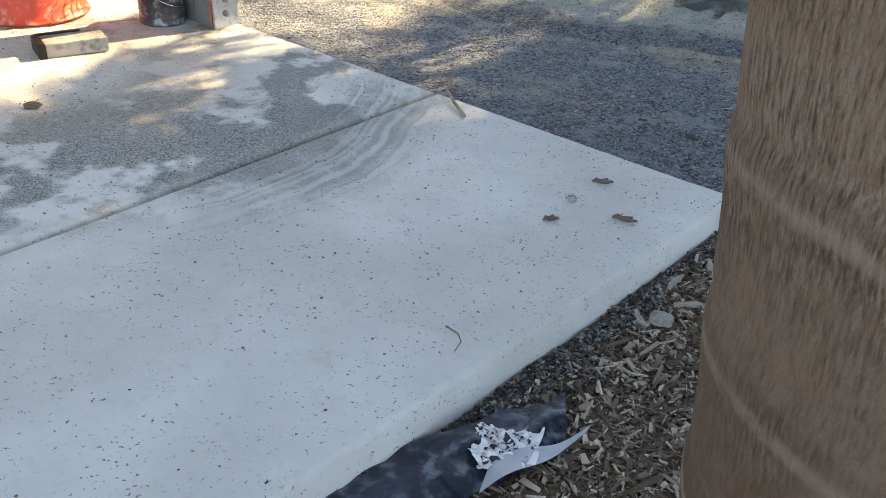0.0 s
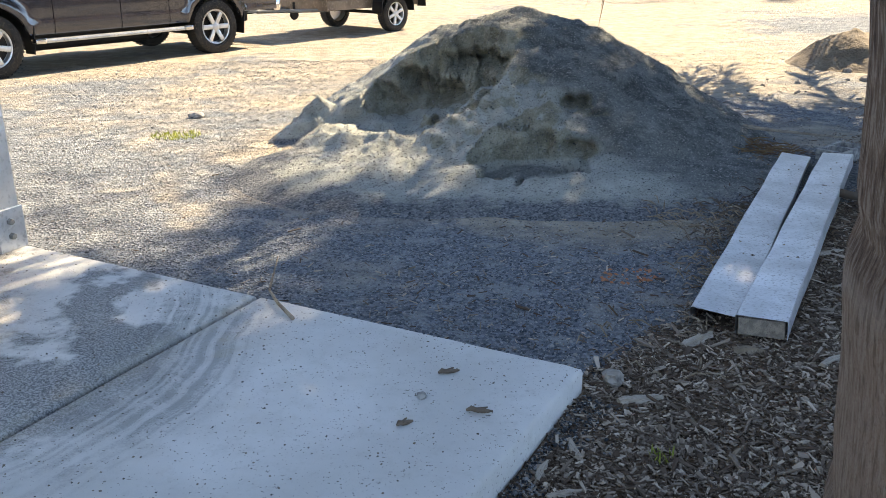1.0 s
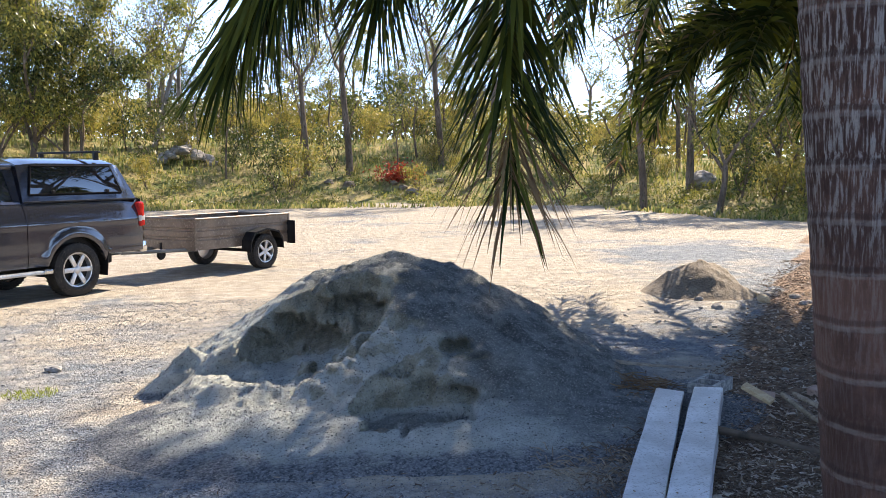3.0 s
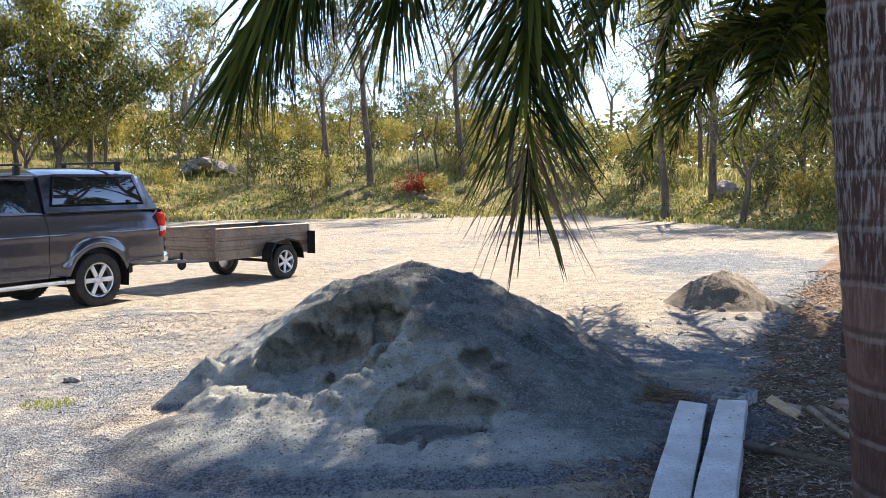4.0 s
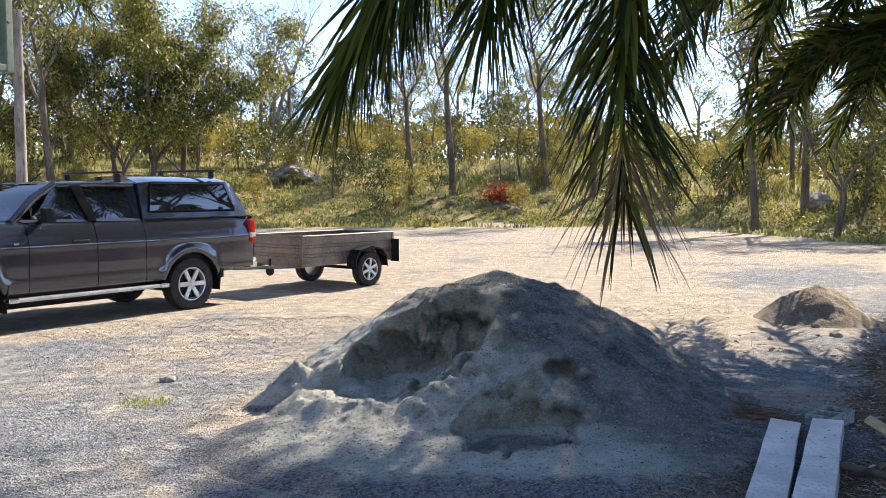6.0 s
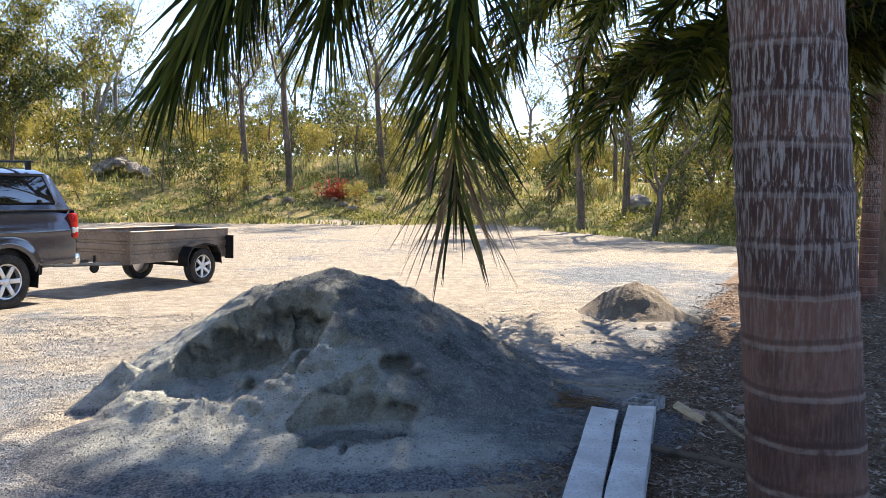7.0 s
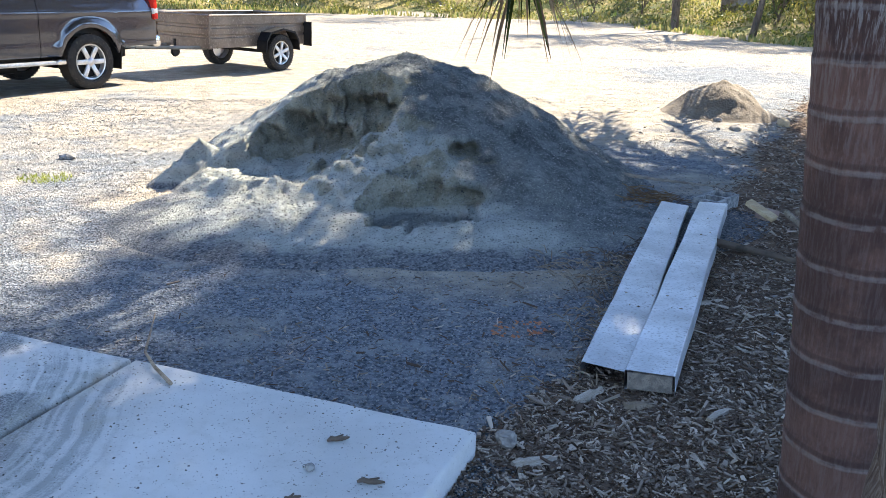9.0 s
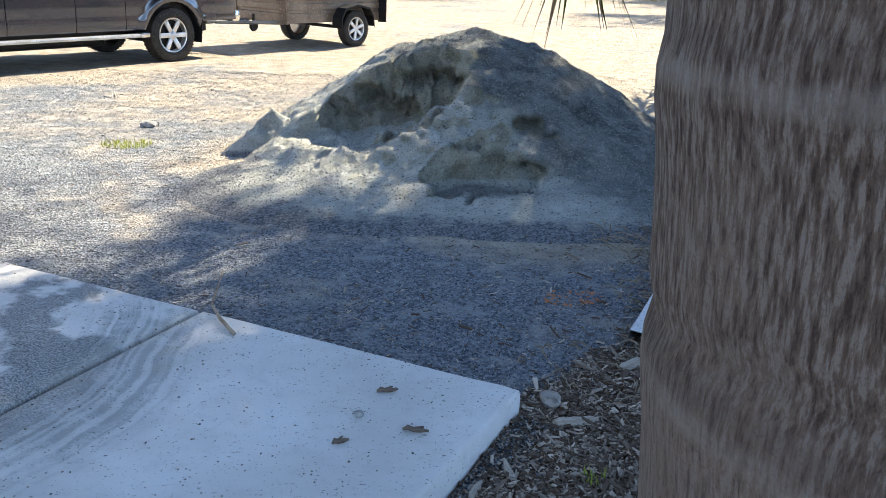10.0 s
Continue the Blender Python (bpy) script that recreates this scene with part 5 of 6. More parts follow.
# ---- loose things ----
def plank(name, near, far, width, height, tilt, label, timber_end):
    """A long folded metal section; one holds a timber core, the other is hollow."""
    a, b = Vector(near), Vector(far)
    d = (b - a)
    length = d.length
    x = d.normalized()
    y = Vector((0, 0, 1)).cross(x).normalized()
    z = x.cross(y)
    m = Matrix(((x.x, y.x, z.x, a.x), (x.y, y.y, z.y, a.y), (x.z, y.z, z.z, a.z), (0, 0, 0, 1))) @ pose(0, 0, 0, tilt, 0, 0)
    ob = thing(name, label, "steel beam", m, "steel beams beside the sand pile")
    g = Geo()
    n = 40
    prof = [(-width / 2, -height), (-width / 2, -0.004), (-width / 2 + 0.005, 0), (width / 2 - 0.005, 0), (width / 2, -0.004), (width / 2, -height), (width / 2 - 0.012, -height)]
    rs = random.Random(3)
    pts = []
    for i in range(n + 1):
        t = i / n
        for py, pz in prof:
            pts.append((t * length, py + 0.002 * math.sin(t * 17), pz + 0.0025 * math.sin(t * 31 + py * 20) + (0.006 * math.sin(t * math.pi) if pz > -0.01 else 0)))
    k = len(prof)
    g.add(pts, [(i * k + j, (i + 1) * k + j, (i + 1) * k + j + 1, i * k + j + 1) for i in range(n) for j in range(k - 1)])
    part("metal_skin", g, SHEET, ob, smooth=30)
    g = Geo()
    if timber_end:
        g.box((length - 0.01, width - 0.02, height - 0.012), pose(length / 2, 0, -height / 2 - 0.004), 0.004)
        part("timber_core", g, TIMBER, ob, "weathered grey timber core")
    else:
        # black block inside the hollow beam stands in for the shade there
        g.box((length - 0.25, width - 0.02, height - 0.02), pose(length / 2 + 0.12, 0, -height / 2 - 0.006))
        part("inner_web", g, BLACK, ob)
    g = Geo()
    for q in range(14):
        g.stone((rs.uniform(0.05, length), rs.uniform(-width * 0.45, width * 0.45), 0.004), rs.uniform(0.004, 0.012), rs, 0.5)
    tagged(part("grit", g, STICK, ob), kind="stuff")


plank("steel_beam", (1.889, 3.108, 0.095), (3.695, 5.648, 0.09), 0.20, 0.085, 3, "pale silver hollow steel beam lying on the ground", False)
plank("steel_beam", (2.018, 2.974, 0.118), (3.925, 5.512, 0.122), 0.20, 0.085, -4, "pale silver steel beam over a timber core", True)


def rock_mesh(rnd, r, flat=0.7, detail=3):
    bm = bmesh.new()
    bmesh.ops.create_icosphere(bm, subdivisions=detail, radius=r)
    seed = rnd.uniform(0, 99)
    for v in bm.verts:
        n = noise.noise(v.co.normalized() * 1.3 + Vector((seed, 0, 0))) * 0.35 + noise.noise(v.co.normalized() * 3.5 + Vector((0, seed, 0))) * 0.14
        v.co *= 1 + n
        v.co.z *= flat
    me = bpy.data.meshes.new("rock")
    bm.to_mesh(me)
    bm.free()
    return me


def rock(name, p, r, mat, label, category, rnd, flat=0.7, detail=3, turn=None):
    me = rock_mesh(rnd, r, flat, detail)
    me.materials.append(mat)
    ob = new(name, me)
    ob.matrix_basis = pose(*p, 0, 0, rnd.uniform(0, 360) if turn is None else turn)
    return tagged(ob, label, category)


rk = random.Random(5)
rock("boulder", (24.2, 35.6, ground_z(24.2, 35.6) + 0.3), 0.62, ROCK, "pale grey boulder at the edge of the grass", "boulder", rk, 0.75, 4)
for k in range(9):
    x, y = rk.uniform(6.2, 8.2), rk.uniform(9.0, 9.9)
    rock("stone", (x, y, ground_z(x, y) + 0.015), rk.uniform(0.03, 0.075), ROCK, "pale loose stone on the gravel", "stone", rk, 0.7, 2)
rock("stone", (7.5, 9.5, ground_z(7.5, 9.5) + 0.03), 0.085, PINE, "yellowish stone beside the dirt mound", "stone", rk, 0.8, 2)
rock("stone", (-0.74, 8.2, ground_z(-0.74, 8.2) + 0.02), 0.07, STONE_PLAIN, "flat stone lying on the gravel", "stone", rk, 0.45, 2)
for k in range(26):
    x, y = rk.uniform(3.4, 6.5), rk.uniform(5.0, 9.5)
    rock("stone", (x, y, ground_z(x, y) + 0.008), rk.uniform(0.015, 0.045), ROCK, "small pale stone on the bed edge", "stone", rk, 0.7, 1)


def twig(name, pts, r, label, category="stick", mat=None):
    g = Geo()
    g.tube(pts, [r * (1 - 0.6 * k / (len(pts) - 1)) for k in range(len(pts))], 6)
    return tagged(part(name, g, mat or STICK, smooth=60), label, category)


def on_slab(x, y, lift=0.004):
    d = Vector((x, y, 0)) - CORNER
    return Vector((x, y, slab_z(d.dot(ALONG), d.dot(INTO)) + lift))


# stick that leans over the slab's edge onto the gravel
twig("stick", [on_slab(0.18, 3.20, 0.010), on_slab(0.12, 3.34, 0.018), on_slab(0.08, 3.50, 0.012), Vector((0.09, 3.70, 0.14)), Vector((0.10, 4.05, 0.10))], 0.008, "thin dry stick leaning off the slab edge")
twig("twig", [on_slab(0.24, 1.72, 0.004), on_slab(0.275, 1.68, 0.012), on_slab(0.285, 1.655, 0.006), on_slab(0.27, 1.61, 0.004)], 0.003, "thin bent twig on the slab", "twig")


def bark_bit(x, y, length, turn, label):
    g = Geo()
    rb = random.Random(int(x * 100))
    g.tube([(length * (t - 0.5), 0.006 * math.sin(t * 5), 0.010 + 0.004 * math.sin(t * 9)) for t in (0, 0.2, 0.45, 0.7, 1)], [0.004, 0.009, 0.008, 0.008, 0.003], 6)
    g.tube([(-length * 0.1, 0.004, 0.012), (length * 0.3, 0.016, 0.013)], [0.006, 0.003], 5)
    ob = tagged(part("bark_piece", g, GUMBARK, smooth=50), label, "bark")
    ob.matrix_basis = Matrix.Translation(on_slab(x, y, 0.0)) @ pose(0, 0, 0, 0, 0, turn)


bark_bit(0.715, 2.70, 0.075, 8, "split brown bark piece on the slab")
bark_bit(0.525, 2.375, 0.055, 25, "short dark bark piece on the slab")
bark_bit(0.770, 2.425, 0.085, -12, "forked dark bark piece on the slab")
rock("pebble", tuple(on_slab(0.60, 2.54, 0.01)), 0.016, STONE_PLAIN, "small round pebble on the slab", "pebble", rk, 0.8, 2)
rock("dirt_clod", tuple(on_slab(-1.49, 2.89, 0.008)), 0.032, GUMBARK, "crumbled dark dirt clod on the slab", "clod", rk, 0.28, 3)

# tuft of green grass in the gravel
def tuft(name, x, y, n, size, spread, mat, label, rnd, z=None):
    g = Geo()
    for k in range(n):
        a, r = rnd.uniform(0, 6.3), spread * math.sqrt(rnd.random())
        p = Vector((x + r * math.cos(a), y + r * math.sin(a) * 0.8, (ground_z(x, y) if z is None else z) - 0.005))
        way = Vector((rnd.uniform(-0.7, 0.7), rnd.uniform(-0.7, 0.7), 1)).normalized()
        g.leaf(p, way, way.cross(Vector((rnd.uniform(-1, 1), rnd.uniform(-1, 1), 0.1))).normalized(), size * rnd.uniform(0.5, 1.2), size * 0.12)
    return tagged(part(name, g, mat), label, "grass tuft", kind="stuff")


FRESH = leafy("fresh_grass", (0.20, 0.26, 0.04), (0.36, 0.38, 0.08), 0.4, 0.6)
tuft("grass_tuft", -0.81, 7.4, 160, 0.06, 0.20, FRESH, "low bright green grass tuft in gravel", rk)
tuft("grass_tuft", 3.05, 3.35, 26, 0.07, 0.04, FRESH, "small green seedling in the mulch", rk)
tuft("grass_tuft", 1.32, 2.25, 30, 0.05, 0.05, FRESH, "small green weed at the slab edge", rk)


def debris(name, cx, cy, n, spread, mat, label, rnd, size=0.2, z=0.0):
    g = Geo()
    for k in range(n):
        a, r = rnd.uniform(0, 6.3), spread * math.sqrt(rnd.random())
        x, y = cx + r * math.cos(a), cy + r * math.sin(a)
        d = rnd.uniform(0, 6.3)
        s = size * rnd.uniform(0.4, 1.2)
        h = ground_z(x, y) + rnd.uniform(0.005, 0.05) + z * max(0, 1 - r / spread)
        q = Vector((s * math.cos(d), s * math.sin(d), rnd.uniform(-0.03, 0.05)))
        p = Vector((x, y, h))
        g.tube([p, p + q * 0.5 + Vector((0, 0, 0.02)), p + q], [0.003, 0.004, 0.0015], 4)
    return tagged(part(name, g, mat), label, "debris")


debris("dry_frond_litter", 3.55, 6.05, 170, 0.34, PALMDRY, "tangle of dry brown palm leaflets", rk, 0.24, 0.05)
debris("dry_litter", 2.45, 4.55, 60, 0.28, STICK, "dry grass litter on the gravel", rk, 0.12)
debris("dry_litter", 2.75, 4.0, 36, 0.5, STICK, "twigs and litter along the bed edge", rk, 0.11)
debris("dry_litter", 1.72, 2.95, 22, 0.45, STICK, "twigs and litter at the slab corner", rk, 0.10)
for cx, cy, n in ((2.12, 3.72, 40), (2.42, 4.12, 55), (2.72, 4.60, 55), (3.02, 5.02, 55), (3.32, 5.48, 60)):
    debris("leaf_litter", cx, cy, n, 0.20, GUMBARK if n == 55 else STICK, "brown twigs and litter beside the steel beams", rk, 0.10)
twig("tool_handle", [(3.55, 6.42, 0.16), (3.9, 6.3, 0.12), (4.35, 6.12, 0.09)], 0.020, "grey wooden tool handle behind the beams", "tool handle", TIMBER)
twig("branch", [(3.35, 4.75, 0.10), (3.6, 4.35, 0.10), (3.75, 4.0, 0.10)], 0.03, "dark weathered branch beside the beams", "branch", GUMBARK)
twig("branch", [(4.2, 5.05, 0.16), (4.05, 4.6, 0.14), (4.0, 4.2, 0.13), (4.1, 3.95, 0.13)], 0.022, "curled dry palm husk in the mulch", "branch")
twig("branch", [(4.25, 5.0, 0.17), (4.15, 4.5, 0.17), (4.15, 4.15, 0.14)], 0.018, "curled dry palm husk in the mulch", "branch")


def block(name, size, m, mat, label, category, bevel=0.006):
    g = Geo()
    g.box(size, m, bevel)
    return tagged(part(name, g, mat, smooth=40), label, category)


block("timber_wedge", (0.22, 0.07, 0.03), pose(4.05, 5.12, 0.16, 10, 22, -60), PINE, "raw pine offcut leaning on the beam", "timber offcut", 0.003)
block("brick_half", (0.13, 0.11, 0.076), pose(4.33, 5.42, ground_z(4.33, 5.42) + 0.035, 0, 6, 15), BRICK, "broken pale brick in the mulch", "brick")
block("brick_half", (0.16, 0.10, 0.05), pose(4.75, 5.35, ground_z(4.75, 5.35) + 0.025, 0, 0, 30), BRICK, "broken pale brick in the mulch", "brick")


def build_hollow_block():
    ob = thing("concrete_block", "grey hollow concrete block behind the beams", "concrete block", pose(4.13, 5.78, ground_z(4.13, 5.78) + 0.05, 0, 0, 35))
    for y in (-0.09, 0.09):
        g = Geo()
        g.box((0.39, 0.03, 0.1), pose(0, y, 0), 0.004)
        part("block_face", g, STONE_PLAIN, ob)
    for x in (-0.18, 0.0, 0.18):
        g = Geo()
        g.box((0.03, 0.15, 0.1), pose(x, 0, 0), 0.003)
        part("block_web", g, STONE_PLAIN, ob)


build_hollow_block()
g = Geo()
rr = random.Random(8)
for k in range(46):
    a, r = rr.uniform(0, 6.3), 0.10 * math.sqrt(rr.random())
    x, y = 1.77 + 1.6 * r * math.cos(a), 3.78 + r * math.sin(a)
    g.stone((x, y, ground_z(x, y) + 0.004), rr.uniform(0.006, 0.016), rr, 0.5)
tagged(part("brick_crumbs", g, BRICKRED), "crumbled red brick on the gravel", "brick crumbs", kind="stuff")

# red tub, offcut, paint tin by the column
def build_tub():
    tub = thing("plastic_tub", "red tapered plastic tub with scuffed base", "tub", Matrix.Translation(on_slab(-2.10, 4.08, 0)))
    g = Geo()
    g.lathe([(0.0, 0.0), (0.27, 0.0), (0.28, 0.012), (0.255, 0.05), (0.235, 0.30), (0.205, 0.62), (0.215, 0.635), (0.205, 0.65), (0.19, 0.64), (0.19, 0.60), (0.0, 0.59)], 48)
    part("shell", g, REDPLASTIC, tub, smooth=40)
    for z in (0.12, 0.45):
        g = Geo()
        r = lerp(0.255, 0.205, z / 0.62)
        g.lathe([(r - 0.006, z - 0.012), (r + 0.004, z), (r - 0.006, z + 0.012)], 48)
        part("hoop", g, REDPLASTIC, tub, smooth=60)


build_tub()


def build_tin():
    tin = thing("paint_tin", "black splashed paint tin with wire handle", "paint tin", Matrix.Translation(on_slab(-1.44, 4.13, 0)))
    g = Geo()
    g.lathe([(0, 0.0), (0.112, 0.0), (0.116, 0.006), (0.113, 0.012), (0.113, 0.20), (0.118, 0.206), (0.118, 0.214), (0.107, 0.214), (0.107, 0.205), (0, 0.203)], 40)
    body = part("can", g, TIN, tin, smooth=40)
    g = Geo()
    g.tube([(0.117 * math.cos(a), 0.117 * math.sin(a) - 0.02, 0.17 - 0.08 * math.sin((a + 1.57) / 3.14 * math.pi)) for a in [-1.57 - 1.5 + 3.0 * k / 12 for k in range(13)]], 0.0025, 6)
    part("handle", g, CHROME, tin, "bright wire handle")
    for k in range(5):
        g = Geo()
        g.lathe([(0.1135, 0.0), (0.1155, 0.003), (0.1135, 0.006)], 40, pose(0, 0, 0.03 + 0.035 * k))
        part("bead", g, TIN, body)


build_tin()
ob = thing("block_offcut", "dirty concrete offcut with black rubber strip", "offcut", Matrix.Translation(on_slab(-1.64, 3.57, 0)) @ pose(0, 0, 0, 0, 0, 38))
g = Geo()
g.box((0.27, 0.15, 0.065), pose(0, 0, 0.033), 0.006)
part("block", g, ROCK, ob)
g = Geo()
g.box((0.035, 0.165, 0.07), pose(-0.15, 0, 0.036), 0.008)
g.box((0.20, 0.03, 0.06), pose(-0.05, 0.085, 0.042), 0.008)
part("rubber_strip", g, BLACK, ob)
block("concrete_footing", (0.62, 0.6, 0.32), pose(-2.50, 5.50, 0.08, 0, 0, 42), CONCRETE, "low concrete footing behind the fence", "footing", 0.012)


# torn bag with a crumpled paper label
def build_bag():
    bag = thing("torn_bag", "torn black plastic bag with crumpled white paper", "rubbish")
    g = Geo()

    def sheet(u, v):
        x = lerp(-0.02, 0.56, u)
        y = 1.14 + 0.62 * u * 0.60 + lerp(-0.12, 0.10, v) * (0.35 + 0.8 * math.sin(min(1, u * 1.1) * 2.4))
        return (x, y, ground_z(x, y) + 0.022 + 0.030 * abs(noise.noise(Vector((x * 9, y * 9, 0)))) + 0.02 * math.sin(v * 3.1))
    g.grid(44, 20, sheet)
    part("black_film", g, BAG, bag, smooth=70)
    g = Geo()

    def flap(u, v):
        x = lerp(0.36, 0.60, u) + 0.02 * v
        y = lerp(1.27, 1.45, u) + lerp(-0.03, 0.03, v) * (1.4 - u)
        return (x, y, ground_z(x, y) + 0.042 + 0.015 * math.sin(u * 7) + 0.012 * v)
    g.grid(20, 6, flap)
    part("grey_flap", g, BAGGREY, bag, smooth=70)
    g = Geo()
    rp = random.Random(4)

    def crumple(u, v):
        x, y = lerp(0.35, 0.485, u) + 0.02 * v, lerp(1.30, 1.42, v) + 0.03 * u
        n = noise.noise(Vector((x * 22, y * 22, 1))) * 0.5 + noise.noise(Vector((x * 48, y * 48, 3))) * 0.25
        return (x + 0.012 * n, y + 0.012 * noise.noise(Vector((x * 30, y * 30, 7))), ground_z(x, y) + 0.048 + 0.022 * n)
    g.grid(26, 26, crumple)
    paper = part("paper", g, PAPER, bag, "crumpled white printed paper", smooth=25)
    for cx, cy, turn, w, h, lift in ((0.395, 1.355, 35, 0.12, 0.075, 0.056), (0.385, 1.41, -15, 0.085, 0.055, 0.05), (0.45, 1.37, 62, 0.09, 0.06, 0.045)):
        c, s2 = math.cos(radians(turn)), math.sin(radians(turn))
        g = Geo()

        def scrap(u, v):
            a, b = (u - 0.5) * w, (v - 0.5) * h
            ragged = 0.012 * noise.noise(Vector((u * 9, v * 9, turn)))
            x, y = cx + c * a - s2 * b + ragged, cy + s2 * a + c * b - ragged
            fold = abs(((a * 38 + b * 21 + 0.7 * noise.noise(Vector((a * 14, b * 14, turn)))) % 1.0) - 0.5)
            return (x, y, ground_z(x, y) + lift + 0.020 * fold + 0.012 * noise.noise(Vector((x * 40, y * 40, turn))))
        g.grid(22, 16, scrap)
        part("paper_scrap", g, PAPER, paper, smooth=15)
        g = Geo()
        for row in range(4):
            for k in range(5):
                u, v = 0.08 + 0.17 * k, 0.16 + 0.19 * row
                if rp.random() < 0.8:
                    lift_up = Vector((0, 0, 0.0025))
                    n = 4
                    top = [Vector(scrap(u + 0.12 * i / n, v + 0.07)) + lift_up for i in range(n + 1)]
                    low = [Vector(scrap(u + 0.12 * i / n, v)) + lift_up for i in range(n + 1)]
                    g.add(low + top, [(i, i + 1, n + 2 + i, n + 1 + i) for i in range(n)])
        part("scrap_print", g, INK, paper, "rows of dark print")
    g = Geo()
    for row in range(5):
        for k in range(4):
            u, v = 0.12 + 0.17 * k + 0.02 * row, 0.50 + 0.095 * row
            if rp.random() < 0.85:
                pts = [Vector(crumple(u + a, v + b)) + Vector((0, 0, 0.003)) for a, b in ((0, 0), (0.11, 0), (0.11, 0.028), (0, 0.028))]
                g.add(pts, [(0, 1, 2, 3)])
    part("print_bars", g, INK, paper, "rows of dark print")


build_bag()


# ---- loose ground cover: chips, gravel, grit ----
def in_slab(x, y):
    d = Vector((x, y, 0)) - CORNER
    return d.dot(ALONG) > SKEW * d.dot(INTO) - 0.01 and d.dot(INTO) > -0.01


def scatter_chips():
    g, r = Geo(), random.Random(21)
    n = 0
    while n < 64000:
        where = r.random()
        if where < 0.45:
            x, y = r.gauss(1.1, 0.95), r.gauss(2.0, 1.15)
        elif where < 0.75:
            x, y = r.gauss(3.0, 0.9), r.gauss(3.5, 0.9)
        else:
            x, y = r.gauss(4.0, 2.2), r.gauss(5.2, 2.4)
        b = bed_depth(x, y)
        if in_slab(x, y) or b < -0.1 + 0.12 * r.random() and r.random() < 0.9:
            continue
        n += 1
        big = r.random() < 0.015
        length = r.uniform(0.04, 0.09) if big else 0.008 + 0.036 * r.random() ** 2
        wide, thick = length * r.uniform(0.10, 0.30), length * 0.07 + 0.0015
        m = pose(x, y, ground_z(x, y) + thick * r.uniform(0.4, 2.2) + 0.003, r.uniform(-28, 28), r.uniform(-22, 22), r.uniform(0, 360))
        ends, skew = (r.uniform(0.15, 1.0), r.uniform(0.3, 1.0)), r.uniform(-0.3, 0.3)
        p = [m @ Vector((a * length / 2 + b2 * skew * wide, b2 * wide / 2 * ends[a > 0], c * thick)) for a in (-1, 1) for b2 in (-1, 1) for c in (0, 1)]
        g.add(p, [(1, 3, 7, 5), (0, 1, 5, 4), (2, 6, 7, 3), (0, 2, 3, 1), (4, 5, 7, 6)])
    n = 0
    while n < 38000:
        x, y = r.gauss(1.2, 0.95), r.gauss(2.0, 1.0)
        if in_slab(x, y) or bed_depth(x, y) < -0.05:
            continue
        n += 1
        length = 0.005 + 0.03 * r.random() ** 3
        wide, thick = length * r.uniform(0.25, 0.7), length * 0.12 + 0.001
        m = pose(x, y, ground_z(x, y) + 0.002 + 0.010 * r.random(), r.uniform(-35, 35), r.uniform(-35, 35), r.uniform(0, 360))
        p = [m @ Vector((a * length / 2, b2 * wide / 2 * (r.uniform(0.3, 1) if a > 0 else 1), c * thick)) for a in (-1, 1) for b2 in (-1, 1) for c in (0, 1)]
        g.add(p, [(1, 3, 7, 5), (0, 1, 5, 4), (2, 6, 7, 3), (0, 2, 3, 1), (4, 5, 7, 6)])
    n = 0
    while n < 30000:
        x, y = r.uniform(2.2, 13.0), r.uniform(2.6, 13.5)
        if not -0.12 < bed_depth(x, y) - 0.10 * r.gauss(0, 1) < 3.2:
            continue
        n += 1
        length = 0.012 + 0.06 * r.random() ** 3
        wide, thick = length * r.uniform(0.15, 0.45), 0.004
        m = pose(x, y, ground_z(x, y) + 0.004 + 0.012 * r.random(), r.uniform(-28, 28), r.uniform(-22, 22), r.uniform(0, 360))
        p = [m @ Vector((a * length / 2, b2 * wide / 2 * (0.6 if a > 0 else 1), c * thick)) for a in (-1, 1) for b2 in (-1, 1) for c in (0, 1)]
        g.add(p, [(1, 3, 7, 5), (0, 1, 5, 4), (2, 6, 7, 3), (0, 2, 3, 1), (4, 5, 7, 6)])
    tagged(part("wood_chip_mulch", g, CHIP), "brown and grey wood chip mulch on soil", "mulch", kind="stuff")


scatter_chips()


def scatter_stones():
    g, r = Geo(), random.Random(22)
    n = 0
    while n < 60000:
        x, y = r.gauss(1.0, 2.4), 2.6 + 9.5 * r.random() ** 1.4
        if in_slab(x, y) or bed_depth(x, y) > 0.15 or pile_h(x, y) > 0.12:
            continue
        n += 1
        g.stone((x, y, ground_z(x, y) + max(0, pile_h(x, y)) * 1.0 + 0.001), r.uniform(0.002, 0.0058) * (1 + 0.06 * y) * (0.4 if pile_h(x, y) > 0.0 else 1) * (2.2 if r.random() < 0.02 else 1), r, 0.6)
    tagged(part("gravel_stones", g, STONE), "loose grey gravel stones", "gravel", kind="stuff")
    g, n = Geo(), 0
    while n < 6500:
        u, v = r.uniform(0.02, 4.5), abs(r.gauss(0, 1.2))
        if v > 3 or u < 0.02 + SKEW * v or r.random() < 0.25 and u < 1.4:
            continue
        n += 1
        g.stone(slab_point(u, v, 0.0015), 0.0011 + 0.0046 * r.random() ** 4, r, 0.6)
    tagged(part("slab_grit", g, GRIT), "dark grit scattered on the slab", "grit", kind="stuff")


scatter_stones()


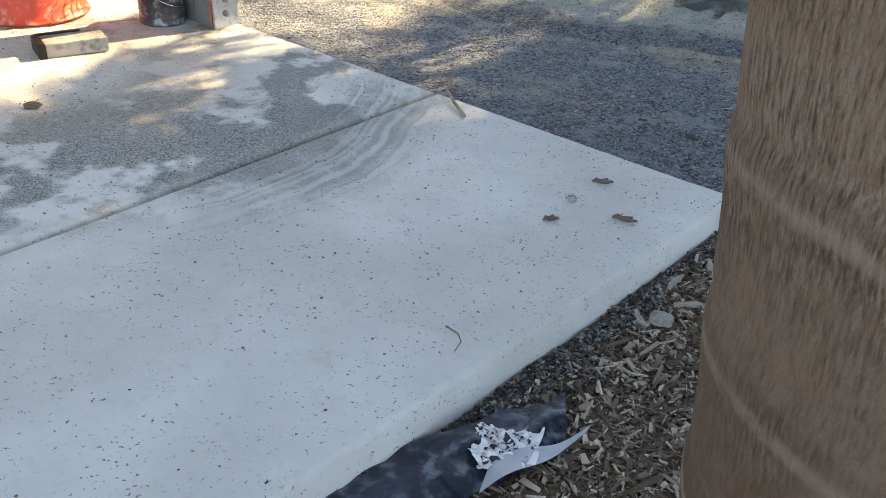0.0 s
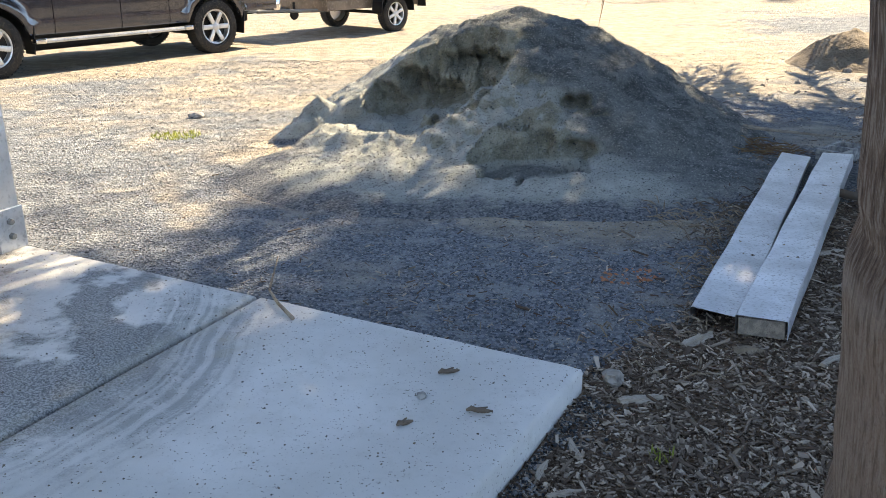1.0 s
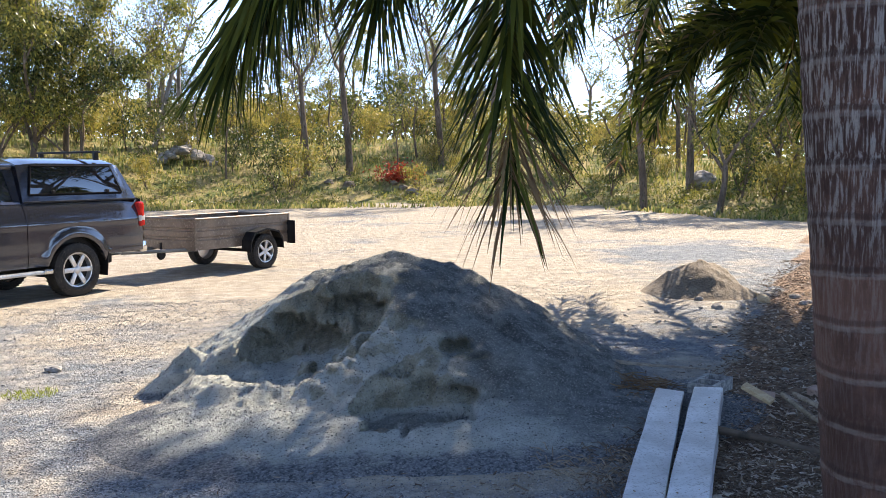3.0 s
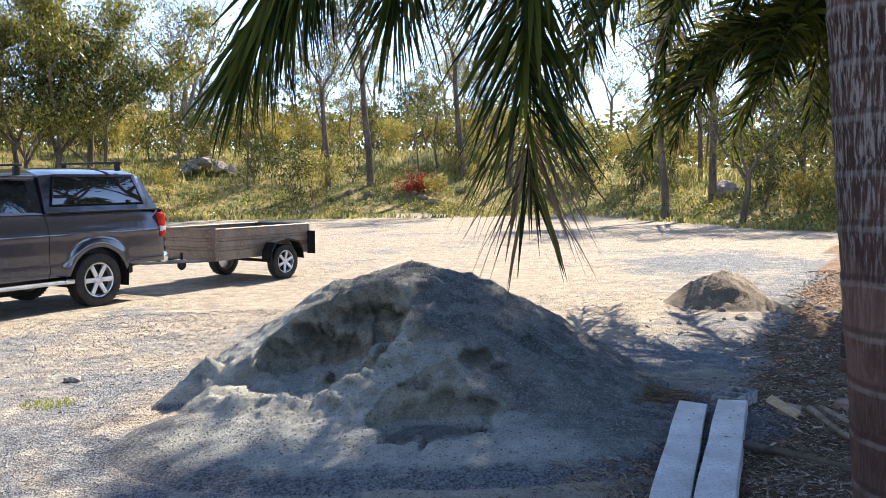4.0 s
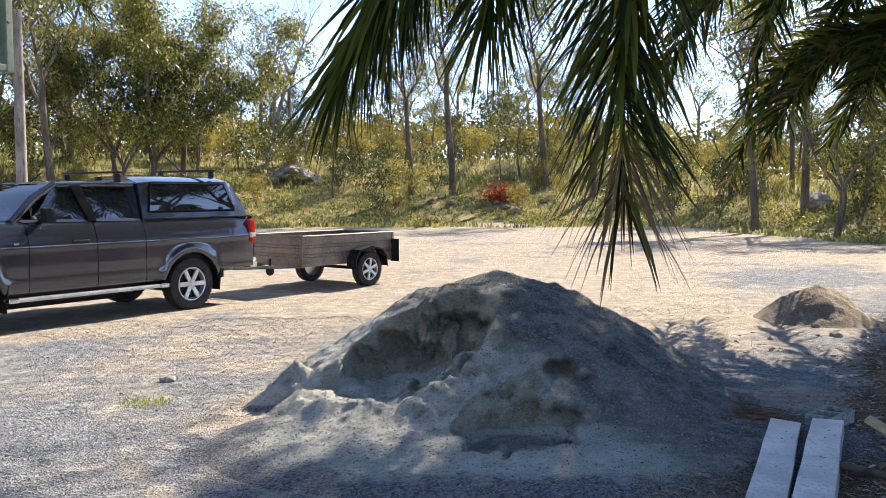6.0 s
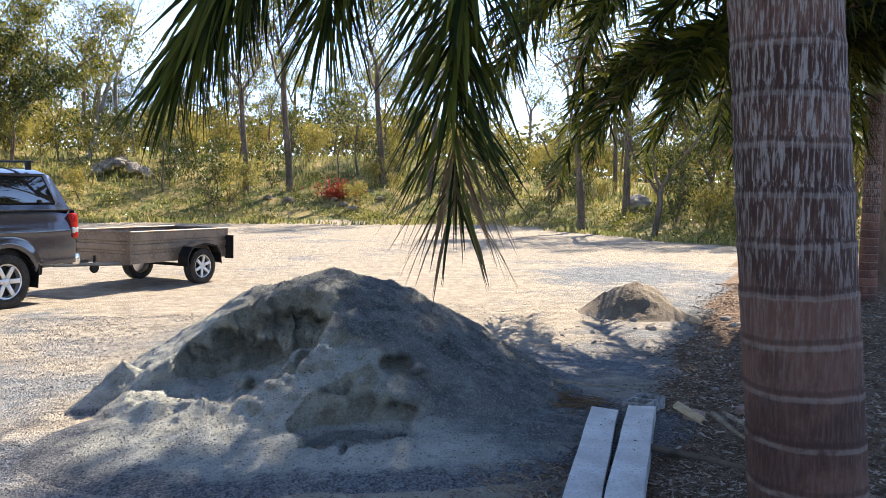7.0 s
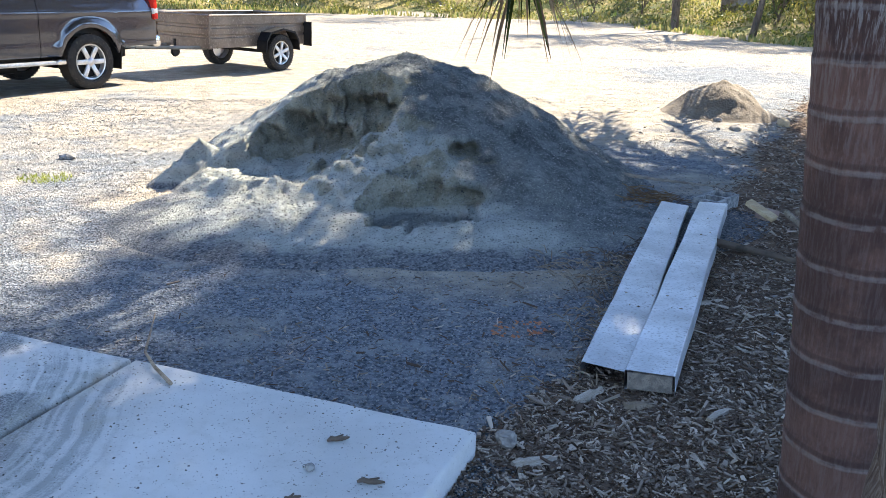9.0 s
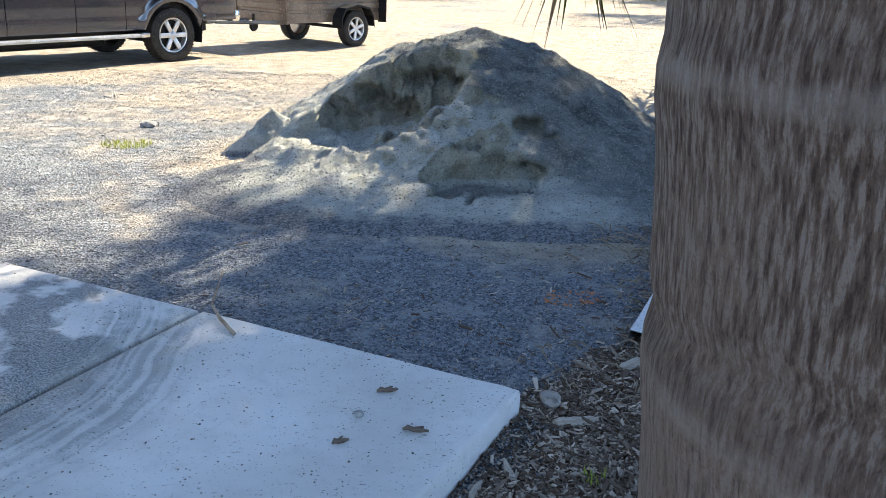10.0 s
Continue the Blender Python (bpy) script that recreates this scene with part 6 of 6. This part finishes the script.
def edge_gravel():
    """Dark gravel spilt along the slab's edge above the mulch."""
    g, r = Geo(), random.Random(34)
    for k in range(5200):
        v, off = r.uniform(0.05, 2.6), abs(r.gauss(0, 0.07))
        p = CORNER + INTO * v - ALONG * (0.012 + off - SKEW * v)
        if noise.noise(Vector((v * 3, 0, 0))) < -0.25 and off > 0.04:
            continue
        g.stone((p.x, p.y, ground_z(p.x, p.y) + 0.006 + 0.012 * r.random()), r.uniform(0.002, 0.007) * (1.8 if r.random() < 0.05 else 1), r, 0.7)
    tagged(part("edge_gravel", g, SPILT), "dark gravel spilt along the slab edge", "gravel", kind="stuff")


edge_gravel()


# larger splinters and chunks lying on the mulch
def splinter(x, y, length, wide, turn, mat, label):
    g, r = Geo(), random.Random(int(x * 991 + y * 77))
    n = 6
    pts, faces = [], []
    for i in range(n + 1):
        t = i / n
        w = wide * (0.35 + 0.65 * math.sin(min(1.0, 0.15 + t * 0.9) * math.pi)) * r.uniform(0.7, 1.1)
        k = wide * 0.45 * r.uniform(0.6, 1.1)
        bend = 0.04 * length * math.sin(t * 4)
        for py, pz in ((-w / 2, 0), (-w / 3, k), (w / 3, k * 0.9), (w / 2, 0)):
            pts.append(((t - 0.5) * length, py + bend, pz))
    for i in range(n):
        for j in range(4):
            q = (j + 1) % 4
            faces.append((i * 4 + j, (i + 1) * 4 + j, (i + 1) * 4 + q, i * 4 + q))
    faces += [(0, 1, 2, 3), (n * 4 + 3, n * 4 + 2, n * 4 + 1, n * 4)]
    g.add(pts, faces)
    ob = tagged(part("wood_splinter", g, mat, smooth=30), label, "wood splinter", "splinters on the mulch")
    ob.matrix_basis = pose(x, y, ground_z(x, y) + 0.008, r.uniform(-8, 8), r.uniform(-8, 8), turn)


PALEWOOD = surface("bleached_wood", (0.36, 0.30, 0.23), (0.50, 0.44, 0.36), (0.20, 0.16, 0.12), 6, 50, 0.9, 0, 0.4, 0.003, (1, 6, 6))
for x, y, l, w, a in ((0.70, 1.78, 0.13, 0.022, -28), (0.98, 2.12, 0.15, 0.025, 12), (0.93, 2.24, 0.11, 0.03, 60), (1.06, 2.33, 0.10, 0.035, 95), (0.62, 1.58, 0.08, 0.02, 70),
                      (1.02, 1.75, 0.09, 0.018, 20), (0.88, 1.52, 0.07, 0.02, -50), (0.80, 2.02, 0.09, 0.03, 110)):
    splinter(x, y, l, w, a, PALEWOOD, "pale split wood splinter on mulch")
for x, y, l, w, a in ((1.78, 3.02, 0.16, 0.06, 25), (1.93, 2.88, 0.12, 0.05, -15), (2.2, 2.72, 0.24, 0.04, 30), (1.38, 2.60, 0.17, 0.055, 8), (2.05, 2.45, 0.14, 0.02, 75),
                      (1.55, 2.22, 0.12, 0.022, 40), (2.9, 3.9, 0.15, 0.045, 10), (2.45, 2.6, 0.09, 0.025, -40), (1.75, 2.0, 0.10, 0.02, 5), (2.7, 3.3, 0.11, 0.022, 130)):
    splinter(x, y, l, w, a, STICK if int(x * 100) % 2 else PALEWOOD, "weathered wood chunk on mulch")
rock("concrete_chunk", (1.33, 2.74, ground_z(1.33, 2.74) + 0.03), 0.042, ROCK, "broken pale concrete chunk at the slab corner", "concrete chunk", rk, 0.7, 3)
rock("concrete_chunk", (0.86, 2.02, ground_z(0.86, 2.02) + 0.02), 0.035, ROCK, "broken pale concrete chunk beside the slab", "concrete chunk", rk, 0.5, 3)
g, rr = Geo(), random.Random(12)
for k in range(160):
    x, y = rr.gauss(3.55, 0.28), rr.gauss(3.25, 0.3)
    g.stone((x, y, ground_z(x, y) + 0.008), rr.uniform(0.008, 0.022), rr, 0.6)
tagged(part("river_pebbles", g, STONE_PLAIN), "grey pebbles in the mulch", "pebbles", kind="stuff")


# ---- bush behind the yard ----
def grow(g, p, way, length, r, depth, rnd, tips, sides=6, wander=0.25, split=(2, 3), mi=0):
    pts, rad = [p.copy()], [r]
    steps = 4
    for k in range(steps):
        way = (way + Vector((rnd.gauss(0, wander), rnd.gauss(0, wander), rnd.gauss(0.05, wander * 0.5))) * 0.5).normalized()
        p = p + way * length / steps
        pts.append(p.copy())
        rad.append(r * (1 - 0.45 * (k + 1) / steps))
    g.tube(pts, rad, sides, mi, cap=False)
    if depth == 0:
        tips.append((p, way))
        return
    for k in range(rnd.randint(*split)):
        a = rnd.uniform(0, 6.3)
        out = Vector((math.cos(a), math.sin(a), rnd.uniform(0.1, 0.9))).normalized()
        start = pts[-1] if k == 0 else pts[rnd.randint(2, steps)]
        grow(g, start, (way * 0.8 + out * rnd.uniform(0.5, 1.0)).normalized(), length * rnd.uniform(0.55, 0.8), rad[-1] * 0.8, depth - 1, rnd, tips, max(3, sides - 1), wander, split, mi)
    if depth <= 2:
        tips.append((pts[2], way))


def tree_meshes(seed, height, bare, lean=0.0, leaves=60, clump=0.9, leaf=0.22, depth=4, r0=None, droop=0.5):
    rnd = random.Random(seed)
    wood, tips = Geo(), []
    r0 = r0 or height * 0.014
    trunk_top = height * bare
    pts, rad = [], []
    p = Vector((0, 0, -0.3))
    for k in range(7):
        t = k / 6
        pts.append(Vector((lean * t * trunk_top + 0.12 * math.sin(seed + 3 * t), 0.12 * math.cos(seed * 2 + 4 * t), -0.3 + (trunk_top + 0.3) * t)))
        rad.append(r0 * (1.15 - 0.4 * t))
    wood.tube(pts, rad, 8, cap=False)
    for k in range(rnd.randint(3, 4)):
        a = k * 2.1 + rnd.uniform(-0.5, 0.5)
        way = Vector((math.cos(a) * 0.55, math.sin(a) * 0.55, 1)).normalized()
        grow(wood, pts[-1 - (k % 2)], way, height * (1 - bare) * 0.42, rad[-1] * 0.75, depth - 1, rnd, tips)
    crown_g = Geo()
    for tip, way in tips:
        n = int(leaves * rnd.uniform(0.5, 1.3))
        c = clump * rnd.uniform(0.6, 1.2)
        for k in range(n):
            off = Vector((rnd.gauss(0, 0.45), rnd.gauss(0, 0.45), rnd.gauss(0, 0.34))) * c
            d = Vector((rnd.uniform(-1, 1), rnd.uniform(-1, 1), rnd.uniform(-1, 0.6) - droop)).normalized()
            s = d.cross(Vector((rnd.uniform(-1, 1), rnd.uniform(-1, 1), rnd.uniform(-1, 1)))).normalized()
            crown_g.leaf(tip + off, d, s, leaf * rnd.uniform(0.6, 1.3), leaf * 0.32 * rnd.uniform(0.7, 1.3))
    return wood, crown_g


def tree_kind(name, seed, bark, leafmat, label, category, **kw):
    wood, crown_g = tree_meshes(seed, **kw)
    ob = thing(name, label, category, group="bush trees")
    part("trunk", wood, bark, ob, smooth=60)
    if crown_g.v:
        part("crown", crown_g, leafmat, ob)
    return ob


def polar(az, d):
    x, y = d * math.sin(radians(az)), d * math.cos(radians(az))
    return x, y, ground_z(x, y)


KINDS = {
    "broad": tree_kind("gum_tree", 3, GUMBARK, GUMLEAF, "leafy olive-green gum tree with dark trunk", "tree", height=11.0, bare=0.22, leaves=300, clump=1.0, leaf=0.18, depth=3),
    "dark": tree_kind("gum_tree", 8, GUMBARK, GUMDARK, "dense dark green gum tree", "tree", height=8.0, bare=0.16, leaves=80, clump=0.62, leaf=0.22, depth=4),
    "tall": tree_kind("gum_tree", 14, GUMBARK, GUMLEAF, "tall thin gum tree with open crown", "tree", height=12.0, bare=0.5, leaves=30, clump=0.8, leaf=0.24, depth=4),
    "thin": tree_kind("sapling", 19, GUMBARK, GUMLEAF, "slender young gum with sparse leaves", "tree", height=7.0, bare=0.4, leaves=22, clump=0.6, leaf=0.20, depth=3, r0=0.06),
    "pale": tree_kind("pale_gum_tree", 27, PALEBARK, GUMLEAF, "leaning pale-barked gum, nearly bare", "tree", height=10.0, bare=0.5, leaves=5, clump=0.6, leaf=0.2, depth=4, lean=0.35, r0=0.13),
    "dead": tree_kind("dead_tree", 33, PALEBARK, GUMLEAF, "dead bare grey tree", "tree", height=10.0, bare=0.35, leaves=0, clump=0.5, depth=4, r0=0.12),
    "scrub": tree_kind("shrub", 41, GUMBARK, GOLDLEAF, "golden-green scrub bush on the bank", "shrub", height=2.4, bare=0.08, leaves=30, clump=0.5, leaf=0.17, depth=3, r0=0.04),
    "bush": tree_kind("shrub", 47, GUMBARK, GUMDARK, "dark olive-green scrub bush on the bank", "shrub", height=3.0, bare=0.1, leaves=30, clump=0.55, leaf=0.18, depth=3, r0=0.05),
}
USED = set()
# gum added to block the sun, its crown kept above the view
KINDS["shade"] = tree_kind("large_gum_tree", 61, GUMBARK, GUMDARK, "tall dense gum tree added to shade the slab", "tree", height=15.0, bare=0.36, leaves=250, clump=1.5, leaf=0.33, depth=4, r0=0.2)
KINDS["fig"] = tree_kind("leafy_tree", 66, GUMBARK, GUMLEAF, "broad leafy tree with dense olive crown", "tree", height=9.5, bare=0.16, leaves=640, clump=1.0, leaf=0.18, depth=3)


def plant(kind, az, d, scale=1.0, turn=0.0):
    x, y, z = polar(az, d)
    m = pose(x, y, z - 0.05, 0, 0, turn) @ Matrix.Diagonal((scale, scale, scale, 1))
    if kind in USED:
        ob = copy_thing(KINDS[kind], m)
        ob.scale = (scale, scale, scale)
    else:
        KINDS[kind].matrix_basis = m
        USED.add(kind)


# two gums added to shade the slab, then the trees that stand out, by bearing and distance
plant("shade", 48.0, 16.2, 1.0, 40)
plant("shade", 52.5, 22.0, 1.3, 160)
for kind, az, d, s, turn in (("fig", -7.0, 46, 1.35, 20), ("fig", -9.4, 48, 1.2, 220), ("tall", -16.8, 42, 1.1, 160), ("broad", -5.2, 49, 1.1, 20), ("dark", -4.5, 46, 1.0, 80), ("dark", -9.0, 47, 1.05, 200),
                             ("pale", -0.6, 57, 1.15, 10), ("dead", 1.4, 58, 1.35, 60), ("dead", 0.2, 62, 1.2, 160), ("tall", 17.5, 52, 1.1, 30), ("tall", 21.0, 50, 1.0, 200)):
    plant(kind, az, d, s, turn)
for kind, az, d, s, turn in (("tall", -13, 41, 1.0, 70), ("broad", -16, 46, 1.0, 300), ("tall", -20, 44, 0.9, 10), ("broad", -25, 42, 0.9, 110), ("dark", 41, 40, 0.7, 30),
                             ("tall", 37, 44, 0.8, 250), ("bush", 36.5, 38, 1.3, 40), ("broad", 44, 52, 0.9, 170), ("dark", 47, 36, 0.8, 330), ("broad", 52, 38, 0.9, 77), ("broad", 35.5, 35, 0.8, 60), ("tall", 30.5, 39, 0.95, 15), ("tall", 33.5, 42, 1.0, 290), ("dark", 39, 37, 0.75, 140)):
    plant(kind, az, d, s, turn)
rt = random.Random(77)
for k in range(165):
    az = rt.uniform(-42, 66)
    d = rt.uniform(48, 105) - 14 * ease(25, 50, az)
    pick = rt.random()
    kind = "tall" if pick < 0.36 else "thin" if pick < 0.66 else "broad" if pick < 0.8 else "dead" if pick < 0.88 else "pale" if pick < 0.93 else "dark"
    plant(kind, az, d, rt.uniform(0.7, 1.15), rt.uniform(0, 360))
for k in range(290):
    az = rt.uniform(-42, 62)
    d = rt.uniform(45, 92) - 9 * ease(5, -30, az) - 12 * ease(22, 45, az)
    plant("scrub" if rt.random() < 0.6 else "bush", az, d, rt.uniform(0.5, 1.35) * (1.5 if d > 65 else 1.0), rt.uniform(0, 360))


def bank_weeds():
    """Low green weeds in clumps along the foot of the bank."""
    g, r = Geo(), random.Random(93)
    for k in range(260):
        az = r.uniform(-26, 54)
        d = 44 - 10 * ease(5, -30, az) - 14 * ease(22, 45, az) + 10 * r.random() ** 1.3
        x, y, z = polar(az, d)
        wide, tall = r.uniform(0.25, 0.8), r.uniform(0.15, 0.5)
        for i in range(70):
            p = Vector((x + r.gauss(0, wide), y + r.gauss(0, wide), z + tall * r.random()))
            way = Vector((r.uniform(-1, 1), r.uniform(-1, 1), r.uniform(-0.2, 1.2))).normalized()
            g.leaf(p, way, way.cross(Vector((r.uniform(-1, 1), r.uniform(-1, 1), 0.3))).normalized(), r.uniform(0.08, 0.2), 0.06)
    tagged(part("bank_weeds", g, GUMLEAF), "low green weeds along the bank", "weeds", kind="stuff")


bank_weeds()


def far_woods():
    g, r = Geo(), random.Random(91)
    for k in range(30000):
        az = r.uniform(-48, 72)
        d = r.uniform(84, 112)
        x, y, z = polar(az, d)
        h = (4.6 + 3 * noise.noise(Vector((az * 0.35, d * 0.1, 0)))) * r.random() ** 0.8
        way = Vector((r.uniform(-1, 1), r.uniform(-1, 1), r.uniform(-1, 0.4))).normalized()
        g.leaf(Vector((x, y, z + h)), way, way.cross(Vector((r.uniform(-1, 1), r.uniform(-1, 1), 0.3))).normalized(), r.uniform(0.5, 1.1), 0.34)
    tagged(part("far_woods", g, GUMLEAF), "distant bush woodland", "woods", kind="stuff")


far_woods()


def scatter_grass():
    g, r = Geo(), random.Random(90)
    for k in range(26000):
        az = r.uniform(-40, 62)
        start = 44 - 10 * ease(5, -30, az) - 14 * ease(22, 45, az)
        d = start - 2.5 + 22 * r.random() ** 1.5
        x, y, z = polar(az, d)
        if noise.noise(Vector((x * 0.25, y * 0.25, 0))) < -0.15 and d < start + 3:
            continue
        way = Vector((r.uniform(-0.4, 0.4), r.uniform(-0.4, 0.4), 1)).normalized()
        h = r.uniform(0.08, 0.34) * (1 if d < start + 6 else 1.9)
        g.leaf(Vector((x, y, z - 0.03)), way, way.cross(Vector((r.uniform(-1, 1), r.uniform(-1, 1), 0))).normalized(), h, 0.09)
    tagged(part("bank_grass", g, GRASSBLADE), "dry and green grass on the bank", "grass", kind="stuff")


scatter_grass()
ri = random.Random(55)
for k in range(60):
    az, d = 1.5 + ri.uniform(-1.7, 1.7), 53 + ri.uniform(-0.9, 1.2)
    x, y, z = polar(az, d)
    rock("boulder", (x, y, z + 0.1 + 0.8 * max(0, 1 - abs(az - 1.5) / 1.6)), ri.uniform(0.12, 0.34), ROCK, "pale rubble boulder on the bank", "boulder", ri, 0.65, 3)
for k in range(8):
    az, d = 14 + ri.uniform(-4, 6), 47 + ri.uniform(-1, 2)
    x, y, z = polar(az, d)
    rock("boulder", (x, y, z + 0.06), ri.uniform(0.15, 0.38), DIRT, "dark rock along the bank", "boulder", ri, 0.6, 3)
x, y, z = polar(14.8, 49)
g = Geo()
for k in range(700):
    p = Vector((x + ri.gauss(0, 0.55), y + ri.gauss(0, 0.4), z + abs(ri.gauss(0.3, 0.35))))
    d = Vector((ri.uniform(-1, 1), ri.uniform(-1, 1), ri.uniform(-0.6, 1))).normalized()
    g.leaf(p, d, d.cross(Vector((0.3, ri.uniform(-1, 1), 0.5))).normalized(), 0.2, 0.09)
tagged(part("red_bush", g, REDLEAF), "low bush with dead red leaves", "bush")


# far palms and a loader beyond the fence
def far_palm(az, d, top, rnd):
    x, y, z = polar(az, d)
    palm = thing("palm_tree", "tall grey-trunked palm beyond the yard", "palm tree", group="far palms")
    palm_trunk(palm, (x, y, z - 0.1), z + top, 0.17, 0.14, 0.16, PALEBARK)
    crown(palm, Vector((x, y, z + top + 0.4)), 2.6, 11, rnd, rise=1.3, droop=2.0, count=110, length=0.6, width=0.06)


for az, d, top in ((-23.6, 27, 5.6), (-20.2, 26, 5.2), (-14.3, 30, 7.2), (-28.5, 30, 6.0)):
    far_palm(az, d, top, rt)


def build_loader():
    x, y, z = polar(-21.8, 33)
    ob = thing("loader", "small yellow loader with dark lift arms", "loader", pose(x, y, z, 0, 0, 25) @ Matrix.Scale(0.6, 4))
    g = Geo()
    g.box((2.2, 1.2, 0.8), pose(0, 0, 0.85), 0.1)
    part("body", g, YELLOW, ob)
    for s in (1, -1):
        bar(ob, "lift_arm", [(-1.0, s * 0.6, 0.9), (-2.0, s * 0.6, 1.9), (-2.9, s * 0.6, 0.4)], 0.09, BLACK, 6)
        for wx in (-0.7, 0.7):
            g = Geo()
            g.lathe([(0.0, -0.15), (0.40, -0.15), (0.45, -0.1), (0.45, 0.1), (0.40, 0.15), (0.0, 0.15)], 20, pose(wx, s * 0.7, 0.45), axis="y")
            part("wheel", g, RUBBER, ob)
    g = Geo()
    g.box((0.7, 1.4, 0.5), pose(-3.0, 0, 0.35), 0.05)
    part("bucket", g, BLACK, ob)


build_loader()
